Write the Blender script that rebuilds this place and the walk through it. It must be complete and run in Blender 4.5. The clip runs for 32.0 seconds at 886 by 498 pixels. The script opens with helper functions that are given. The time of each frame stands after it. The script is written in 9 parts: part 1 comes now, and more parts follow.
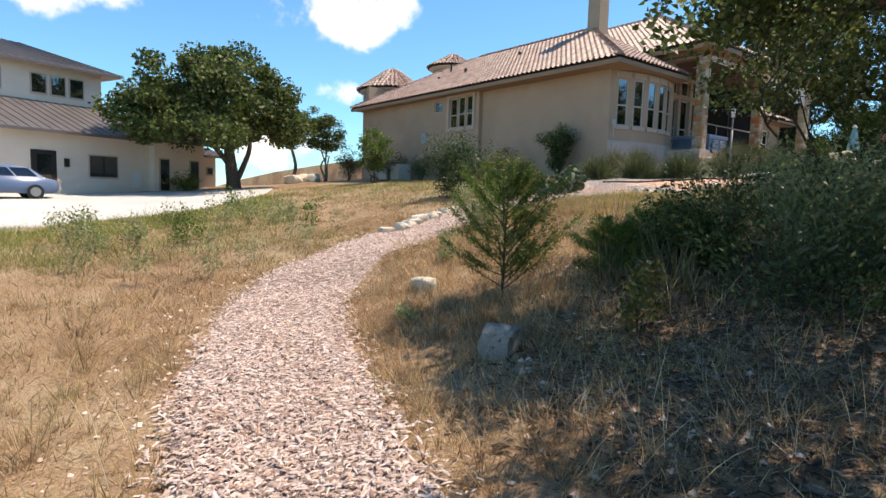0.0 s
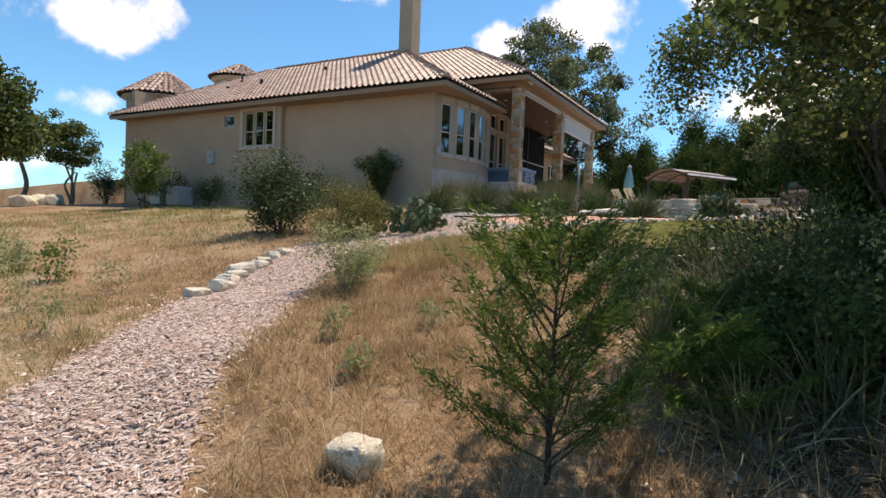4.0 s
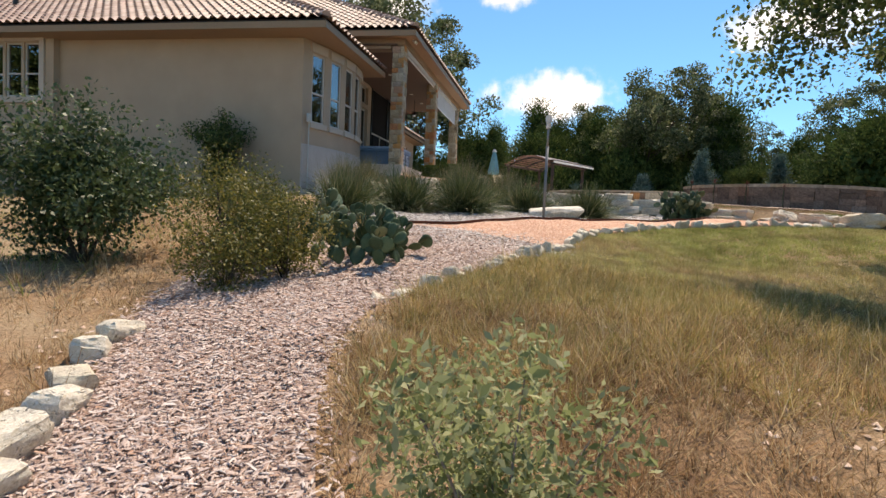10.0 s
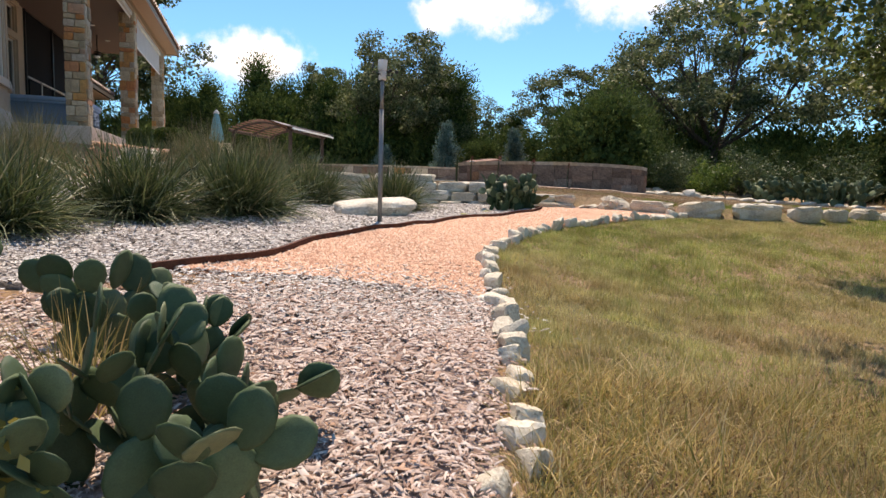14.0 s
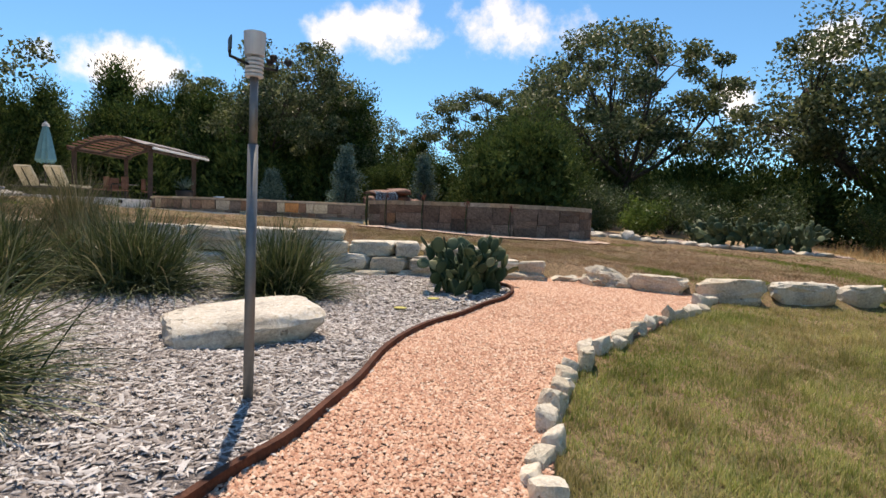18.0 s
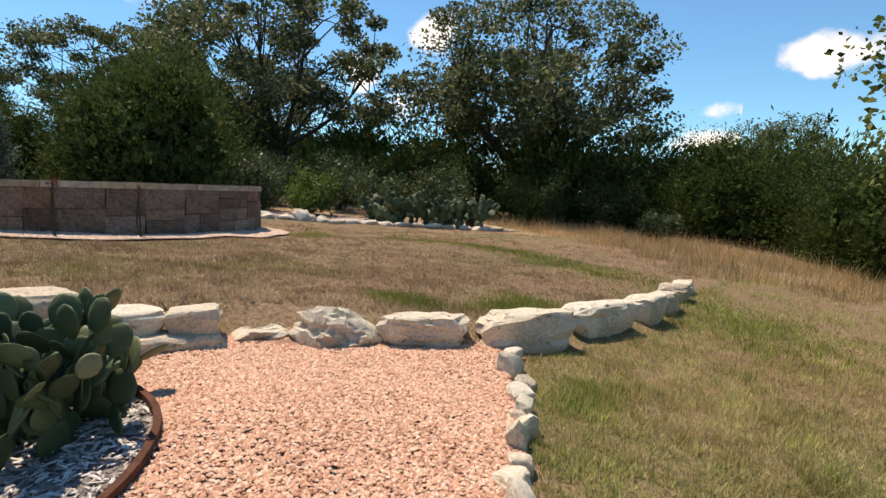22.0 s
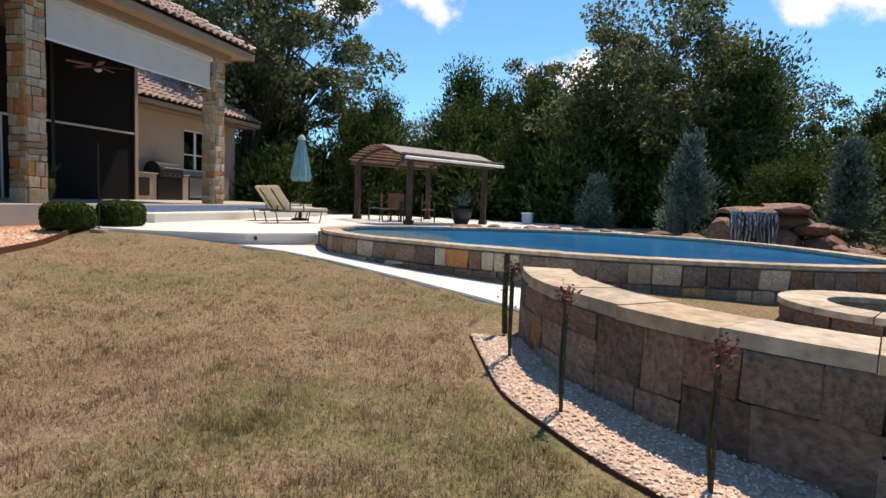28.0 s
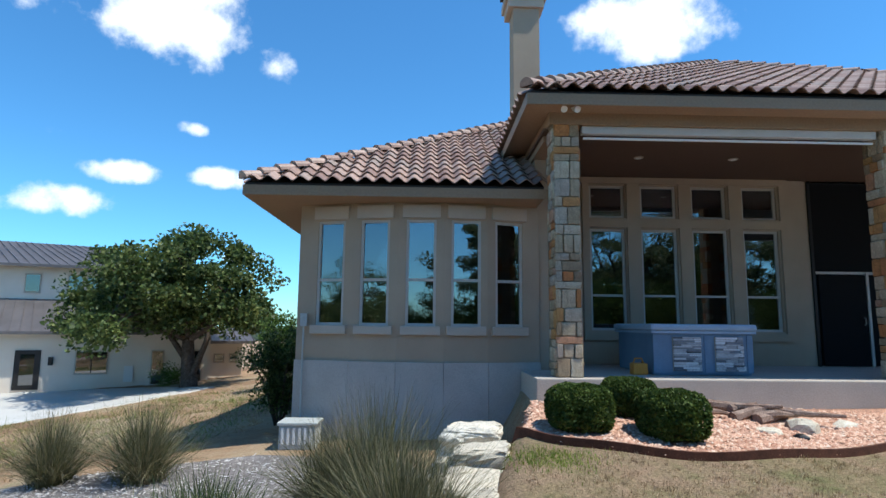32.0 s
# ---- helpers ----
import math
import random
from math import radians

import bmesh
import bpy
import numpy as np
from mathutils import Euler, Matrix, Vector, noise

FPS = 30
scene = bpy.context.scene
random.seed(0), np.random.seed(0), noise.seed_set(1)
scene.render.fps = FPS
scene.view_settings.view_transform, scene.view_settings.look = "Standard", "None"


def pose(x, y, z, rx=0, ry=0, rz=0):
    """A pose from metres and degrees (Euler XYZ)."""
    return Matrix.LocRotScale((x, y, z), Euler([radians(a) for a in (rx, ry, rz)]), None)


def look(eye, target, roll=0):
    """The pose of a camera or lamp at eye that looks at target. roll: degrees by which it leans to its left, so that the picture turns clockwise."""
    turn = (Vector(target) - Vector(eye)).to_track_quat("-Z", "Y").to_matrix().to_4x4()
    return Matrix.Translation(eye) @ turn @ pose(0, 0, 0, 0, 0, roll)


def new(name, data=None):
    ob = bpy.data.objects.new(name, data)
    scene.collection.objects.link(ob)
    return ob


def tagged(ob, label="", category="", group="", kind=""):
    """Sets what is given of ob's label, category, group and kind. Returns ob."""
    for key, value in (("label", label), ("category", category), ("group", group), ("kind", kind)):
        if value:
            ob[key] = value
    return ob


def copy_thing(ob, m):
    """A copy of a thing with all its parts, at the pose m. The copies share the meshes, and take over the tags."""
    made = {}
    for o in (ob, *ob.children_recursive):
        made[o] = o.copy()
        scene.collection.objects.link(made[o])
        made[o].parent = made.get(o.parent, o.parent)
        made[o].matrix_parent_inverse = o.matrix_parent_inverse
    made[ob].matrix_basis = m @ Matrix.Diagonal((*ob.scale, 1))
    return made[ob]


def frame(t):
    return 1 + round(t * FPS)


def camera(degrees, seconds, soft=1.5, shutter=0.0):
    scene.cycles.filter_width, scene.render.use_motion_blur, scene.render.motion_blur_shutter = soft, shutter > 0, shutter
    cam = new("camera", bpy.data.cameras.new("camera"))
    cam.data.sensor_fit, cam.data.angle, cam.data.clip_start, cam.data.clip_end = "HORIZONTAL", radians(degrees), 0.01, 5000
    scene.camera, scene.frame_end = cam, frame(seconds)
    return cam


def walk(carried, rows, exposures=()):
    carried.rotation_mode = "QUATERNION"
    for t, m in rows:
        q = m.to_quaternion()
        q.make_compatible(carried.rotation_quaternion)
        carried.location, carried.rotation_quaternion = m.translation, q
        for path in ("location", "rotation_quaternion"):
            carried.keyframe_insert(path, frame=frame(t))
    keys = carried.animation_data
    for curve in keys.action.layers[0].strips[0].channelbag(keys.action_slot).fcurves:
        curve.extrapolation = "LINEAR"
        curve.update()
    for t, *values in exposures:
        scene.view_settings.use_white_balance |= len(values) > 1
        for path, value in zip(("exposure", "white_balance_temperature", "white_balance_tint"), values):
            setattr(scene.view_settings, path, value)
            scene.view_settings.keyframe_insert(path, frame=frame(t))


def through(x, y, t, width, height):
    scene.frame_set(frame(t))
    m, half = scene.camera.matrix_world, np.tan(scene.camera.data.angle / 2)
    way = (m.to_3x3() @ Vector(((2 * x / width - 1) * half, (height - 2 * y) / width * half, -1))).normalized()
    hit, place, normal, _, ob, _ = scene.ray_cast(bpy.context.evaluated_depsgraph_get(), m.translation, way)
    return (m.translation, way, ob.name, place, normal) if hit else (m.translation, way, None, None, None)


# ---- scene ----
cam = camera(75.4, 32.0)
METRES, EYE, TILT, LEAN, TURN = 33.0, 1.45, 0.0, 0.0, -38.6
ROWS = [
    (0.0, 0.0, 0.0, 0.0, 0.16, -5.35, -1.72),
    (0.5, -0.0001, 0.0101, 0.0007, 3.22, -3.86, -1.56),
    (1.0, -0.0038, 0.0217, 0.0015, 1.85, -4.06, -1.05),
    (1.5, -0.0075, 0.0355, 0.0016, 0.45, -5.07, -1.34),
    (2.0, -0.0129, 0.0515, 0.0028, 0.19, -5.41, -1.61),
    (2.5, -0.0187, 0.0658, 0.0043, -0.17, -5.28, -1.8),
    (3.0, -0.0224, 0.0816, 0.0052, -1.88, -5.13, -1.72),
    (3.5, -0.0284, 0.0969, 0.0057, -7.78, -4.14, -1.98),
    (4.0, -0.0293, 0.1112, 0.0068, -21.49, -2.05, -2.26),
    (4.5, -0.0285, 0.1234, 0.0082, -40.37, -0.24, -2.44),
    (6.5, -0.035, 0.1775, 0.011, -45.87, -0.86, -1.07),
    (7.0, -0.0362, 0.1965, 0.0123, -43.19, -2.16, -1.13),
    (7.5, -0.0357, 0.2128, 0.0137, -48.17, -5.76, -1.33),
    (8.0, -0.0332, 0.2285, 0.0149, -51.61, -4.46, -0.59),
    (8.5, -0.0322, 0.2458, 0.0166, -51.96, -3.54, -2.43),
    (9.0, -0.0301, 0.2636, 0.0171, -47.23, -1.47, -1.58),
    (9.5, -0.0286, 0.2829, 0.0196, -40.73, -1.86, -2.28),
    (10.0, -0.0237, 0.2993, 0.0204, -40.71, -3.22, -2.63),
    (10.5, -0.0183, 0.3167, 0.023, -36.46, -3.36, -2.91),
    (11.0, -0.0105, 0.3328, 0.0247, -43.32, -4.63, -2.56),
    (11.5, -0.0014, 0.347, 0.0265, -49.36, -4.27, -2.23),
    (12.0, 0.0072, 0.3626, 0.0275, -55.0, -4.45, -2.08),
    (12.5, 0.0173, 0.38, 0.0268, -56.59, -4.55, -1.81),
    (13.0, 0.0282, 0.3988, 0.0283, -58.19, -4.68, -1.56),
    (13.5, 0.0395, 0.4125, 0.0291, -63.15, -5.29, -1.48),
    (14.0, 0.0523, 0.4271, 0.0341, -69.34, -5.39, -1.73),
    (14.5, 0.0634, 0.4368, 0.0374, -76.18, -5.25, -2.12),
    (16.5, 0.1239, 0.4643, 0.0481, -87.91, -4.83, -5.01),
    (17.0, 0.1411, 0.4689, 0.0514, -84.75, -3.22, -2.77),
    (17.5, 0.1562, 0.4764, 0.0542, -80.89, -3.27, -2.17),
    (18.0, 0.1678, 0.4823, 0.0557, -79.92, -3.07, -2.14),
    (18.5, 0.184, 0.4861, 0.0571, -79.94, -3.19, -2.39),
    (19.0, 0.1998, 0.4896, 0.0586, -80.31, -3.38, -2.61),
    (19.5, 0.2166, 0.4906, 0.0597, -82.52, -3.77, -2.62),
    (20.0, 0.2321, 0.4931, 0.061, -87.55, -4.14, -2.0),
    (20.5, 0.2488, 0.493, 0.0612, -98.13, -4.53, -0.32),
    (21.0, 0.264, 0.4924, 0.0633, -107.19, -4.66, 0.4),
    (21.5, 0.2778, 0.4919, 0.0652, -112.09, -4.8, -0.21),
    (22.0, 0.2953, 0.4896, 0.0658, -114.41, -5.4, -1.35),
    (22.5, 0.3118, 0.4862, 0.0669, -115.01, -6.18, -2.03),
    (23.0, 0.3274, 0.4799, 0.0677, -115.29, -6.6, -2.19),
    (23.5, 0.3436, 0.4755, 0.0691, -114.11, -6.68, -2.45),
    (24.0, 0.3585, 0.4718, 0.0706, -112.18, -6.48, -2.85),
    (24.5, 0.3765, 0.4664, 0.0721, -108.4, -6.46, -2.62),
    (26.5, 0.4551, 0.4602, 0.0775, -85.2, -6.58, -3.83),
    (27.0, 0.4717, 0.4686, 0.084, -69.73, -6.76, -3.56),
    (27.5, 0.4819, 0.481, 0.0867, -53.14, -6.12, -2.75),
    (28.0, 0.492, 0.4955, 0.0888, -37.15, -4.96, -2.31),
    (28.5, 0.4946, 0.511, 0.0925, -23.18, -4.02, -2.35),
    (29.0, 0.4966, 0.5247, 0.0942, -10.98, -2.78, -0.09),
    (29.5, 0.4995, 0.5391, 0.0976, -1.59, 0.71, 1.03),
    (30.0, 0.4992, 0.5488, 0.1002, 3.67, 4.82, 0.2),
    (30.5, 0.4987, 0.5529, 0.1013, 12.56, 7.45, -0.79),
    (31.0, 0.4971, 0.5536, 0.102, 22.07, 8.14, -1.03),
    (31.5, 0.4956, 0.5535, 0.1019, 31.72, 7.43, -0.35),
    (32.0, 0.4949, 0.5532, 0.102, 37.13, 7.49, -0.63),
]
walk(cam, [(t, pose(0, 0, EYE, TILT, LEAN, TURN) @ pose(METRES * x, METRES * y, METRES * z, 90 + pitch, roll, yaw)) for t, x, y, z, yaw, pitch, roll in ROWS],
     [(0, .4, 7250, 16), (4, .15, 7300, 16), (6.5, .7, 7500, 16), (7.5, .55, 7500, 16), (9, .45, 7500, 16), (11, .05, 7600, 17), (13, .3, 7600, 18), (17, .2, 7400, 17), (19, -.1, 7500, 16), (23, .1, 7700, 17), (27, .1, 7900, 19), (28, .1, 7300, 16), (29, .05, 6900, 12), (30, .15, 6500, 9), (32, .15, 5800, 6)])

# ---- light ----
SUN = Vector((0.42, -0.13, 0.9)).normalized()
sun = new("sun", bpy.data.lights.new("sun", "SUN"))
sun.data.energy, sun.data.angle, sun.data.color = 5.0, radians(0.53), (1.0, 0.93, 0.81)
sun.matrix_world = look(SUN * 60, (0, 0, 0))

world = bpy.data.worlds.new("sky")
scene.world = world
world.use_nodes = True
wt = world.node_tree
wt.nodes.clear()
sky = wt.nodes.new("ShaderNodeTexSky")
sky.sky_type, sky.sun_disc = "NISHITA", False
sky.sun_elevation, sky.sun_rotation = math.asin(SUN.z), math.atan2(SUN.x, SUN.y)
sky.air_density, sky.dust_density, sky.ozone_density = 1.0, 0.05, 3.5
sky_back = wt.nodes.new("ShaderNodeBackground")
sky_back.inputs["Strength"].default_value = 0.15
deep = wt.nodes.new("ShaderNodeMix")
deep.data_type, deep.blend_type = "RGBA", "MULTIPLY"
deep.inputs[0].default_value, deep.inputs[7].default_value = 1.0, (0.56, 0.96, 1.13, 1)
wt.links.new(sky.outputs[0], deep.inputs[6])
wt.links.new(deep.outputs[2], sky_back.inputs[0])
cloud_back = wt.nodes.new("ShaderNodeBackground")
cloud_back.inputs["Color"].default_value = (1.0, 0.985, 0.97, 1)
cloud_back.inputs["Strength"].default_value = 1.2
cloud_mix = wt.nodes.new("ShaderNodeMixShader")
world_out = wt.nodes.new("ShaderNodeOutputWorld")
wt.links.new(sky_back.outputs[0], cloud_mix.inputs[1])
wt.links.new(cloud_back.outputs[0], cloud_mix.inputs[2])
wt.links.new(cloud_mix.outputs[0], world_out.inputs[0])


def world_math(op, a, b=None, c=None):
    n = wt.nodes.new("ShaderNodeMath")
    n.operation = op
    for i, v in enumerate((a, b, c)):
        if v is None:
            continue
        if isinstance(v, (int, float)):
            n.inputs[i].default_value = v
        else:
            wt.links.new(v, n.inputs[i])
    return n.outputs[0]


# fair-weather cumulus: puffs round a few bearings (bearing and height in degrees, half width, half height)
CLOUDS = [(28.5, 16.5, 8, 3.2), (5, 16, 6, 2.6), (28, 9.5, 3, 1.4), (20, 4, 9, 2.2), (74, 19, 7, 3), (66, 17.5, 4, 2), (89, 12, 6, 3), (84, 22, 6, 2.5),
          (98, 23, 5, 2.5), (111.5, 17, 6.5, 3), (125, 18, 7, 3), (145, 11, 2.2, 2), (148, 8.5, 2.5, 2), (152, 15.5, 3, 2), (186, 12, 5, 1.6), (179, 8, 3, 1),
          (178, 5.2, 4.5, 1.5), (-27, 26.5, 9, 4.5), (-28.5, 13, 3.4, 1.1), (-20, 13.3, 3.6, 1), (-34, 10, 5, 1.5), (-15.8, 24, 2.5, 2), (23, 27.5, 8, 3),
          (-23, 17.5, 2, 0.8), (-18, 6, 2.5, 0.8), (52, 24, 6, 3), (220, 16, 8, 3), (255, 20, 9, 4), (300, 15, 8, 3)]
coord = wt.nodes.new("ShaderNodeTexCoord")
split = wt.nodes.new("ShaderNodeSeparateXYZ")
wt.links.new(coord.outputs["Generated"], split.inputs[0])
bearing = world_math("ARCTAN2", split.outputs[0], split.outputs[1])
height = world_math("ARCSINE", split.outputs[2])
puffs = wt.nodes.new("ShaderNodeTexNoise")
puffs.inputs["Scale"].default_value, puffs.inputs["Detail"].default_value, puffs.inputs["Roughness"].default_value = 9.0, 7.0, 0.58
wt.links.new(coord.outputs["Generated"], puffs.inputs["Vector"])
total = None
for az, el, wide, high in CLOUDS:
    da = world_math("SUBTRACT", bearing, radians(az if az <= 180 else az - 360))
    de = world_math("SUBTRACT", height, radians(el))
    qa = world_math("POWER", world_math("ABSOLUTE", world_math("DIVIDE", da, radians(wide))), 2)
    qe = world_math("POWER", world_math("ABSOLUTE", world_math("DIVIDE", de, radians(high))), 2)
    blob = world_math("MAXIMUM", world_math("SUBTRACT", 1.0, world_math("ADD", qa, qe)), -1.0)
    total = blob if total is None else world_math("MAXIMUM", total, blob)
puffy = world_math("MULTIPLY_ADD", world_math("SUBTRACT", puffs.outputs[0], 0.5), 5.2, total)
cover = wt.nodes.new("ShaderNodeMapRange")
cover.interpolation_type = "SMOOTHSTEP"
cover.inputs["From Min"].default_value, cover.inputs["From Max"].default_value = 0.0, 1.15
wt.links.new(puffy, cover.inputs["Value"])
wt.links.new(cover.outputs[0], cloud_mix.inputs[0])

# ---- tools ----
from mathutils.geometry import delaunay_2d_cdt

rng = np.random.default_rng(7)
ROOTS = {}


def thing(name, at, label, category, group="", kind="", turn=0.0):
    """An Empty at the base of a thing."""
    ob = new(name)
    ob.empty_display_size = 0.2
    ob.matrix_basis = Matrix.Translation(at) @ Matrix.Rotation(turn, 4, "Z")
    ROOTS[ob.name] = ob.matrix_basis.copy()
    return tagged(ob, label, category, group, kind)


def rooted(ob):
    while ob.parent:
        ob = ob.parent
    return ROOTS.get(ob.name, ob.matrix_basis)


def finish(me, mat, smooth):
    for m in (mat if isinstance(mat, (list, tuple)) else [mat]):
        me.materials.append(m)
    if smooth:
        me.polygons.foreach_set("use_smooth", [True] * len(me.polygons))


def part(name, bm, mat, parent=None, label="", here=False, smooth=False):
    """Link a bmesh as one object. With a parent, its vertices are in the world unless here is set (then in the thing's own frame)."""
    if parent is not None and not here:
        bm.transform(rooted(parent).inverted())
    me = bpy.data.meshes.new(name)
    bm.normal_update()
    bm.to_mesh(me)
    bm.free()
    finish(me, mat, smooth)
    ob = new(name, me)
    ob.parent = parent
    return tagged(ob, label)


def arrays(name, verts, faces, mat, parent=None, smooth=False, index=None):
    """One mesh from a (n, 3) array and an (m, k) array of corners."""
    verts, faces = np.asarray(verts, np.float32), np.asarray(faces, np.int32)
    me = bpy.data.meshes.new(name)
    k = faces.shape[1]
    me.vertices.add(len(verts))
    me.vertices.foreach_set("co", verts.ravel())
    me.loops.add(faces.size)
    me.loops.foreach_set("vertex_index", faces.ravel())
    me.polygons.add(len(faces))
    me.polygons.foreach_set("loop_start", np.arange(0, faces.size, k, dtype=np.int32))
    finish(me, mat, smooth)
    if index is not None:
        me.polygons.foreach_set("material_index", np.asarray(index, np.int32))
    me.update(calc_edges=True)
    ob = new(name, me)
    ob.parent = parent
    return ob


def placed(me_ob, m, parent, name):
    """Another object on the mesh of me_ob, in world pose m, under parent."""
    ob = new(name, me_ob.data if hasattr(me_ob, "data") else me_ob)
    ob.parent = parent
    ob.matrix_basis = rooted(parent).inverted() @ m if parent else m
    return ob


def box(bm, x0, x1, y0, y1, z0, z1, bevel=0.0, m=None):
    r = bmesh.ops.create_cube(bm, size=1.0)
    mat = Matrix.Translation(((x0 + x1) / 2, (y0 + y1) / 2, (z0 + z1) / 2)) @ Matrix.Diagonal((x1 - x0, y1 - y0, z1 - z0, 1))
    vs = r["verts"]
    bmesh.ops.transform(bm, matrix=mat if m is None else m @ mat, verts=vs)
    if bevel:
        es = list({e for v in vs for e in v.link_edges})
        bmesh.ops.bevel(bm, geom=es, offset=bevel, segments=2, affect="EDGES", profile=0.6)
    return bm


def boxed(*a, **k):
    return box(bmesh.new(), *a, **k)


def tube(bm, path, radii, n=8, caps=True):
    """A tapered tube along a list of points."""
    path = [Vector(p) for p in path]
    if isinstance(radii, (int, float)):
        radii = [radii] * len(path)
    rings = []
    side = None
    for i, p in enumerate(path):
        d = (path[min(i + 1, len(path) - 1)] - path[max(i - 1, 0)]).normalized()
        if side is None:
            side = d.orthogonal().normalized()
        side = (side - d * side.dot(d)).normalized()
        up = d.cross(side)
        rings.append([bm.verts.new(p + (side * math.cos(a) + up * math.sin(a)) * radii[i]) for a in [2 * math.pi * k / n for k in range(n)]])
    for a, b in zip(rings, rings[1:]):
        for k in range(n):
            bm.faces.new((a[k], a[(k + 1) % n], b[(k + 1) % n], b[k]))
    if caps:
        bm.faces.new(list(reversed(rings[0])))
        bm.faces.new(rings[-1])
    return bm


def tubed(path, radii, n=8):
    return tube(bmesh.new(), path, radii, n)


def lathe(profile, n=24, at=(0, 0, 0)):
    """A solid of revolution from (radius, height) pairs."""
    bm = bmesh.new()
    rings = []
    for r, z in profile:
        rings.append([bm.verts.new((at[0] + r * math.cos(2 * math.pi * k / n), at[1] + r * math.sin(2 * math.pi * k / n), at[2] + z)) for k in range(n)])
    for a, b in zip(rings, rings[1:]):
        for k in range(n):
            bm.faces.new((a[k], a[(k + 1) % n], b[(k + 1) % n], b[k]))
    bm.faces.new(list(reversed(rings[0])))
    bm.faces.new(rings[-1])
    return bm


def slab(outline, z0, z1, bevel=0.0):
    """A flat prism from an outline of (x, y); z0 and z1 may be functions of x, y."""
    f0 = z0 if callable(z0) else lambda x, y: z0
    f1 = z1 if callable(z1) else lambda x, y: z1
    bm = bmesh.new()
    a = [bm.verts.new((x, y, f0(x, y))) for x, y in outline]
    b = [bm.verts.new((x, y, f1(x, y))) for x, y in outline]
    n = len(a)
    bm.faces.new(list(reversed(a)))
    top = bm.faces.new(b)
    for k in range(n):
        bm.faces.new((a[k], a[(k + 1) % n], b[(k + 1) % n], b[k]))
    bmesh.ops.recalc_face_normals(bm, faces=bm.faces)
    if bevel:
        bmesh.ops.bevel(bm, geom=list(top.edges), offset=bevel, segments=2, affect="EDGES")
    return bm


def rock(seed, sx, sy, sz, rough=0.25, sub=3, flat=0.6, chipped=True, planes=10, deep=(0.6, 0.9), slope=(-0.6, 1.0)):
    """A broken stone, its base at z = 0: a squared lump with chipped faces."""
    bm = bmesh.new()
    bmesh.ops.create_icosphere(bm, subdivisions=sub, radius=1.0)
    off = Vector((seed * 7.3, seed * 3.1, seed * 1.7))
    r = random.Random(seed)
    cuts = [(Vector((r.uniform(-1, 1), r.uniform(-1, 1), r.uniform(*slope))).normalized(), r.uniform(*deep)) for _ in range(planes)]
    for v in bm.verts:
        p = v.co.copy()
        q = max(abs(p.x), abs(p.y), abs(p.z))
        p = p.lerp(p / q, flat)
        p *= 1 + rough * (noise.noise(p * 1.3 + off) + 0.5 * noise.noise(p * 3.1 + off) + 0.25 * noise.noise(p * 7 + off))
        p += Vector((noise.noise(p * 5 + off), noise.noise(p * 5 - off), noise.noise(p * 6 + off * 2))) * rough * 0.3
        for nrm, d in (cuts if chipped else ()):
            over = p.dot(nrm) - d * 1.2
            if over > 0:
                p -= nrm * over * 0.93
        v.co = (p.x * sx / 2, p.y * sy / 2, (p.z + 0.85) * sz / 1.85)
    return bm


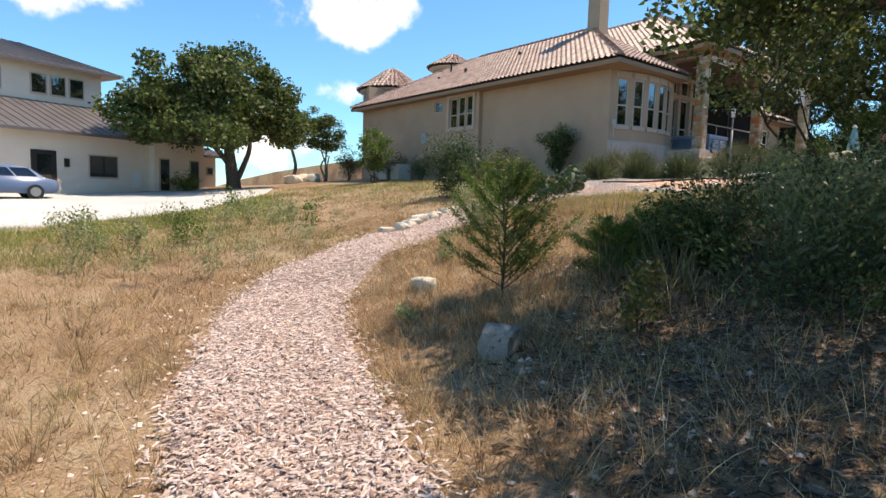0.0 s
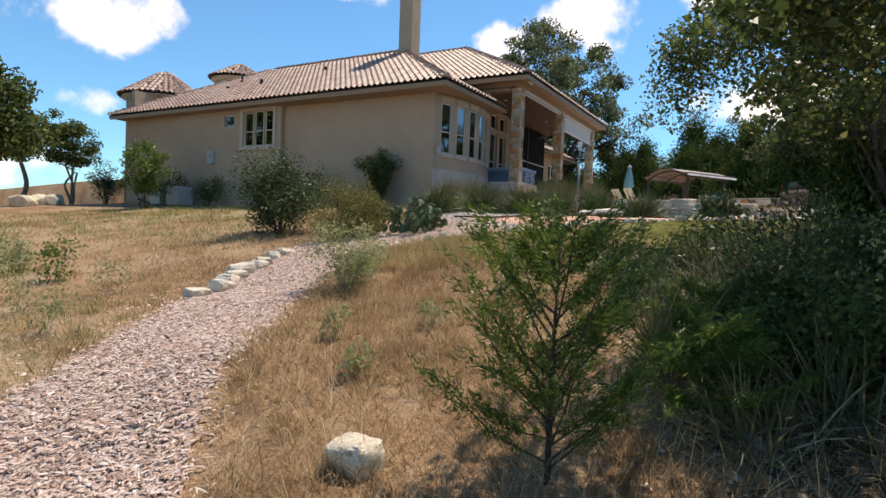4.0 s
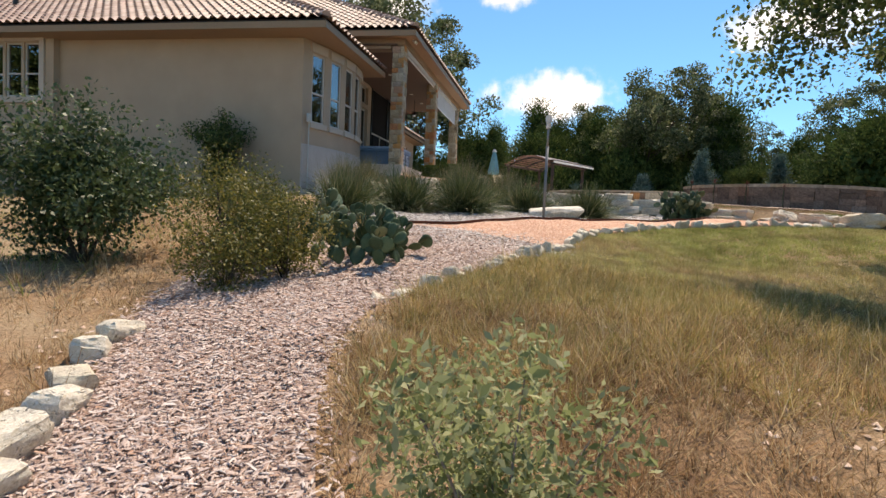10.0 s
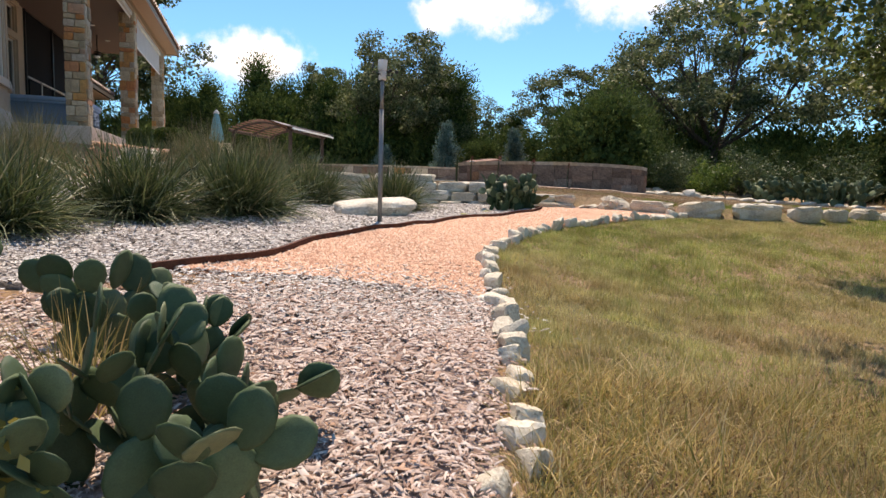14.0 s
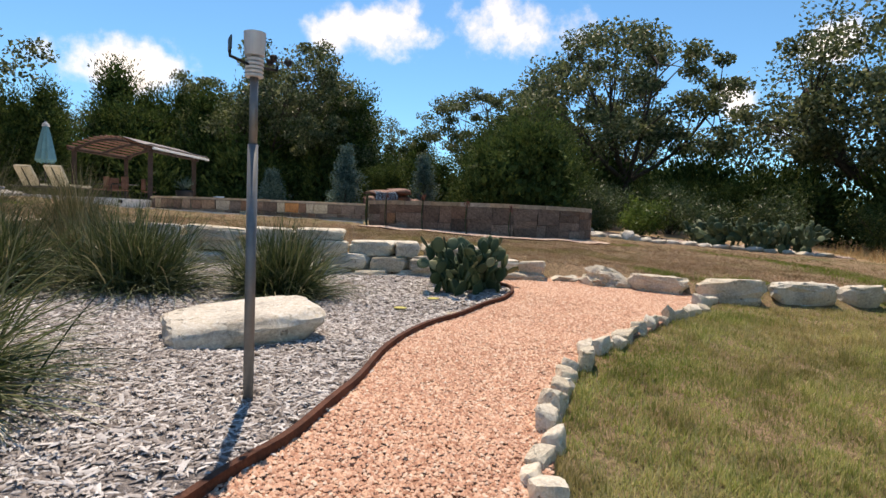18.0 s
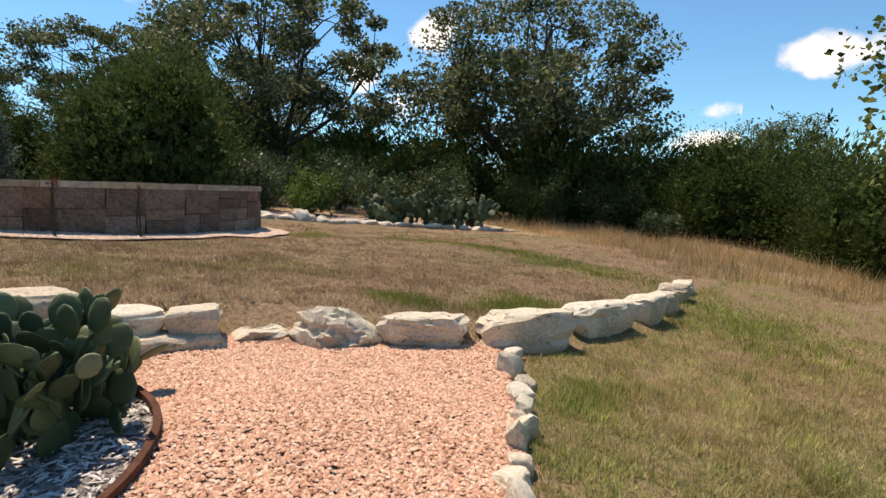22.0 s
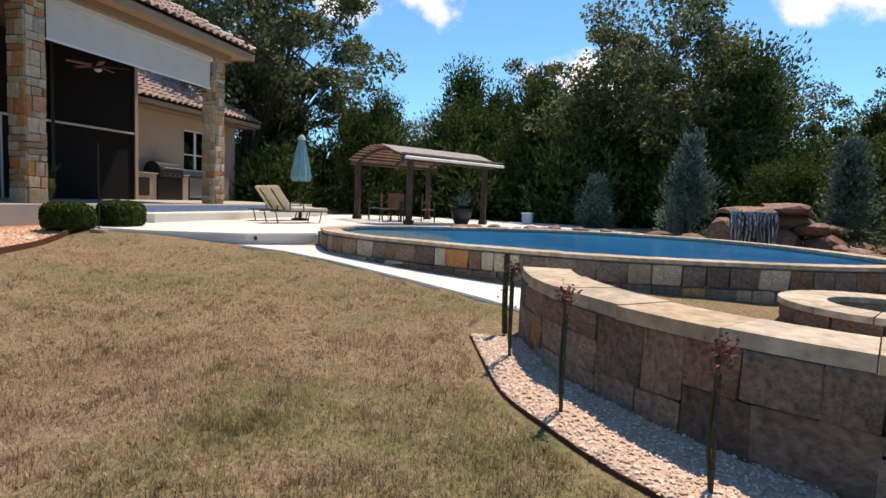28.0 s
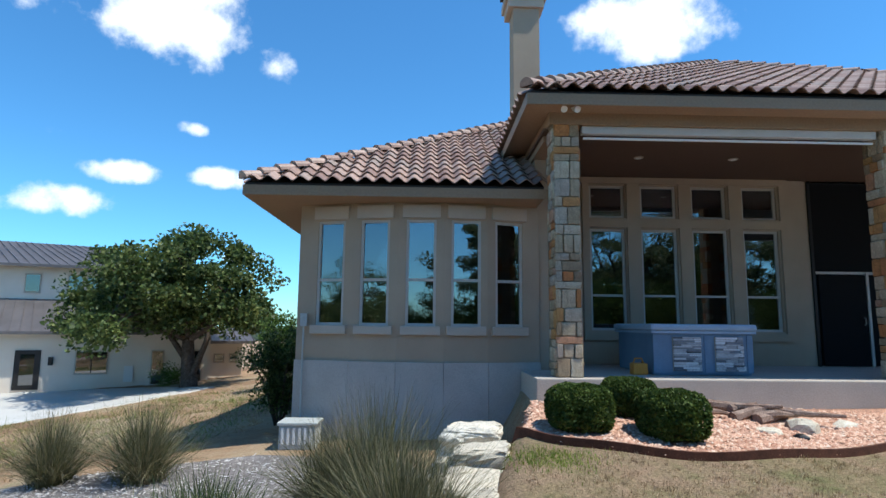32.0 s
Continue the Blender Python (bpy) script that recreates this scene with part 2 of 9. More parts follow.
def ledge_rock(seed, sx, sy, sz, tilt=(0.0, 0.0), cuts=3, lump=0.05, worn=0.38, edge=6, soft=2, beds=1.0):
    """A broken block of bedded limestone, its base at z = 0: flat split faces, knocked-off corners, a tilted top."""
    r = random.Random(seed)
    off = Vector((seed * 5.7 % 91, seed * 2.9 % 83, seed * 1.3 % 77))
    bm = bmesh.new()
    pts = []
    for x in (-1, 1):
        for y in (-1, 1):
            for z in (-1, 1):
                k = worn * r.random() ** 1.4
                j = worn * r.random() ** 1.4
                pts.append((x * (1 - k), y * (1 - j), z * (1 - (.25 * worn * r.random() if z > 0 else 0))))
                if z > 0:
                    pts.append((x * (1 - k * .3), y * (1 - j * .4), z * r.uniform(.1, .62)))
    for k in range(edge):
        a = 2 * math.pi * (k + r.random()) / edge
        q = r.uniform(.9, 1.02) / max(abs(math.cos(a)), abs(math.sin(a))) * (1 - .25 * abs(math.sin(2 * a)))
        pts.append((q * math.cos(a), q * math.sin(a), r.uniform(-.8, .55)))
        if k % 2:
            pts.append((q * .82 * math.cos(a), q * .82 * math.sin(a), r.uniform(.86, 1.0)))
    for p in pts:
        bm.verts.new((p[0], p[1], p[2] * (1 + tilt[0] * p[0] + tilt[1] * p[1]) if p[2] > 0 else p[2]))
    hull = bmesh.ops.convex_hull(bm, input=bm.verts)
    bmesh.ops.delete(bm, geom=list({v for v in hull["geom_interior"] + hull["geom_unused"] if isinstance(v, bmesh.types.BMVert)}), context="VERTS")
    bmesh.ops.subdivide_edges(bm, edges=list(bm.edges), cuts=cuts, use_grid_fill=True)
    bmesh.ops.triangulate(bm, faces=list(bm.faces))
    for _ in range(soft):
        bmesh.ops.smooth_vert(bm, verts=list(bm.verts), factor=.5, use_axis_x=True, use_axis_y=True, use_axis_z=True)
    for v in bm.verts:
        p = v.co.copy()
        q = Vector((p.x * sx, p.y * sy, p.z * sz)) * 3.2
        bed = noise.noise(Vector((off.x + q.x * .35, off.y + q.y * .35, p.z * 3.2 + off.z)))
        notch = beds * (-.2 * max(0.0, bed - .1) - .08 * max(0.0, -bed))
        p.x *= 1 + notch
        p.y *= 1 + notch
        p += Vector((noise.noise(q + off), noise.noise(q - off), .7 * noise.noise(q * 1.3 + off * 2))) * lump
        p += Vector((noise.noise(q * 3.9 + off), noise.noise(q * 3.9 - off), noise.noise(q * 4.3 + off * 2))) * lump * .7
        v.co = (p.x * sx / 2, p.y * sy / 2, (p.z + 1) * sz / 2)
    return bm


def chip_block(seed, bevel=0.07):
    """A unit block with chipped edges, for laid stones (12 to 50 triangles)."""
    bm = bmesh.new()
    bmesh.ops.create_cube(bm, size=1.0)
    bmesh.ops.bevel(bm, geom=list(bm.edges), offset=bevel, segments=1, affect="EDGES")
    r = random.Random(seed)
    for v in bm.verts:
        v.co += Vector((r.uniform(-1, 1), r.uniform(-1, 1), r.uniform(-1, 1))) * 0.035
    return bm


def along(line, step):
    """Even points on a polyline, with headings: x, y, angle."""
    out, carry = [], 0.0
    for (x0, y0), (x1, y1) in zip(line, line[1:]):
        d = math.hypot(x1 - x0, y1 - y0)
        while carry < d:
            f = carry / d
            out.append((x0 + (x1 - x0) * f, y0 + (y1 - y0) * f, math.atan2(y1 - y0, x1 - x0)))
            carry += step
        carry -= d
    return out


def curve(points, n=8):
    """A smooth line through points (Catmull-Rom)."""
    p = [Vector(q) for q in points]
    p = [p[0] * 2 - p[1]] + p + [p[-1] * 2 - p[-2]]
    out = []
    for a, b, c, d in zip(p, p[1:], p[2:], p[3:]):
        for k in range(n):
            t = k / n
            out.append(tuple(0.5 * (2 * b + (c - a) * t + (2 * a - 5 * b + 4 * c - d) * t * t + (3 * b - a - 3 * c + d) * t ** 3)))
    out.append(tuple(p[-2]))
    return out


def inside(poly, x, y):
    """Which of the points (arrays x, y) lie in the polygon."""
    res = np.zeros(np.shape(x), bool)
    px, py = np.array([p[0] for p in poly]), np.array([p[1] for p in poly])
    for i in range(len(poly)):
        x0, y0, x1, y1 = px[i - 1], py[i - 1], px[i], py[i]
        if y0 == y1:
            continue
        hit = ((y0 > y) != (y1 > y)) & (x < (x1 - x0) * (y - y0) / (y1 - y0) + x0)
        res ^= hit
    return res

# ---- materials ----
class Nodes:
    """A small builder of node materials."""

    def __init__(self, name):
        self.mat = bpy.data.materials.new(name)
        self.mat.use_nodes = True
        self.t = self.mat.node_tree
        self.bsdf = self.t.nodes["Principled BSDF"]
        self.coord = self.t.nodes.new("ShaderNodeTexCoord").outputs["Object"]

    def put(self, node, socket, v):
        s = node.inputs[socket]
        if isinstance(v, bpy.types.NodeSocket):
            self.t.links.new(v, s)
        else:
            s.default_value = v

    def noise(self, scale, detail=5.0, rough=0.6, stretch=None, out=0):
        n = self.t.nodes.new("ShaderNodeTexNoise")
        n.inputs["Scale"].default_value, n.inputs["Detail"].default_value, n.inputs["Roughness"].default_value = scale, detail, rough
        v = self.coord
        if stretch:
            m = self.t.nodes.new("ShaderNodeMapping")
            m.inputs["Scale"].default_value = stretch
            self.t.links.new(v, m.inputs[0])
            v = m.outputs[0]
        self.t.links.new(v, n.inputs["Vector"])
        return n.outputs[out]

    def cells(self, scale, out="Color"):
        n = self.t.nodes.new("ShaderNodeTexVoronoi")
        n.inputs["Scale"].default_value = scale
        self.t.links.new(self.coord, n.inputs["Vector"])
        return n.outputs[out]

    def ramp(self, fac, stops):
        r = self.t.nodes.new("ShaderNodeValToRGB")
        e = r.color_ramp.elements
        while len(e) < len(stops):
            e.new(0.5)
        for el, (p, c) in zip(e, stops):
            el.position, el.color = p, (*c, 1) if len(c) == 3 else c
        self.t.links.new(fac, r.inputs[0])
        return r.outputs[0]

    def mix(self, fac, a, b, kind="MIX"):
        m = self.t.nodes.new("ShaderNodeMix")
        m.data_type, m.blend_type = "RGBA", kind
        for s, v in ((0, fac), (6, a), (7, b)):
            if isinstance(v, bpy.types.NodeSocket):
                self.t.links.new(v, m.inputs[s])
            else:
                m.inputs[s].default_value = v if s == 0 else (*v, 1)
        return m.outputs[2]

    def value(self, op, a, b):
        m = self.t.nodes.new("ShaderNodeMath")
        m.operation = op
        for i, v in enumerate((a, b)):
            if isinstance(v, bpy.types.NodeSocket):
                self.t.links.new(v, m.inputs[i])
            else:
                m.inputs[i].default_value = v
        return m.outputs[0]

    def island(self):
        return self.t.nodes.new("ShaderNodeNewGeometry").outputs["Random Per Island"]

    def object_random(self):
        return self.t.nodes.new("ShaderNodeObjectInfo").outputs["Random"]

    def bump(self, height, strength=0.3, distance=0.02):
        b = self.t.nodes.new("ShaderNodeBump")
        b.inputs["Strength"].default_value, b.inputs["Distance"].default_value = strength, distance
        self.t.links.new(height, b.inputs["Height"])
        self.t.links.new(b.outputs[0], self.bsdf.inputs["Normal"])
        return self

    def set(self, color=None, rough=0.8, metal=0.0, spec=None):
        if color is not None:
            self.put(self.bsdf, "Base Color", color if isinstance(color, bpy.types.NodeSocket) else (*color, 1))
        self.put(self.bsdf, "Roughness", rough)
        self.put(self.bsdf, "Metallic", metal)
        if spec is not None:
            self.put(self.bsdf, "Specular IOR Level", spec)
        return self


def mottled(name, dark, light, scale=3.0, fine=60.0, rough=0.85, bump=0.25, metal=0.0, spec=0.3, grain=0.35, distance=0.01):
    """A surface with stains at one scale and grain at another."""
    n = Nodes(name)
    base = n.ramp(n.noise(scale), [(0.3, dark), (0.7, light)])
    g = n.noise(fine, 3.0)
    col = n.mix(grain, base, n.ramp(g, [(0.25, (0.0, 0.0, 0.0)), (0.75, (1, 1, 1))]), "OVERLAY")
    n.set(col, rough, metal, spec)
    n.bump(g, bump, distance)
    return n.mat


def varied(name, stops, by="object", rough=0.85, fine=30.0, bump=0.4, grain=0.3, spec=0.25, distance=0.01):
    """Pieces of several tones, chosen piece by piece."""
    n = Nodes(name)
    tone = n.ramp(n.object_random() if by == "object" else n.island(), stops)
    g = n.noise(fine, 5.0)
    stain = n.noise(fine * 0.15, 3.0)
    col = n.mix(grain, tone, n.ramp(g, [(0.3, (0.05, 0.05, 0.05)), (0.7, (0.95, 0.95, 0.95))]), "OVERLAY")
    col = n.mix(grain * 0.8, col, n.ramp(stain, [(0.3, (0.2, 0.2, 0.2)), (0.7, (0.8, 0.8, 0.8))]), "OVERLAY")
    n.set(col, rough, 0.0, spec)
    n.bump(g, bump, distance)
    return n.mat


def leafy(name, stops, rough=0.5, through=0.35, by="island", spec=0.35, patch=0.9):
    """Leaves and blades: a tone for each, some light passing through."""
    n = Nodes(name)
    tone = n.ramp(n.island() if by == "island" else n.object_random(), stops)
    tone = n.mix(1.0, tone, n.ramp(n.noise(patch, 3.0, 0.6), [(0.34, (0.70, 0.72, 0.68)), (0.66, (1.34, 1.30, 1.22))]), "MULTIPLY")
    n.set(tone, rough, 0.0, spec)
    tr = n.t.nodes.new("ShaderNodeBsdfTranslucent")
    n.t.links.new(tone, tr.inputs["Color"])
    mx = n.t.nodes.new("ShaderNodeMixShader")
    mx.inputs[0].default_value = through
    out = n.t.nodes["Material Output"]
    n.t.links.new(n.bsdf.outputs[0], mx.inputs[1])
    n.t.links.new(tr.outputs[0], mx.inputs[2])
    n.t.links.new(mx.outputs[0], out.inputs["Surface"])
    return n.mat


def turf_leaf(name, dry, green, scale=0.5, edge=(0.45, 0.62), rough=0.7, through=0.35):
    """Turf: blades of two kinds that give way to one another in broad patches."""
    n = Nodes(name)
    pick = n.island()
    patch = n.value("ADD", n.value("MULTIPLY", n.noise(scale, 3.0, 0.55), 0.75), n.value("MULTIPLY", n.noise(scale * 6, 3.0, 0.6), 0.25))
    mask = n.ramp(patch, [(edge[0], (0, 0, 0)), (edge[1], (1, 1, 1))])
    tone = n.mix(mask, n.ramp(pick, dry), n.ramp(pick, green))
    tone = n.mix(1.0, tone, n.ramp(n.noise(2.3, 4.0, 0.65), [(0.36, (0.68, 0.64, 0.60)), (0.64, (1.26, 1.25, 1.24))]), "MULTIPLY")
    n.set(tone, rough, 0.0, 0.12)
    tr = n.t.nodes.new("ShaderNodeBsdfTranslucent")
    n.t.links.new(tone, tr.inputs["Color"])
    mx = n.t.nodes.new("ShaderNodeMixShader")
    mx.inputs[0].default_value = through
    n.t.links.new(n.bsdf.outputs[0], mx.inputs[1])
    n.t.links.new(tr.outputs[0], mx.inputs[2])
    n.t.links.new(mx.outputs[0], n.t.nodes["Material Output"].inputs["Surface"])
    return n.mat


def weathered(name, tones, pit=(0.20, 0.17, 0.13), scale=1.0):
    """Limestone: a tone for each stone, grey lichen, beds of thin layers, dark pits."""
    n = Nodes(name)
    tone = n.ramp(n.object_random(), tones)
    lichen = n.noise(3.2 * scale, 5.0, 0.65)
    col = n.mix(n.ramp(lichen, [(0.47, (0, 0, 0)), (0.68, (0.72, 0.72, 0.72))]), tone, (0.33, 0.305, 0.265))
    warm = n.noise(2.1 * scale, 4.0, 0.6)
    col = n.mix(n.ramp(warm, [(0.52, (0, 0, 0)), (0.72, (0.5, 0.5, 0.5))]), col, (0.50, 0.36, 0.19))
    fine = n.noise(38 * scale, 5.0, 0.7)
    col = n.mix(0.45, col, n.ramp(fine, [(0.3, (0.1, 0.1, 0.1)), (0.7, (0.9, 0.9, 0.9))]), "OVERLAY")
    pits = n.ramp(n.noise(13 * scale, 4.0, 0.75), [(0.30, (0.85, 0.85, 0.85)), (0.40, (0, 0, 0))])
    col = n.mix(pits, col, pit)
    layer = n.noise(6 * scale, 6.0, 0.7, (0.8, 0.8, 2.2))
    h = n.value("ADD", n.value("MULTIPLY", layer, 0.35), n.value("ADD", n.value("MULTIPLY", fine, 0.25), n.value("MULTIPLY", pits, -0.5)))
    n.set(col, 0.92, 0.0, 0.15)
    n.bump(h, 0.9, 0.035)
    return n.mat


def plain(name, color, rough=0.5, metal=0.0, spec=0.4):
    n = Nodes(name)
    g = n.noise(25.0, 4.0)
    col = n.mix(0.12, color, n.ramp(g, [(0.3, (0.1, 0.1, 0.1)), (0.7, (0.9, 0.9, 0.9))]), "OVERLAY")
    n.set(col, rough, metal, spec)
    n.bump(g, 0.06, 0.004)
    return n.mat


def patchy_ground(name, tones, scale, fine, bump=0.6):
    """Soil or turf: broad patches of three tones, finer clumps over them."""
    n = Nodes(name)
    broad = n.noise(scale, 4.0, 0.6)
    clump = n.noise(scale * 9, 4.0, 0.6)
    f = n.value("ADD", n.value("MULTIPLY", broad, 0.7), n.value("MULTIPLY", clump, 0.3))
    base = n.ramp(f, tones)
    g = n.noise(fine, 4.0, 0.7)
    col = n.mix(0.55, base, n.ramp(g, [(0.28, (0.02, 0.02, 0.02)), (0.72, (0.98, 0.98, 0.98))]), "OVERLAY")
    n.set(col, 0.95, 0.0, 0.15)
    n.bump(g, bump, 0.03)
    return n.mat


M = {}
M["dry_ground"] = patchy_ground("dry_ground", [(0.36, (0.20, 0.115, 0.065)), (0.48, (0.31, 0.20, 0.115)), (0.6, (0.36, 0.265, 0.165)), (0.72, (0.20, 0.185, 0.075))], 0.35, 40)
M["lawn_soil"] = patchy_ground("lawn_soil", [(0.36, (0.20, 0.12, 0.07)), (0.47, (0.27, 0.185, 0.115)), (0.55, (0.22, 0.165, 0.09)), (0.66, (0.14, 0.135, 0.055))], 0.45, 26, 0.9)
M["mulch_soil"] = patchy_ground("mulch_soil", [(0.35, (0.30, 0.21, 0.165)), (0.5, (0.42, 0.32, 0.27)), (0.65, (0.50, 0.41, 0.36))], 0.9, 40, 0.8)
M["grey_mulch_soil"] = patchy_ground("grey_mulch_soil", [(0.35, (0.15, 0.13, 0.12)), (0.5, (0.22, 0.195, 0.18)), (0.65, (0.28, 0.25, 0.23))], 0.9, 40, 0.8)
M["pink_soil"] = patchy_ground("pink_soil", [(0.35, (0.38, 0.21, 0.14)), (0.5, (0.48, 0.275, 0.19)), (0.65, (0.54, 0.33, 0.235))], 0.9, 60, 0.8)
M["chips"] = varied("chips", [(0.0, (0.24, 0.15, 0.115)), (0.25, (0.41, 0.30, 0.25)), (0.55, (0.54, 0.43, 0.375)), (0.85, (0.66, 0.57, 0.515)), (1.0, (0.46, 0.28, 0.19))], "island", 0.9, 60, 0.2, 0.2)
M["grey_chips"] = varied("grey_chips", [(0.0, (0.19, 0.16, 0.14)), (0.35, (0.40, 0.355, 0.325)), (0.75, (0.59, 0.55, 0.515)), (1.0, (0.72, 0.68, 0.645))], "island", 0.9, 60, 0.2, 0.2)
M["pink_gravel"] = varied("pink_gravel", [(0.0, (0.38, 0.185, 0.115)), (0.35, (0.55, 0.31, 0.21)), (0.75, (0.66, 0.42, 0.295)), (1.0, (0.70, 0.54, 0.42))], "island", 0.85, 60, 0.3, 0.2)
M["pale_gravel"] = varied("pale_gravel", [(0.0, (0.44, 0.30, 0.22)), (0.5, (0.62, 0.46, 0.36)), (1.0, (0.72, 0.60, 0.50))], "island", 0.85, 60, 0.3, 0.2)
M["limestone"] = weathered("limestone", [(0.0, (0.55, 0.47, 0.35)), (0.5, (0.65, 0.575, 0.45)), (1.0, (0.71, 0.645, 0.53))])
M["pitted_stone"] = weathered("pitted_stone", [(0.0, (0.58, 0.51, 0.39)), (1.0, (0.70, 0.64, 0.53))], (0.10, 0.085, 0.07), 1.5)
M["lichen_stone"] = weathered("lichen_stone", [(0.0, (0.26, 0.235, 0.20)), (1.0, (0.36, 0.32, 0.27))], (0.08, 0.07, 0.06), 2.0)
M["boulder_stone"] = weathered("boulder_stone", [(0.0, (0.66, 0.60, 0.50)), (1.0, (0.70, 0.64, 0.54))], (0.42, 0.36, 0.28), 0.7)
# dead leaves, their tone lowered to deepen the shade under the oaks
M["shade_litter"] = varied("shade_litter", [(0.0, (0.045, 0.03, 0.02)), (0.5, (0.10, 0.066, 0.046)), (0.85, (0.17, 0.125, 0.09)), (1.0, (0.28, 0.23, 0.19))], "island", 0.9, 60, 0.2, 0.2)
M["wet_rock"] = varied("wet_rock", [(0.0, (0.15, 0.07, 0.05)), (0.5, (0.24, 0.12, 0.08)), (1.0, (0.30, 0.17, 0.12))], "object", 0.7, 9, 0.8, 0.5, 0.3, 0.03)
M["wall_stone"] = varied("wall_stone", [(0.0, (0.11, 0.076, 0.057)), (0.3, (0.165, 0.118, 0.09)), (0.55, (0.21, 0.158, 0.125)), (0.75, (0.22, 0.125, 0.08)), (0.92, (0.27, 0.225, 0.185)), (1.0, (0.30, 0.175, 0.10))], "object", 0.9, 9, 0.8, 0.5, 0.2, 0.025)
M["column_stone"] = varied("column_stone", [(0.0, (0.29, 0.205, 0.125)), (0.3, (0.46, 0.36, 0.235)), (0.58, (0.56, 0.465, 0.33)), (0.74, (0.40, 0.335, 0.27)), (0.86, (0.50, 0.20, 0.075)), (1.0, (0.53, 0.31, 0.12))], "object", 0.85, 14, 0.8, 0.5, 0.2, 0.03)
M["mortar"] = mottled("mortar", (0.30, 0.25, 0.19), (0.40, 0.34, 0.27), 6, 80)
M["base_stone"] = varied("base_stone", [(0.0, (0.22, 0.18, 0.15)), (0.6, (0.31, 0.26, 0.22)), (1.0, (0.37, 0.31, 0.26))], "object", 0.9, 7, 0.8, 0.5, 0.2, 0.025)
M["dark_mortar"] = mottled("dark_mortar", (0.13, 0.10, 0.08), (0.21, 0.17, 0.14), 6, 80)
M["cap_stone"] = varied("cap_stone", [(0.0, (0.40, 0.31, 0.22)), (0.5, (0.50, 0.42, 0.32)), (1.0, (0.46, 0.34, 0.22))], "object", 0.85, 8, 0.5, 0.35)
M["stucco"] = mottled("stucco", (0.39, 0.295, 0.21), (0.45, 0.345, 0.245), 0.8, 120, 0.95, 0.25, spec=0.1, grain=0.12)
M["trim"] = mottled("trim", (0.47, 0.39, 0.31), (0.52, 0.435, 0.35), 1.5, 90, 0.9, 0.1, spec=0.15, grain=0.1)
M["footing"] = mottled("footing", (0.40, 0.36, 0.32), (0.50, 0.455, 0.41), 1.2, 60, 0.95, 0.2, spec=0.1, grain=0.2)
M["fascia"] = plain("fascia", (0.29, 0.19, 0.11), 0.6)
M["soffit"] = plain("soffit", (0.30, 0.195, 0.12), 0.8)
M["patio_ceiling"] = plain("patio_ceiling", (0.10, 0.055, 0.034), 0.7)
M["tile"] = varied("tile", [(0.0, (0.225, 0.13, 0.095)), (0.4, (0.32, 0.20, 0.15)), (0.7, (0.40, 0.265, 0.20)), (1.0, (0.30, 0.225, 0.18))], "object", 0.55, 20, 0.3, 0.3, 0.5)
M["tile_field"] = varied("tile_field", [(0.0, (0.225, 0.13, 0.095)), (0.4, (0.32, 0.20, 0.15)), (0.7, (0.40, 0.265, 0.20)), (1.0, (0.30, 0.225, 0.18))], "island", 0.55, 20, 0.3, 0.3, 0.5)
M["underlay"] = plain("underlay", (0.035, 0.025, 0.02), 0.9)
M["concrete"] = mottled("concrete", (0.66, 0.62, 0.56), (0.74, 0.70, 0.645), 0.7, 50, 0.9, 0.15, spec=0.2, grain=0.2)
# the concrete again, darkened: shade under the patio roof put into its colour
M["shaded_slab"] = mottled("shaded_slab", (0.40, 0.35, 0.30), (0.48, 0.43, 0.37), 0.7, 50, 0.9, 0.15, spec=0.2, grain=0.2)
M["drive"] = mottled("drive", (0.50, 0.47, 0.42), (0.60, 0.57, 0.52), 0.3, 30, 0.9, 0.1, spec=0.2, grain=0.2)
M["frame"] = plain("frame", (0.50, 0.45, 0.39), 0.5)
M["dark_metal"] = plain("dark_metal", (0.03, 0.026, 0.024), 0.45, 0.3)
M["black"] = plain("black", (0.012, 0.012, 0.013), 0.4)
M["steel"] = plain("steel", (0.42, 0.42, 0.42), 0.32, 0.9)
M["pole"] = plain("pole", (0.24, 0.24, 0.235), 0.6, 0.7)
M["rust"] = mottled("rust", (0.07, 0.028, 0.016), (0.13, 0.05, 0.028), 8, 60, 0.9, 0.3)
M["bark"] = mottled("bark", (0.055, 0.042, 0.033), (0.13, 0.105, 0.085), 9, 45, 0.95, 0.9, spec=0.1, grain=0.5, distance=0.03)
M["pale_bark"] = mottled("pale_bark", (0.16, 0.13, 0.10), (0.30, 0.25, 0.21), 8, 45, 0.95, 0.7, spec=0.1, grain=0.5, distance=0.02)
M["driftwood"] = mottled("driftwood", (0.16, 0.10, 0.075), (0.33, 0.24, 0.19), 6, 50, 0.95, 0.7, spec=0.1, grain=0.5)
M["cactus"] = varied("cactus", [(0.0, (0.040, 0.068, 0.030)), (0.5, (0.066, 0.102, 0.046)), (0.9, (0.10, 0.140, 0.066)), (1.0, (0.20, 0.215, 0.11))], "object", 0.6, 40, 0.25, 0.2, 0.35)
M["yellow_pad"] = mottled("yellow_pad", (0.45, 0.40, 0.10), (0.62, 0.56, 0.18), 9, 60, 0.7, 0.2)
M["oak_leaf"] = leafy("oak_leaf", [(0.0, (0.034, 0.055, 0.017)), (0.5, (0.075, 0.110, 0.030)), (0.85, (0.140, 0.175, 0.052)), (1.0, (0.23, 0.245, 0.09))], 0.5, 0.36, spec=0.25)
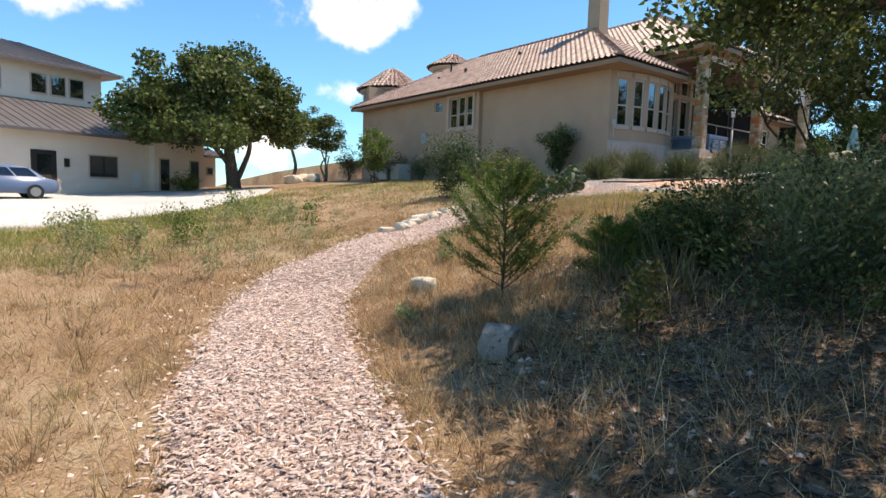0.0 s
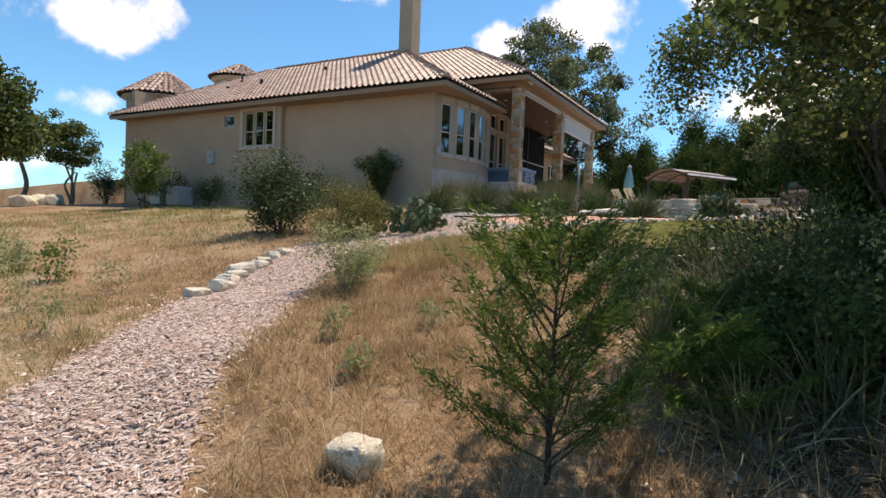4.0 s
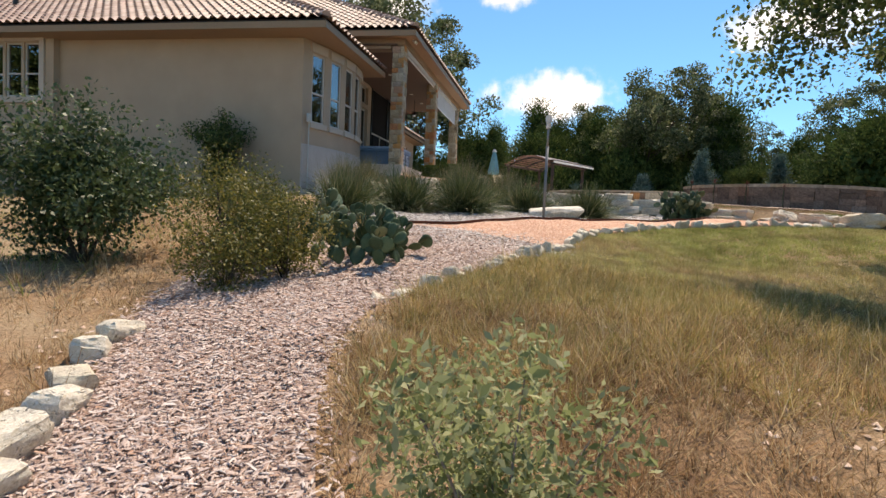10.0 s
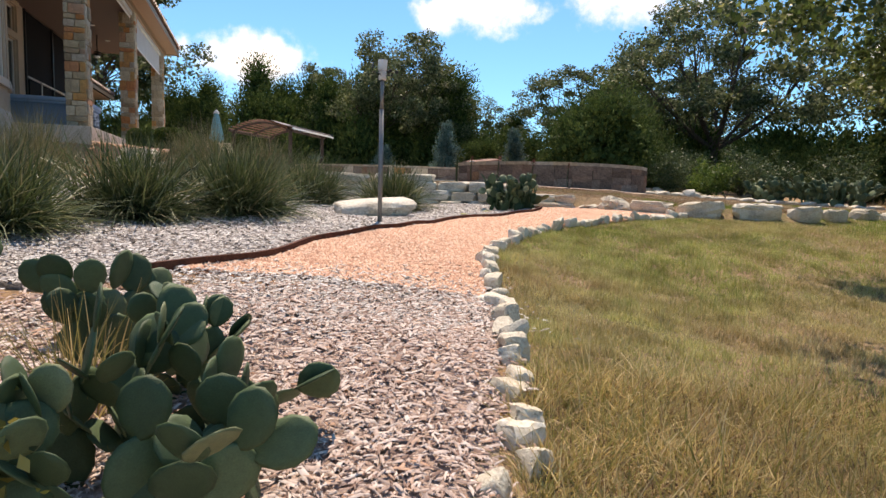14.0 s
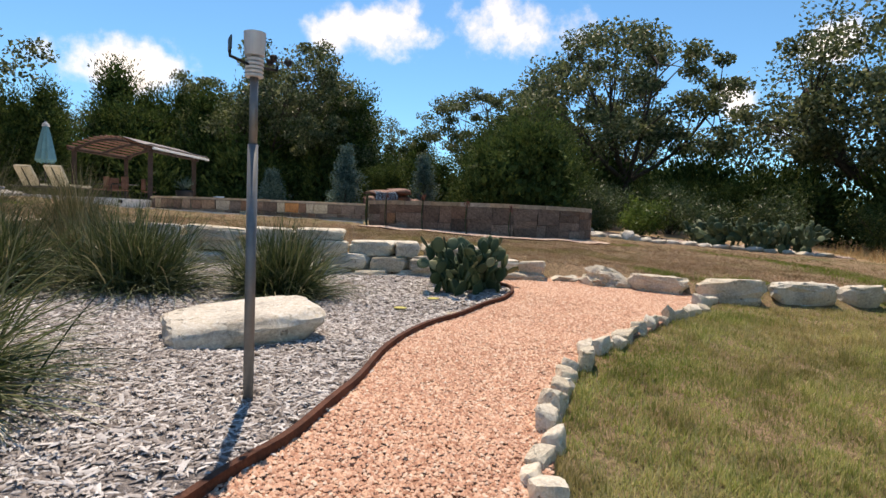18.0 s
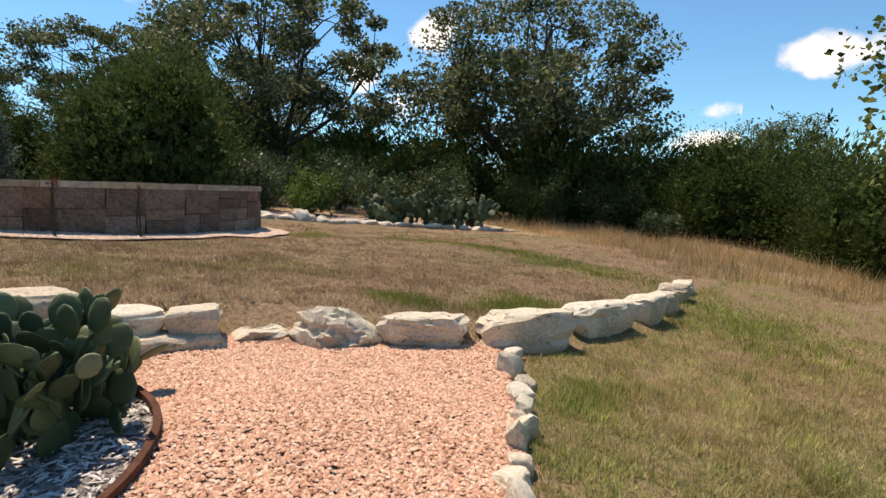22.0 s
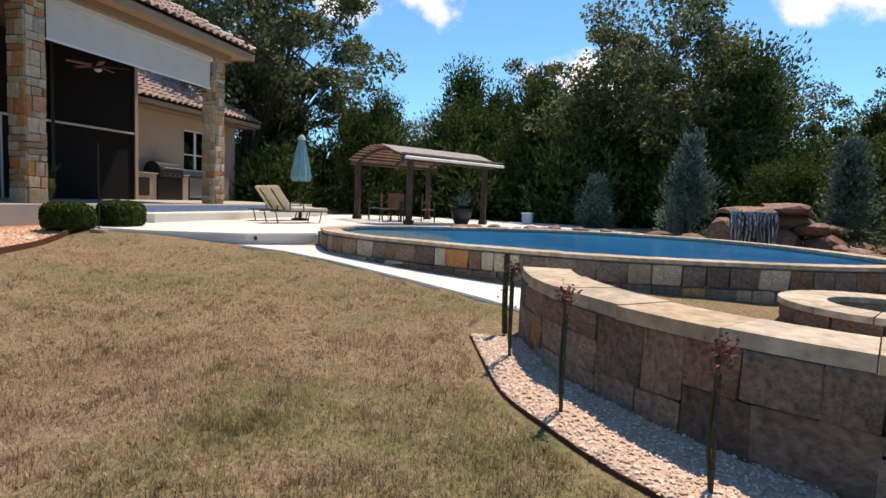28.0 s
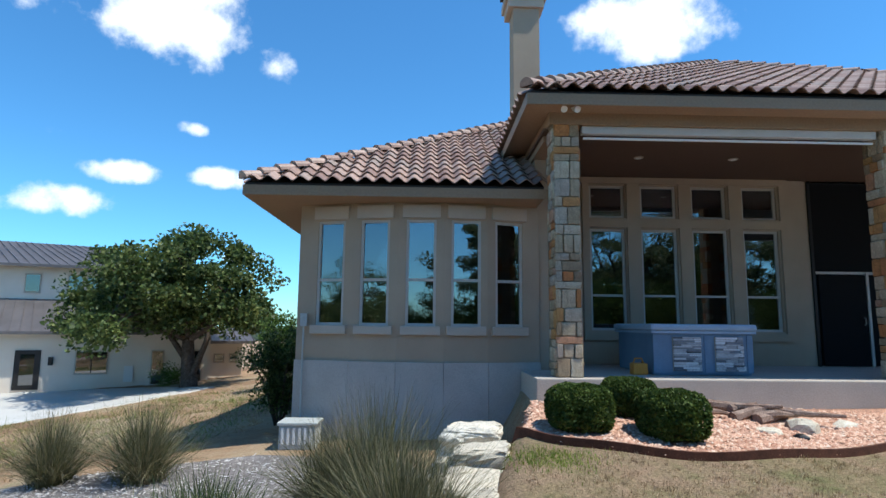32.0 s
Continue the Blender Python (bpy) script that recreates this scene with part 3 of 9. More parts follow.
# oak_leaf brightened for crowns in full sun; the shade-side oak keeps oak_leaf
M["sunlit_oak_leaf"] = leafy("sunlit_oak_leaf", [(0.0, (0.045, 0.072, 0.022)), (0.5, (0.098, 0.142, 0.042)), (0.85, (0.185, 0.225, 0.075)), (1.0, (0.30, 0.31, 0.13))], 0.45, 0.42, spec=0.35)
M["grey_oak_leaf"] = leafy("grey_oak_leaf", [(0.0, (0.050, 0.066, 0.030)), (0.5, (0.108, 0.134, 0.060)), (0.85, (0.180, 0.208, 0.100)), (1.0, (0.27, 0.28, 0.165))], 0.5, 0.4, spec=0.25)
M["juniper_leaf"] = leafy("juniper_leaf", [(0.0, (0.030, 0.052, 0.016)), (0.5, (0.060, 0.094, 0.026)), (0.85, (0.098, 0.138, 0.038)), (1.0, (0.15, 0.185, 0.058))], 0.7, 0.25, spec=0.1)
M["bright_leaf"] = leafy("bright_leaf", [(0.0, (0.055, 0.10, 0.018)), (0.5, (0.10, 0.17, 0.03)), (1.0, (0.20, 0.26, 0.055))], 0.5, 0.4)
M["shrub_leaf"] = leafy("shrub_leaf", [(0.0, (0.034, 0.058, 0.022)), (0.5, (0.068, 0.105, 0.040)), (0.9, (0.125, 0.165, 0.075)), (1.0, (0.24, 0.255, 0.145))], 0.45, 0.3)
M["gold_leaf"] = leafy("gold_leaf", [(0.0, (0.06, 0.07, 0.018)), (0.4, (0.12, 0.125, 0.03)), (0.8, (0.21, 0.185, 0.05)), (1.0, (0.32, 0.26, 0.07))], 0.5, 0.35)
M["blue_leaf"] = leafy("blue_leaf", [(0.0, (0.045, 0.088, 0.072)), (0.5, (0.09, 0.155, 0.13)), (1.0, (0.17, 0.25, 0.215))], 0.6, 0.2)
M["box_leaf"] = leafy("box_leaf", [(0.0, (0.03, 0.05, 0.012)), (0.5, (0.06, 0.095, 0.02)), (1.0, (0.12, 0.16, 0.035))], 0.55, 0.3, spec=0.15)
M["weed_leaf"] = leafy("weed_leaf", [(0.0, (0.19, 0.225, 0.09)), (0.5, (0.31, 0.345, 0.165)), (1.0, (0.46, 0.465, 0.28))], 0.55, 0.5)
M["dry_blade"] = leafy("dry_blade", [(0.0, (0.30, 0.175, 0.085)), (0.35, (0.46, 0.315, 0.165)), (0.65, (0.57, 0.43, 0.25)), (0.85, (0.64, 0.54, 0.36)), (0.93, (0.29, 0.27, 0.10)), (1.0, (0.21, 0.23, 0.08))], 0.65, 0.4, spec=0.15)
M["olive_blade"] = leafy("olive_blade", [(0.0, (0.17, 0.18, 0.055)), (0.3, (0.29, 0.25, 0.085)), (0.65, (0.45, 0.33, 0.15)), (0.9, (0.58, 0.45, 0.24)), (1.0, (0.68, 0.57, 0.36))], 0.6, 0.42, spec=0.15)
M["lawn_blade"] = turf_leaf("lawn_blade", [(0.0, (0.17, 0.10, 0.056)), (0.35, (0.31, 0.21, 0.13)), (0.7, (0.49, 0.37, 0.25)), (0.9, (0.62, 0.50, 0.35)), (1.0, (0.27, 0.22, 0.105))], [(0.0, (0.13, 0.14, 0.045)), (0.4, (0.25, 0.22, 0.09)), (0.75, (0.42, 0.33, 0.18)), (1.0, (0.17, 0.19, 0.055))], 0.5, (0.51, 0.66))
M["green_blade"] = turf_leaf("green_blade", [(0.0, (0.36, 0.27, 0.125)), (0.4, (0.53, 0.41, 0.215)), (0.75, (0.66, 0.54, 0.32)), (1.0, (0.40, 0.365, 0.15))], [(0.0, (0.19, 0.245, 0.06)), (0.4, (0.33, 0.365, 0.11)), (0.75, (0.48, 0.45, 0.19)), (1.0, (0.62, 0.53, 0.29))], 0.38, (0.36, 0.55))
M["straw"] = leafy("straw", [(0.0, (0.48, 0.36, 0.20)), (0.6, (0.64, 0.53, 0.34)), (1.0, (0.72, 0.64, 0.46))], 0.7, 0.3, spec=0.15)
M["thatch"] = leafy("thatch", [(0.0, (0.10, 0.06, 0.035)), (0.4, (0.20, 0.125, 0.07)), (0.75, (0.33, 0.225, 0.125)), (1.0, (0.50, 0.37, 0.22))], 0.9, 0.15, spec=0.1)
M["field_blade"] = turf_leaf("field_blade", [(0.0, (0.24, 0.14, 0.07)), (0.35, (0.40, 0.265, 0.14)), (0.7, (0.54, 0.40, 0.23)), (1.0, (0.64, 0.53, 0.34))], [(0.0, (0.13, 0.155, 0.04)), (0.4, (0.24, 0.24, 0.075)), (0.75, (0.40, 0.34, 0.15)), (1.0, (0.56, 0.45, 0.25))], 0.3, (0.5, 0.66), 0.65, 0.4)
M["weedy_blade"] = leafy("weedy_blade", [(0.0, (0.10, 0.135, 0.035)), (0.45, (0.19, 0.225, 0.065)), (0.8, (0.30, 0.31, 0.11)), (1.0, (0.46, 0.40, 0.20))], 0.6, 0.42, spec=0.15)
M["lush_blade"] = leafy("lush_blade", [(0.0, (0.10, 0.17, 0.025)), (0.5, (0.17, 0.25, 0.04)), (1.0, (0.30, 0.31, 0.07))], 0.6, 0.4, spec=0.15)
M["yucca_blade"] = leafy("yucca_blade", [(0.0, (0.030, 0.048, 0.018)), (0.4, (0.070, 0.096, 0.036)), (0.75, (0.13, 0.155, 0.066)), (0.93, (0.21, 0.22, 0.11)), (1.0, (0.40, 0.34, 0.22))], 0.4, 0.25)
M["tuft_blade"] = leafy("tuft_blade", [(0.0, (0.07, 0.075, 0.035)), (0.4, (0.13, 0.13, 0.06)), (0.75, (0.22, 0.20, 0.11)), (1.0, (0.36, 0.30, 0.20))], 0.55, 0.3)
_n = Nodes("water")
_n.set(_n.ramp(_n.noise(0.5, 2.0), [(0.35, (0.004, 0.13, 0.36)), (0.65, (0.012, 0.22, 0.50))]), 0.05, 0.0, 0.5)
_n.bump(_n.noise(3.0, 5.0, 0.6), 0.5, 0.06)
M["water"] = _n.mat
_n = Nodes("shallow_water")
_n.set(_n.ramp(_n.noise(0.8, 2.0), [(0.35, (0.13, 0.24, 0.30)), (0.65, (0.20, 0.32, 0.38))]), 0.08, 0.0, 0.5)
_n.bump(_n.noise(4.0, 4.0, 0.6), 0.3, 0.03)
M["shallow_water"] = _n.mat
_n = Nodes("falling_water")
_n.set(_n.ramp(_n.noise(6.0, 4.0, 0.6, (6, 6, 0.5)), [(0.45, (0.05, 0.055, 0.06)), (0.7, (0.75, 0.78, 0.8))]), 0.2, 0.0, 0.5)
M["falling_water"] = _n.mat
_n = Nodes("glass")
_n.set((0.014, 0.016, 0.018), 0.025, 0.0, 0.9)
_n.put(_n.bsdf, "IOR", 1.9)
_n.bump(_n.noise(1.3, 2.0), 0.03, 0.03)
M["glass"] = _n.mat
_n = Nodes("screen")
_n.set((0.012, 0.011, 0.011), 0.8, 0.0, 0.1)
M["screen"] = _n.mat
M["tub_shell"] = mottled("tub_shell", (0.13, 0.20, 0.29), (0.165, 0.24, 0.335), 3, 40, 0.5, 0.1, spec=0.4, grain=0.1)
M["tub_cover"] = mottled("tub_cover", (0.27, 0.37, 0.48), (0.33, 0.43, 0.54), 3, 60, 0.6, 0.1, spec=0.3, grain=0.15)
M["slate"] = varied("slate", [(0.0, (0.10, 0.11, 0.13)), (0.5, (0.40, 0.41, 0.43)), (1.0, (0.72, 0.72, 0.72))], "object", 0.7, 40, 0.4, 0.3)
M["orange"] = plain("orange", (0.55, 0.22, 0.03), 0.5)
M["blue_tile"] = mottled("blue_tile", (0.10, 0.17, 0.30), (0.20, 0.28, 0.42), 25, 60, 0.25, 0.05)
M["white"] = plain("white", (0.72, 0.71, 0.68), 0.5)
M["shade_cloth"] = mottled("shade_cloth", (0.50, 0.49, 0.46), (0.56, 0.55, 0.52), 2, 200, 0.9, 0.1, spec=0.1, grain=0.1)
M["teal"] = mottled("teal", (0.13, 0.30, 0.33), (0.20, 0.38, 0.41), 4, 80, 0.85, 0.2, spec=0.15, grain=0.15)
M["cushion"] = mottled("cushion", (0.55, 0.48, 0.34), (0.64, 0.57, 0.42), 5, 120, 0.95, 0.2, spec=0.1, grain=0.15)
M["pergola_wood"] = mottled("pergola_wood", (0.04, 0.026, 0.02), (0.085, 0.055, 0.042), 5, 40, 0.8, 0.2)
M["slat_wood"] = mottled("slat_wood", (0.17, 0.08, 0.05), (0.26, 0.13, 0.085), 5, 40, 0.8, 0.2)
M["pergola_roof"] = mottled("pergola_roof", (0.20, 0.175, 0.165), (0.30, 0.265, 0.25), 3, 30, 0.6, 0.2)
M["nb_wall"] = mottled("nb_wall", (0.70, 0.60, 0.49), (0.78, 0.69, 0.58), 0.5, 50, 0.95, 0.15, spec=0.1, grain=0.1)
M["nb_roof"] = mottled("nb_roof", (0.12, 0.105, 0.10), (0.17, 0.15, 0.145), 1.0, 30, 0.45, 0.05, metal=0.3, spec=0.4, grain=0.15)
M["car_paint"] = plain("car_paint", (0.10, 0.15, 0.25), 0.3, 0.0)
M["tyre"] = plain("tyre", (0.02, 0.02, 0.02), 0.8)
M["brass"] = plain("brass", (0.35, 0.24, 0.08), 0.4, 0.9)
M["hills"] = mottled("hills", (0.06, 0.09, 0.06), (0.13, 0.16, 0.11), 0.02, 0.3, 0.95, 0.0, spec=0.05)
M["ac_grey"] = plain("ac_grey", (0.42, 0.43, 0.40), 0.6)
M["ember"] = plain("ember", (0.34, 0.06, 0.035), 0.7)
M["rose_head"] = varied("rose_head", [(0.0, (0.10, 0.06, 0.04)), (0.6, (0.20, 0.07, 0.05)), (1.0, (0.32, 0.08, 0.06))], "island", 0.8, 40, 0.2, 0.2)

# ---- the lie of the land ----
LOWER = [(0, 0, 0), (1.4, 5.5, 0), (1.2, 7.7, .02), (3.2, 7.4, .14), (4, 5.6, .3), (3.5, 4.1, .2), (4.5, 2.9, .5), (6.1, 9.9, .6), (4.7, 7.4, .5), (7, 5.9, .82),
         (7.4, 6.7, .75), (9, 10.2, .95), (9.4, 7.3, 1.2), (9.9, 5.9, 1.2), (-8, 8, -.5), (-6, -10, -1), (8, -8, .6), (3, 20, .45), (5, 36, .95), (-12, 34, .9), (14, 30, 1.6)]
TERRACE = [(14.5, 8.1, 1.68), (13.3, 9.2, 1.7), (16.3, 6, 1.85), (16.1, 7.9, 2), (19.5, 8.9, 2.2), (20.1, 6.8, 2.15), (21.2, 3.3, 2.33), (19.4, 1.7, 2.3),
           (18.2, -2.5, 2.3), (19, 4.8, 2.25), (12, 2, 1.3), (14, -6, 1.7), (20.5, 13.5, 2.5), (22, 22, 2.5), (22, 34, 2.5), (30, 60, 2.2)]
UPPER = [(21.8, 2.6, 2.62), (24.2, 4, 2.85), (24.6, -1.9, 2.72), (26.8, -3, 2.75), (24.7, -10.6, 2.53), (29.4, -9, 2.75), (29.4, 9.7, 3.13), (30.2, 7.8, 3.08),
         (27.5, 6.6, 2.95), (26, 7.7, 3), (29.6, 5.1, 3), (32.4, 11.2, 3.44), (32.95, 9.7, 3.3), (31.3, 11.3, 3.26), (30.95, 5.4, 3.14), (31.95, 7.0, 3.19), (29.75, 3.7, 3.07), (27, 12.6, 3.5), (33, 12.8, 3.46), (22.5, 5.5, 2.75), (18.8, -2.8, 2.38), (36, 10, 3.4), (35, -12, 3.2), (50, -5, 3.5), (50, 14, 3.5)]
EDGE = [(16, -16), (17.4, -6), (18.2, -2.2), (18.6, -.2), (19.1, 1.1), (19.8, 1.9), (20.8, 2.75), (21.6, 2.98), (22.24, 4.05), (22.75, 5.25), (23.42, 6.35), (24.2, 8.2), (24.8, 10.2), (25.1, 11.6), (25.7, 13.6), (25.8, 20)]


def thin_plate(points, soft=0.15):
    p = np.array(points, float)

    def u(r2):
        return np.where(r2 > 0, r2 * np.log(r2 + 1e-12), 0) / 2
    n = len(p)
    k = u(((p[:, None, :2] - p[None, :, :2]) ** 2).sum(-1)) + soft * np.eye(n)
    q = np.c_[np.ones(n), p[:, :2]]
    w = np.linalg.solve(np.block([[k, q], [q.T, np.zeros((3, 3))]]), np.r_[p[:, 2], np.zeros(3)])

    def f(x, y):
        s = w[n] + w[n + 1] * x + w[n + 2] * y
        for i in range(n):
            s = s + w[i] * u((x - p[i, 0]) ** 2 + (y - p[i, 1]) ** 2)
        return s
    return f


lower_land, upper_land = thin_plate(LOWER + TERRACE), thin_plate(UPPER)
EDGE_LINE = curve(EDGE, 4)


def edge_distance(x, y):
    """Signed distance from the terrace edge: positive on the upper lawn."""
    best, sign = np.full(np.shape(x), 1e9), np.ones(np.shape(x))
    for (x0, y0), (x1, y1) in zip(EDGE_LINE, EDGE_LINE[1:]):
        dx, dy = x1 - x0, y1 - y0
        f = np.clip(((x - x0) * dx + (y - y0) * dy) / (dx * dx + dy * dy), 0, 1)
        d = np.hypot(x - x0 - f * dx, y - y0 - f * dy)
        s = np.sign((x - x0) * dy - (y - y0) * dx)
        near = d < best
        best, sign = np.where(near, d, best), np.where(near, s, sign)
    return best * sign


POOL = [(34.5, 8.3), (33.2, 7.4), (32.3, 5.6), (31.7, 3.6), (31.5, 2.2), (31.7, .6), (32.3, -1.3), (33.6, -2.6), (36, -2.2), (38.4, -.8), (39.3, 1.2), (39.4, 3.3), (38.6, 5.3), (37, 7.4), (35.8, 8.3)]
POOL_RIM = curve(POOL + POOL[:1], 5)[:-1]


def shrunk(poly, d):
    cx, cy = sum(p[0] for p in poly) / len(poly), sum(p[1] for p in poly) / len(poly)
    return [(cx + (x - cx) * (1 - d / math.hypot(x - cx, y - cy)), cy + (y - cy) * (1 - d / math.hypot(x - cx, y - cy))) for x, y in poly]


def ground(x, y):
    x, y = np.asarray(x, float), np.asarray(y, float)
    cx, cy = np.clip(x, -14, 54), np.clip(y, -14, 46)
    a, b = lower_land(cx, cy), upper_land(cx, cy)
    d = edge_distance(cx, cy)
    wide = np.interp(cy, [-16, -6, -1, 1], [6, 3, 0.8, 0.16])
    t = np.clip(d / wide * 0.5 + 0.5, 0, 1)
    z = a + (b - a) * t * t * (3 - 2 * t)
    far = np.hypot(x - cx, y - cy)
    z = z - 0.05 * far * np.clip(far / 60, 0, 1) - np.where(y > 46, 0.03 * far, 0)
    z = np.maximum(z, -22)
    for amp, k in ((0.03, 1.3), (0.018, 3.1)):
        z = z + amp * np.sin(k * x + 1.7 * np.sin(0.6 * k * y)) * np.cos(k * 0.9 * y + 0.5)
    return z


def gz(x, y):
    return float(ground(x, y))


def axis(lo, hi, step, far):
    core = np.arange(lo, hi + step / 2, step)
    out, d, q = [], step, 0.0
    while q < far:
        d *= 1.35
        q += d
        out.append(q)
    out = np.array(out)
    return np.concatenate([lo - out[::-1], core, hi + out])


WALK = [(33.0, 9.45), (34.3, 8.3), (33.1, 7.35), (32.2, 5.7), (31.55, 3.8), (31.2, 2.2), (30.4, 2.9), (29.5, 3.25), (29.85, 3.5), (30.3, 4.1), (31.15, 5.35), (32.2, 7.0), (32.8, 8.3)]
walk_z = lambda x, y: 3.1 + (y - 3.2) / 6.0 * 0.2
gx, gy = axis(-4, 44, 0.25, 900), axis(-8, 30, 0.25, 900)
X, Y = np.meshgrid(gx, gy)
Z = ground(X, Y)
Z = np.where(inside(shrunk(POOL_RIM, 0.35), X, Y), 2.2, Z)
Z = np.where(inside(WALK, X, Y), np.minimum(Z, walk_z(X, Y) - 0.06), Z)
nx, ny = len(gx), len(gy)
ids = np.arange(nx * ny).reshape(ny, nx)
quads = np.stack([ids[:-1, :-1], ids[:-1, 1:], ids[1:, 1:], ids[1:, :-1]], -1).reshape(-1, 4)
mx, my = (gx[:-1] + gx[1:]) / 2, (gy[:-1] + gy[1:]) / 2
MX, MY = np.meshgrid(mx, my)
LAWN_EDGE = [(11.0, 9.6), (12.3, 8.85), (14.6, 7.95), (16.4, 7.15), (17.9, 5.6), (18.4, 4.2), (19.2, 2.4)]
LAWN = [(9.6, 8.6), (10.9, 9.5), (12.3, 8.85), (14.6, 7.95), (16.4, 7.15), (17.9, 5.6), (18.4, 4.2), (19.3, 2.4), (21, 3.3), (22, 5), (23.5, 7.5), (24.8, 11), (26, 13.5), (34, 13.5), (34, 8),
        (31, 3), (34, -6), (30, -9), (24.5, -11), (19, -9), (14, -4), (11, 2), (9.8, 5)]
lawn_face = inside(LAWN, MX, MY).ravel()
land = arrays("ground", np.stack([X, Y, Z], -1).reshape(-1, 3), quads, [M["dry_ground"], M["lawn_soil"]], smooth=True, index=lawn_face.astype(int))
tagged(land, "sloping ground of dry yellowed grass and bare soil", "ground", kind="structure")


def drape(name, outline, mat, lift=0.02, step=0.22, holes=()):
    """A sheet laid on the land within an outline, its rim turned down into the soil."""
    xs, ys = [p[0] for p in outline], [p[1] for p in outline]
    g = np.stack(np.meshgrid(np.arange(min(xs), max(xs), step), np.arange(min(ys), max(ys), step)), -1).reshape(-1, 2)
    g = g[inside(outline, g[:, 0], g[:, 1])]
    pts = [Vector(p) for p in outline] + [Vector(p) for p in g]
    n = len(outline)
    vs, _, fs, *_ = delaunay_2d_cdt(pts, [(i, (i + 1) % n) for i in range(n)], [], 1, 1e-4)
    v = np.array([tuple(q) for q in vs])
    z = ground(v[:, 0], v[:, 1]) + lift
    fs = [f for f in fs if len(f) == 3]
    c = v[np.array(fs)].mean(1)
    keep = inside(outline, c[:, 0], c[:, 1])
    fs = [f for f, k in zip(fs, keep) if k]
    vv = np.concatenate([np.c_[v, z], np.c_[v, z - lift - 0.05]])
    m = len(v)
    out = list(np.array(fs))
    edge = collections_count(fs)
    for a, b in edge:
        out += [np.array((a, a + m, b + m)), np.array((a, b + m, b))]
    ob = arrays(name, vv, np.array(out), mat, smooth=False)
    return ob


def collections_count(fs):
    """The outer edges of a set of triangles."""
    seen = {}
    for f in fs:
        for a, b in ((f[0], f[1]), (f[1], f[2]), (f[2], f[0])):
            seen[(a, b)] = 1
    return [(a, b) for a, b in seen if (b, a) not in seen]


# the mulch path: west and east edge, walked from the bottom up
PATH_WEST = curve([(-.7, -3), (0, 0), (.58, 2.6), (.95, 4), (1.6, 5.45), (2.25, 6.9), (3.2, 8), (4.4, 8.7), (5.8, 9.6), (7.2, 10.4), (8.7, 11.1), (9.9, 11.7), (11.2, 12), (12.6, 11.6), (14.2, 11.3)], 5)
PATH_EAST = curve([(.9, -3), (1.2, 0), (1.6, 2.1), (1.85, 2.8), (2.25, 3.8), (2.7, 4.9), (3.3, 5.9), (4.2, 6.9), (5.2, 7.6), (6.6, 8.5), (8.2, 9.3), (9.6, 9.75), (10.9, 9.65), (12.3, 8.95), (14.6, 8.05)], 5)
MULCH = PATH_WEST + list(reversed(PATH_EAST))
tagged(drape("path_mulch", MULCH, M["mulch_soil"]), "winding footpath of pale shredded wood mulch", "path", kind="structure")
EDGING = curve([(14.3, 11.2), (14.9, 10.4), (15.4, 9.8), (16.2, 9.3), (16.7, 8.7), (17.1, 8.25), (17.7, 7.75), (18.6, 7.1), (19.3, 6.35), (19.75, 5.6), (20.1, 4.9), (20.5, 4.5), (21.2, 4.25), (21.9, 4.2)], 5)
GRAVEL = EDGING[4:] + [(21.7, 3.6), (21.4, 3.0), (20.7, 2.75), (19.8, 2.0), (19.3, 1.8)] + curve([(19.2, 2.4), (18.4, 4.2), (17.9, 5.6), (16.4, 7.15), (15.2, 7.8), (14.6, 8.1)], 5)
tagged(drape("path_gravel", GRAVEL, M["pink_soil"], 0.024), "curving footpath of pink crushed granite gravel", "path", kind="structure")
BED = EDGING + [(22.3, 4.9), (22.8, 5.9), (23.4, 7.2), (24.0, 9), (24.4, 10.6), (24.6, 12.2), (23.5, 13.6), (21.3, 14.2), (19, 13.6), (16.6, 13), (14.8, 12.2)]
tagged(drape("bed_mulch", BED, M["grey_mulch_soil"], 0.028), "planting bed covered in grey weathered wood mulch", "garden bed", kind="structure")
SPA_BED = curve([(28.6, 3.75), (27.2, 3.25), (26.4, 2.75), (25.8, 2.1), (25.4, 1.3), (25.2, .4), (25.15, -.6), (25.4, -1.7), (26.0, -2.7), (26.9, -3.4)], 5) + [(28.5, -2.4), (28.5, 2.6)]
tagged(drape("bed_pale_gravel", SPA_BED, M["pale_gravel"], 0.03, 0.2), "narrow bed of pale gravel along the stone wall", "garden bed", kind="structure")
PATIO_BED = curve([(25.15, 12.2), (25.7, 11.45), (26.6, 11.1), (27.8, 10.95), (29.2, 11.25), (30.4, 11.75), (31.4, 12.2), (32.6, 12.7), (33.6, 12.9)], 5) + [(33.6, 13.7), (25.6, 13.7)]
tagged(drape("bed_pink_gravel", PATIO_BED, M["pink_soil"], 0.03, 0.2), "bed of pink gravel in front of the patio", "garden bed", kind="structure")
FAR_BED = [(29.6, -5.3), (27.8, -7.6), (26.4, -9.1), (24.5, -10.4), (24.0, -11.4), (26.4, -11.6), (29.2, -10), (32, -8), (33.5, -6)]
tagged(drape("bed_far_mulch", FAR_BED, M["mulch_soil"], 0.03, 0.3), "planting bed of pale mulch edged with stones", "garden bed", kind="structure")

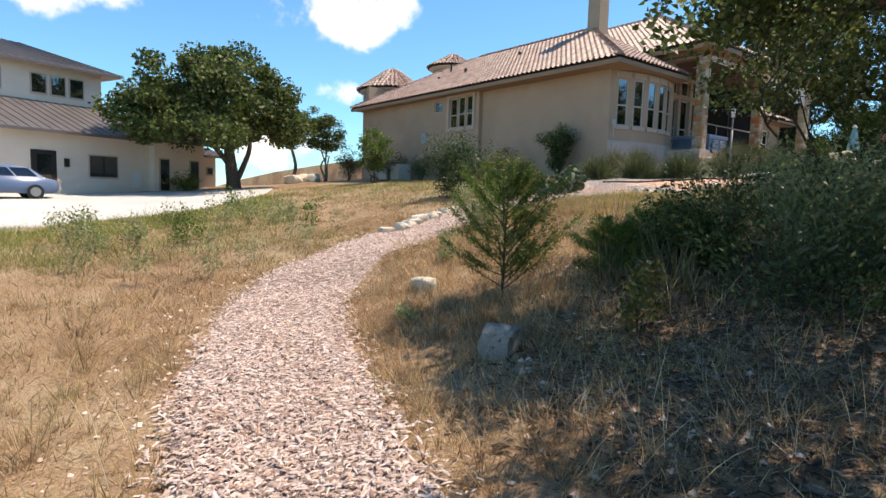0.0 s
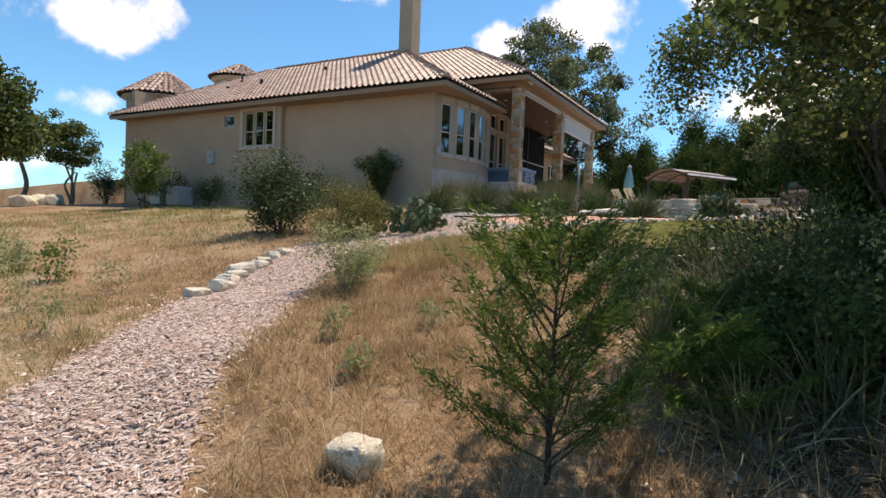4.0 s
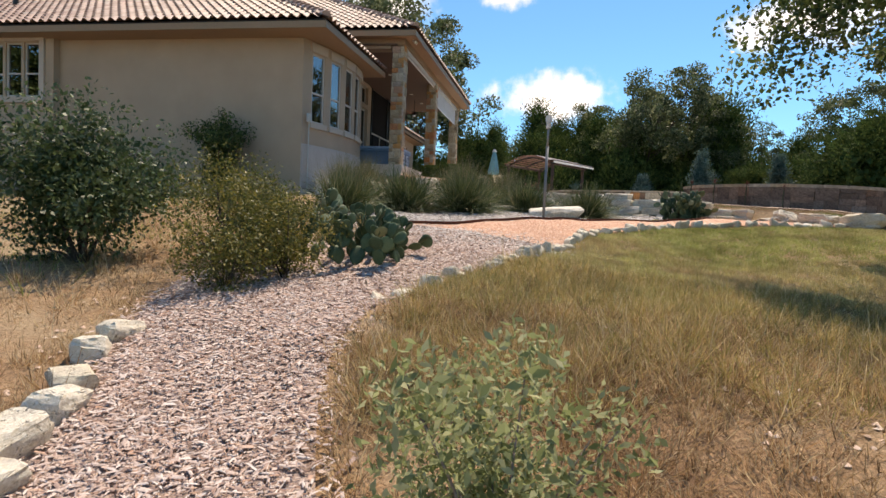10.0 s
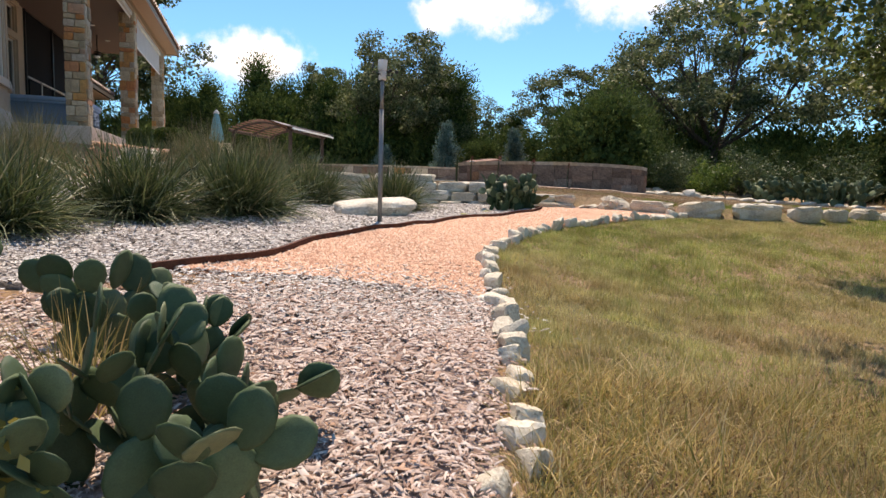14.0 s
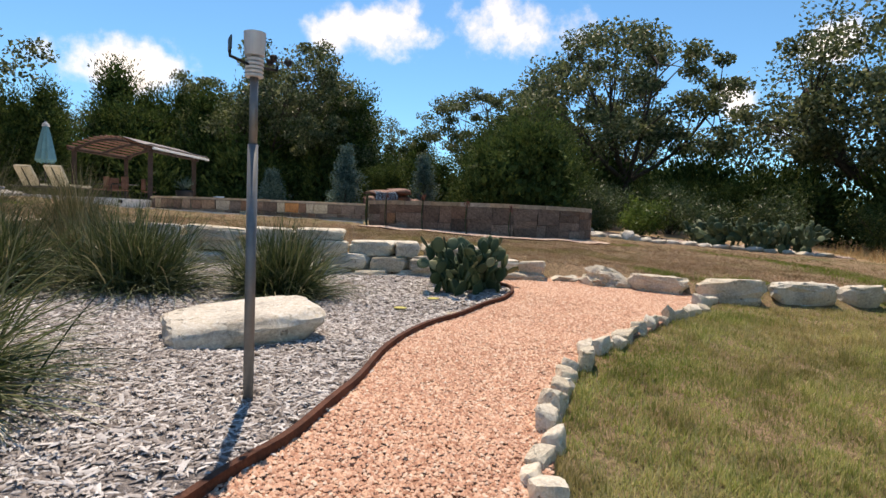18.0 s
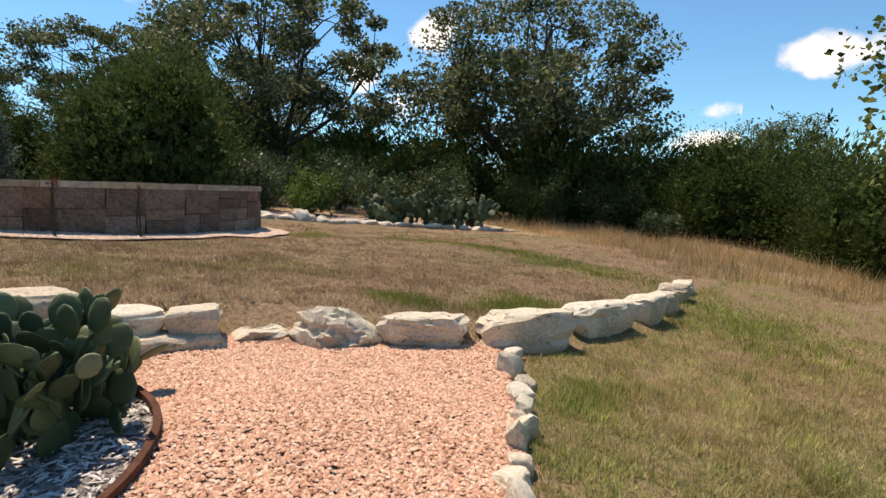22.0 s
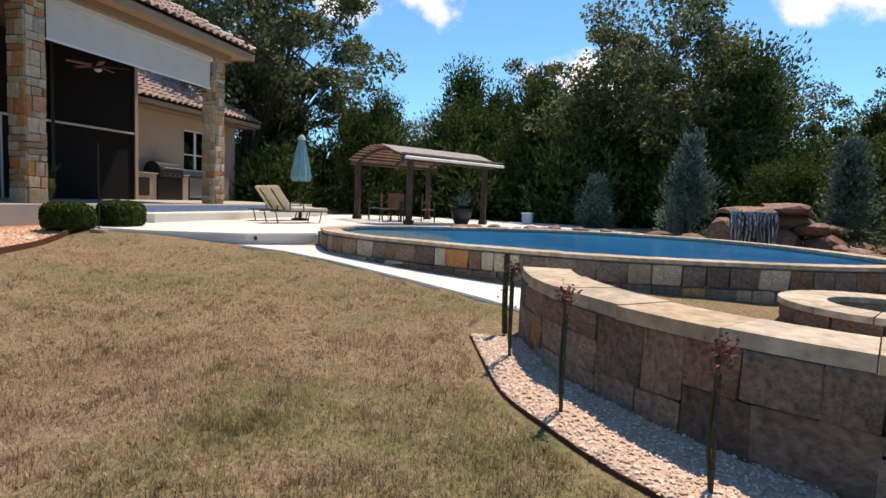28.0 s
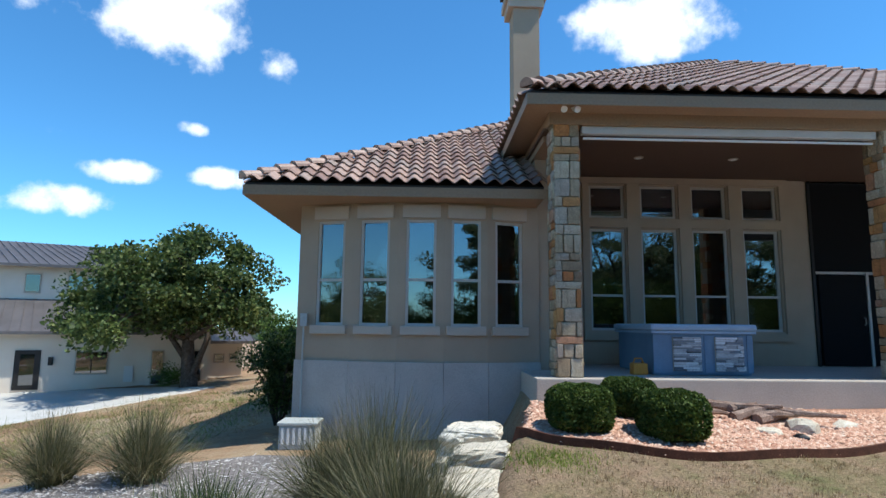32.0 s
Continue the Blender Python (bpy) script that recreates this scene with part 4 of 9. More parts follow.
# ---- the tan house ----
_n = Nodes("window_glass")
for old in list(_n.t.nodes):
    if old.type not in ("OUTPUT_MATERIAL", "TEX_COORD"):
        _n.t.nodes.remove(old)
_tr, _gl, _mx, _fr = (_n.t.nodes.new(k) for k in ("ShaderNodeBsdfTransparent", "ShaderNodeBsdfGlossy", "ShaderNodeMixShader", "ShaderNodeFresnel"))
_tr.inputs[0].default_value, _gl.inputs["Roughness"].default_value, _fr.inputs["IOR"].default_value = (0.42, 0.45, 0.47, 1), 0.01, 3.3
_wob = _n.noise(0.9, 2.0)
_bp = _n.t.nodes.new("ShaderNodeBump")
_bp.inputs["Strength"].default_value, _bp.inputs["Distance"].default_value = 0.05, 0.04
_n.t.links.new(_wob, _bp.inputs["Height"])
_n.t.links.new(_bp.outputs[0], _gl.inputs["Normal"])
_n.t.links.new(_fr.outputs[0], _mx.inputs[0])
_n.t.links.new(_tr.outputs[0], _mx.inputs[1])
_n.t.links.new(_gl.outputs[0], _mx.inputs[2])
_n.t.links.new(_mx.outputs[0], _n.t.nodes["Material Output"].inputs["Surface"])
M["pane"] = _n.mat
M["room"] = plain("room", (0.30, 0.26, 0.22), 0.9)
M["curtain"] = plain("curtain", (0.42, 0.44, 0.46), 0.9)


def facing(p0, p1):
    """The pose of a wall from p0 to p1: x along it, y into the house, z up from zero."""
    a = math.atan2(p1[1] - p0[1], p1[0] - p0[0])
    return Matrix.Translation((p0[0], p0[1], 0)) @ Matrix.Rotation(a, 4, "Z"), math.hypot(p1[0] - p0[0], p1[1] - p0[1])


def wall_with_holes(p0, p1, z0, z1, holes=(), thick=0.25):
    """Wall from p0 to p1 (its outer face to the right of that way), with openings (s0, s1, z0, z1) through it."""
    m, length = facing(p0, p1)
    bm = bmesh.new()
    cuts = sorted({0.0, length, *[h[0] for h in holes], *[h[1] for h in holes]})
    for a, b in zip(cuts, cuts[1:]):
        gaps = sorted((h[2], h[3]) for h in holes if h[0] <= a + 1e-6 and h[1] >= b - 1e-6)
        z = z0
        for lo, hi in gaps:
            if lo > z:
                box(bm, a, b, 0, thick, z, lo, m=m)
            z = hi
        box(bm, a, b, 0, thick, z, z1, m=m)
    bmesh.ops.remove_doubles(bm, verts=bm.verts, dist=1e-4)
    return bm


def window(name, p0, p1, s0, s1, z0, z1, parent=None, rails=(0.43,), frame=0.05, mat="frame", label="", sill=0.0, head=0.0, set_in=0.09, glass="pane"):
    """A window in a wall from p0 to p1: frame, rails, panes, and sill and header blocks where they show."""
    m, _ = facing(p0, p1)
    w = thing(name, m @ Vector(((s0 + s1) / 2, set_in, z0)), label or "tall window with a thin tan frame and dark panes", "window", kind="structure")
    bm = bmesh.new()
    for a, b, c, d in ((s0, s0 + frame, z0, z1), (s1 - frame, s1, z0, z1), (s0 + frame, s1 - frame, z0, z0 + frame), (s0 + frame, s1 - frame, z1 - frame, z1)):
        box(bm, a, b, set_in - 0.03, set_in + 0.04, c, d, m=m)
    part("window_frame", bm, M[mat], w)
    levels = [z0 + frame] + [z0 + (z1 - z0) * r for r in rails] + [z1 - frame]
    for r in levels[1:-1]:
        part("rail", boxed(s0 + frame, s1 - frame, set_in - 0.035, set_in + 0.03, r - 0.025, r + 0.025, m=m), M[mat], w)
    for a, b in zip(levels, levels[1:]):
        p = part("pane", boxed(s0 + frame, s1 - frame, set_in + 0.005, set_in + 0.011, a, b, m=m), M[glass], w)
        p.visible_shadow = False
    if sill:
        part("window_sill", boxed(s0 - 0.09, s1 + 0.09, -0.075, 0.02, z0 - sill, z0, 0.012, m=m), M["trim"], w)
    if head:
        part("header", boxed(s0 - 0.08, s1 + 0.08, -0.055, 0.02, z1 + 0.03, z1 + 0.03 + head, 0.012, m=m), M["trim"], w)
    return w


EAVE, PITCH = 7.5, 0.555
# west wing
WEST = [(21.55, 36.0), (21.55, 15.6)]
JOG = [(21.3, 36.2), (21.3, 23.9)]
holes = [(36.2 - 26.45, 36.2 - 25.8, 5.35, 7.0), (36.2 - 25.7, 36.2 - 25.1, 5.35, 7.05), (36.2 - 25.0, 36.2 - 24.4, 5.35, 7.05), (36.2 - 27.9, 36.2 - 27.15, 6.35, 6.95)]
west_wall = part("wall_west", wall_with_holes((21.3, 36.2), (21.3, 23.9), 1.6, EAVE, holes, 0.28), M["stucco"])
tagged(west_wall, "tan stucco side wall of the house", "wall", kind="structure")
tagged(part("wall_west_front", wall_with_holes((21.55, 23.9), (21.55, 15.6), 1.6, EAVE, (), 0.25), M["stucco"]), "long blank tan stucco side wall of the house", "wall", kind="structure")
tagged(part("wall_jog", boxed(21.58, 21.8, 23.9, 24.1, 1.6, EAVE), M["stucco"]), "short stucco return of the side wall", "wall", kind="structure")
for s0, s1, z0, z1 in holes[:3]:
    window("window_side", (21.3, 36.2), (21.3, 23.9), s0, s1, z0, z1, label="narrow side window of three with a tan frame reflecting sky")
window("window_square", (21.3, 36.2), (21.3, 23.9), *holes[3], rails=(), label="small square side window reflecting blue sky")
surround = boxed(21.22, 21.32, 24.2, 26.65, 5.15, 5.33)
box(surround, 21.22, 21.32, 24.2, 26.65, 7.08, 7.3)
box(surround, 21.23, 21.32, 24.2, 24.38, 5.33, 7.08)
box(surround, 21.23, 21.32, 26.47, 26.65, 5.33, 7.08)
tagged(part("trim_side_window", surround, M["trim"]), "pale moulded surround of the side windows", "trim", kind="structure")
BAY = [(21.55, 15.6), (22.65, 15.27), (23.55, 15.09), (24.45, 15.05), (25.3, 15.14), (26.35, 15.45)]
for i, (a, b) in enumerate(zip(BAY, BAY[1:])):
    length = math.hypot(b[0] - a[0], b[1] - a[1])
    c = length / 2 + (0.12 if i == 0 else -0.1 if i == 4 else 0)
    h = (c - 0.29, c + 0.29, 4.78, 6.83)
    tagged(part("wall_bay", wall_with_holes(a, b, 4.1, EAVE, [h], 0.22), M["stucco"]), "facet of the tan stucco bay wall", "wall", kind="structure")
    m, _ = facing(a, b)
    tagged(part("footing_bay", boxed(0, length, -0.05, 0.2, 1.8, 4.1, m=m), M["footing"]), "pale rendered footing under the bay", "wall", kind="structure")
    window("window_bay", a, b, *h, label="tall bay window with tan frame, sill and header block", sill=0.17, head=0.26, set_in=0.05)
    for k in (-1, 1):
        bm = bmesh.new()
        n = 14
        for q in range(n):
            s = c + k * (0.17 + 0.011 * 9 * q / n)
            box(bm, s - 0.012, s + 0.012, 0.35 + 0.03 * math.sin(q * 1.9), 0.37 + 0.03 * math.sin(q * 1.9), 4.8, 6.85, m=m)
        if i in (0, 4):
            cur = part("curtain", bm, M["curtain"])
            tagged(cur, "pale curtain hanging beside a bay window", "curtain")
        else:
            bm.free()
# dark, closed rooms behind the glass
rooms = bmesh.new()
box(rooms, 21.9, 33.0, 17.75, 23.8, 3.6, 3.9)
box(rooms, 21.9, 26.3, 15.7, 17.75, 3.6, 3.9)
tagged(part("floor_inside", rooms, M["room"]), "plain floor inside the house", "floor", kind="structure")
tagged(part("wall_inside", boxed(21.9, 39.0, 23.6, 23.8, 3.9, 7.3), M["room"]), "plain wall inside the house", "wall", kind="structure")
tagged(part("wall_north", boxed(21.6, 46.0, 36.0, 36.3, 1.6, 9.0), M["stucco"]), "stucco wall that closes the house", "wall", kind="structure")
tagged(part("wall_east", boxed(45.8, 46.1, 18.5, 36.0, 1.6, 7.4), M["stucco"]), "stucco wall that closes the house", "wall", kind="structure")
inner = boxed(21.9, 26.3, 15.7, 23.6, 7.2, 7.26)
box(inner, 26.55, 39.0, 17.6, 23.6, 8.6, 8.66)
box(inner, 26.3, 26.55, 17.6, 23.6, 7.2, 8.66)
box(inner, 26.55, 39.0, 23.6, 23.7, 7.3, 8.66)
tagged(part("ceiling_inside", inner, M["room"]), "plain ceiling inside the house", "ceiling", kind="structure")

# patio back wall with its two rows of windows
BACK = ((26.5, 17.3), (33.15, 17.3))
cols = [(27.92, 28.76), (29.14, 30.0), (30.36, 31.2), (31.58, 32.42)]
back_holes = [(a - 26.5, b - 26.5, 4.72, 7.09) for a, b in cols] + [(a - 26.5, b - 26.5, 7.36, 8.14) for a, b in cols]
tagged(part("wall_patio", wall_with_holes(*BACK, 3.5, 9.2, back_holes, 0.3), M["stucco"]), "tan stucco wall under the patio roof", "wall", kind="structure")
for h in back_holes[:4]:
    window("window_patio", *BACK, *h, rails=(0.34,), label="tall patio window reflecting trees and cloud", sill=0.0, frame=0.055)
for h in back_holes[4:]:
    window("window_transom", *BACK, *h, rails=(), label="dark square transom window above a patio window", frame=0.055)
band = boxed(27.7, 32.64, 17.22, 17.31, 8.17, 8.318)
box(band, 27.74, 32.6, 17.24, 17.31, 7.12, 7.33)
box(band, 27.74, 32.6, 17.22, 17.31, 4.5, 4.68)
for x0, x1 in ((27.74, 27.9), (28.8, 29.1), (30.04, 30.32), (31.24, 31.54), (32.46, 32.6)):
    box(band, x0, x1, 17.24, 17.31, 4.68, 7.12)
    box(band, x0, x1, 17.24, 17.31, 7.33, 8.17)
tagged(part("trim_patio_windows", band, M["stucco"]), "flat stucco surround of the patio windows", "trim", kind="structure")
tagged(part("wall_patio_side", boxed(26.3, 26.55, 15.5, 17.3, 3.5, 8.9), M["stucco"]), "stucco return wall beside the patio", "wall", kind="structure")
# screened part of the patio
for x0, x1 in ((33.15, 35.9), (35.9, 38.9)):
    s = thing("patio_screen", ((x0 + x1) / 2, 17.25, 3.95), "dark insect screen in a slim frame closing the patio", "screen", "patio screens")
    part("mesh", boxed(x0 + 0.05, x1 - 0.05, 17.3, 17.31, 3.97, 8.28), M["screen"], s)
    part("post", boxed(x0, x0 + 0.06, 17.24, 17.34, 3.95, 8.3), M["dark_metal"], s)
    part("post", boxed(x1 - 0.06, x1, 17.24, 17.34, 3.95, 8.3), M["dark_metal"], s)
    part("rail", boxed(x0 + 0.06, x1 - 0.06, 17.22, 17.29, 6.08, 6.14), M["frame"], s, "pale metal rail")
door = thing("door_screen", (33.8, 17.2, 3.95), "dark screen door with a slim pale frame", "door", kind="structure")
part("panel", boxed(33.25, 34.35, 17.2, 17.235, 3.97, 6.05), M["screen"], door)
part("frame", boxed(34.36, 34.42, 17.18, 17.24, 3.95, 6.1), M["frame"], door, "pale jamb")
part("handle", tubed([(34.25, 17.19, 4.9), (34.25, 17.15, 4.93), (34.25, 17.15, 5.05), (34.25, 17.19, 5.08)], 0.012), M["steel"], door)
tagged(part("wall_behind_screen", boxed(33.15, 39.0, 19.2, 19.4, 3.6, 8.6), M["room"]), "shaded wall behind the insect screen", "wall", kind="structure")
# kitchen wing
KW = ((38.95, 18.2), (45.8, 18.2))
kw_hole = (42.45 - 38.95, 43.95 - 38.95, 5.1, 6.7)
tagged(part("wall_kitchen", wall_with_holes(*KW, 3.3, 7.4, [kw_hole], 0.3), M["stucco"]), "sunlit tan stucco wall of the kitchen wing", "wall", kind="structure")
window("window_kitchen", *KW, kw_hole[0], kw_hole[0] + 0.75, 5.1, 6.7, mat="white", label="white-framed kitchen window with dark panes", rails=(0.4,))
window("window_kitchen", *KW, kw_hole[0] + 0.75, kw_hole[1], 5.1, 6.7, mat="white", label="white-framed kitchen window with dark panes", rails=(0.4,))
tagged(part("wall_kitchen_return", boxed(38.92, 39.15, 17.35, 18.2, 3.5, 8.6), M["stucco"]), "short stucco return wall by the screen", "wall", kind="structure")

# patio floor, ceiling, beams
tagged(part("floor_patio", boxed(25.95, 44.5, 13.68, 18.2, 3.2, 3.95, 0.02), M["shaded_slab"]), "raised concrete patio slab with a pale edge", "floor", kind="structure")
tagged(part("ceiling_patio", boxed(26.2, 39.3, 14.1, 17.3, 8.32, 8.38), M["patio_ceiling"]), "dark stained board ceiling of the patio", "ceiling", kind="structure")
beam = boxed(26.25, 39.1, 13.8, 14.35, 8.36, 8.83)
box(beam, 26.25, 26.7, 14.35, 17.3, 8.2, 8.82)
box(beam, 38.5, 39.1, 14.35, 17.3, 8.36, 8.82)
tagged(part("beam_patio", beam, M["fascia"]), "tan painted beam carrying the patio roof", "beam", kind="structure")


def stone_column(x, y, w, z0, z1, seed, mesh, label):
    """A square pier faced with coursed rubble."""
    c = thing("stone_column", (x, y, z0), label, "column", "patio columns")
    part("core", boxed(x - w / 2 + 0.05, x + w / 2 - 0.05, y - w / 2 + 0.05, y + w / 2 - 0.05, z0, z1), M["mortar"], c)
    r = random.Random(seed)
    for side in range(4):
        if side == 2:
            continue
        turn = Matrix.Translation((x, y, 0)) @ Matrix.Rotation(side * math.pi / 2, 4, "Z")
        z = z0
        while z < z1 - 0.08:
            h = min(r.choice((0.13, 0.18, 0.24, 0.32)), z1 - z)
            cuts = [-w / 2, w / 2] if h < 0.15 and r.random() < 0.4 else [-w / 2, r.uniform(-0.12, 0.12), w / 2] if r.random() < 0.75 else [-w / 2, -0.1 + r.uniform(-0.04, 0.04), 0.12 + r.uniform(-0.04, 0.04), w / 2]
            for a, b in zip(cuts, cuts[1:]):
                d = 0.1 + r.uniform(0, 0.03)
                m = turn @ Matrix.Translation(((a + b) / 2, -w / 2 - d / 2 + 0.09, z + h / 2)) @ Matrix.Diagonal((b - a - 0.018, d, h - 0.018, 1))
                placed(r.choice(mesh), m, c, "stone")
            z += h
    return c


def block_meshes(mat, n=5, bevel=0.07):
    out = []
    for i in range(n):
        me = bpy.data.meshes.new("block")
        bm = chip_block(i * 17 + 3, bevel)
        bm.to_mesh(me)
        bm.free()
        me.materials.append(mat)
        out.append(me)
    return out


COLUMN_BLOCKS = block_meshes(M["column_stone"])
for i, x in enumerate((26.55, 32.5, 38.6)):
    stone_column(x, 14.08, 0.45, 3.95, 8.4, 40 + i, COLUMN_BLOCKS, ("square patio column of coursed tan and rust limestone", "square patio column of coursed tan limestone", "square corner column of coursed tan limestone")[i])

# roofs of curved clay tile
TILE_W, TILE_L = 0.3, 0.4


def tile_mesh():
    """One S-shaped tile, 0.3 wide and 0.46 long, its foot at the origin."""
    bm = bmesh.new()
    rows = []
    n = 8
    for yy, lift in ((0.0, 0.045), (0.46, 0.0), (0.0, 0.045)):
        for t in (0.0, -0.018):
            rows.append([bm.verts.new((TILE_W * (k / n - 0.5) * 1.06, yy, lift + t + 0.095 * (0.5 - 0.5 * math.cos(2 * math.pi * k / n)))) for k in range(n + 1)])
    for a, b in ((0, 2), (3, 1), (5, 4)):
        for k in range(n):
            bm.faces.new((rows[a][k], rows[a][k + 1], rows[b][k + 1], rows[b][k]))
    me = bpy.data.meshes.new("tile")
    bm.to_mesh(me)
    bm.free()
    me.materials.append(M["tile"])
    me.polygons.foreach_set("use_smooth", [True] * 16 + [False] * 8)
    return me


def cap_mesh():
    bm = bmesh.new()
    rows = []
    for yy, lift, s in ((0.0, 0.05, 1.1), (0.45, 0.0, 0.9)):
        rows.append([bm.verts.new((0.13 * s * math.cos(a), yy, lift + 0.13 * s * math.sin(a))) for a in [math.pi * k / 8 for k in range(9)]])
    for k in range(8):
        bm.faces.new((rows[0][k + 1], rows[0][k], rows[1][k], rows[1][k + 1]))
    bm.faces.new(rows[0])
    me = bpy.data.meshes.new("ridge_tile")
    bm.to_mesh(me)
    bm.free()
    me.materials.append(M["tile"])
    return me


TILE, CAP = tile_mesh(), cap_mesh()


def tile_places(poly):
    """Poses of the tiles on a roof face; the first two corners are its eave."""
    p = [Vector(q) for q in poly]
    ex = (p[1] - p[0]).normalized()
    nrm = (p[1] - p[0]).cross(p[2] - p[0]).normalized()
    ey = nrm.cross(ex)
    flat = [((q - p[0]).dot(ex), (q - p[0]).dot(ey)) for q in p]
    w, h = max(f[0] for f in flat), max(f[1] for f in flat)
    lo = min(f[0] for f in flat)
    out = []
    j = 0
    while j * TILE_L < h:
        y = j * TILE_L - 0.06
        xs = np.arange(lo + TILE_W / 2, w, TILE_W)
        ok = inside(flat, xs, np.full(len(xs), y + 0.2))
        for x in xs[ok]:
            c = p[0] + ex * x + ey * y + nrm * 0.03
            out.append(Matrix(((ex.x, ey.x, nrm.x, c.x), (ex.y, ey.y, nrm.y, c.y), (ex.z, ey.z, nrm.z, c.z), (0, 0, 0, 1))))
        j += 1
    return out


def roof_face(name, poly, label, singles=0):
    """A roof face with its deck and tiles; the first courses as single tiles, the rest joined."""
    p = [Vector(q) for q in poly]
    nrm = (p[1] - p[0]).cross(p[2] - p[0]).normalized()
    bm = bmesh.new()
    top = [bm.verts.new(q) for q in p]
    low = [bm.verts.new(q - Vector((0, 0, 0.14))) for q in p]
    bm.faces.new(top)
    bm.faces.new(list(reversed(low)))
    for k in range(len(p)):
        bm.faces.new((low[k], low[(k + 1) % len(p)], top[(k + 1) % len(p)], top[k]))
    root = tagged(part(name, bm, M["underlay"]), label, "roof", kind="structure")
    ms = tile_places(poly)
    for m in ms[:singles]:
        placed(TILE, m, root, "tile")
    rest = ms[singles:]
    if rest:
        base = np.array([tuple(v.co) for v in TILE.vertices])
        fs = np.array([tuple(f.vertices) for f in TILE.polygons])
        vs = np.concatenate([base @ np.array(m.to_3x3()).T + np.array(m.translation) for m in rest])
        ff = np.concatenate([fs + i * len(base) for i in range(len(rest))])
        ob = arrays("tile_field", vs, ff, M["tile_field"], root, smooth=True)
        tagged(ob, kind="stuff")
    return root


def caps_along(a, b, root):
    a, b = Vector(a), Vector(b)
    d = (b - a).normalized()
    side = d.cross(Vector((0, 0, 1))).normalized()
    up = side.cross(d)
    n = int((b - a).length / 0.38)
    for k in range(n):
        c = a + d * 0.38 * k
        placed(CAP, Matrix(((side.x, d.x, up.x, c.x), (side.y, d.y, up.y, c.y), (side.z, d.z, up.z, c.z), (0, 0, 0, 1))), root, "ridge_tile")


RZ = EAVE - 0.1
XW, YS, XR = 20.7, 14.6, 27.0
top1 = RZ + (XR - XW) * PITCH
south1 = roof_face("roof_bay", [(XW, YS, RZ), (26.3, YS, RZ), (26.3, YS + 26.3 - XW, RZ + (26.3 - XW) * PITCH)], "hipped roof of curved clay tiles over the bay", 230)
west1 = roof_face("roof_west", [(XW, 37.0, RZ), (XW, YS, RZ), (XR, YS + XR - XW, top1), (XR, 37.0 - (XR - XW), top1)], "long west slope of curved pink-brown clay tiles", 0)
north1 = roof_face("roof_north", [(40.0, 37.0, RZ), (XW, 37.0, RZ), (XR, 37.0 - (XR - XW), top1), (34.0, 37.0 - (XR - XW), top1)], "north slope of clay tiles", 0)
roof_face("roof_west_back", [(XR + 7, YS + 6.3, RZ), (XR + 7, 36, RZ), (XR, 30, top1 - 0.02), (XR, YS + XR - XW, top1 - 0.02)], "hidden slope of clay tiles", 0)
caps_along((XW - 0.02, YS - 0.02, RZ + 0.03), (XR, YS + XR - XW, top1 + 0.05), south1)
caps_along((XR, YS + XR - XW, top1 + 0.05), (XR, 37.0 - (XR - XW), top1 + 0.05), west1)
caps_along((XW, 37.0, RZ + 0.03), (XR, 37.0 - (XR - XW), top1 + 0.05), west1)
RZ2, XA, XB, YF = 8.77, 25.8, 39.6, 13.35
half = (XB - XA) / 2
top2 = RZ2 + half * PITCH
XM = (XA + XB) / 2
south2 = roof_face("roof_patio", [(XA, YF, RZ2), (XB, YF, RZ2), (XM, YF + half, top2)], "hipped roof of curved clay tiles over the patio", 190)
west2 = roof_face("roof_patio_west", [(XA, 34.0, RZ2), (XA, YF, RZ2), (XM, YF + half, top2), (XM, 34.0 - half, top2)], "west slope of clay tiles above the bay roof", 0)
roof_face("roof_patio_east", [(XB, YF, RZ2), (XB, 34.0, RZ2), (XM, 34.0 - half, top2), (XM, YF + half, top2)], "east slope of clay tiles", 0)
roof_face("roof_patio_north", [(XB, 34.0, RZ2), (XA, 34.0, RZ2), (XM, 34.0 - half, top2)], "north slope of clay tiles", 0)
caps_along((XA - 0.02, YF - 0.02, RZ2 + 0.03), (XM, YF + half, top2 + 0.05), south2)
caps_along((XB, YF, RZ2 + 0.03), (XM, YF + half, top2 + 0.05), south2)
caps_along((XM, YF + half, top2 + 0.05), (XM, 34 - half, top2 + 0.05), west2)
RZ3 = 7.45
south3 = roof_face("roof_kitchen", [(39.25, 17.45, RZ3), (46.6, 17.45, RZ3), (46.6, 17.9, RZ3 + 0.45 * PITCH), (43.5, 21.0, RZ3 + 3.55 * PITCH), (39.25, 21.0, RZ3 + 3.55 * PITCH)], "low roof of clay tiles over the kitchen wing", 60)
roof_face("roof_kitchen_east", [(46.6, 17.45, RZ3), (46.6, 36, RZ3), (43, 36, RZ3 + 3.6 * PITCH), (43, 21.0, RZ3 + 3.6 * PITCH)], "east slope of clay tiles", 0)

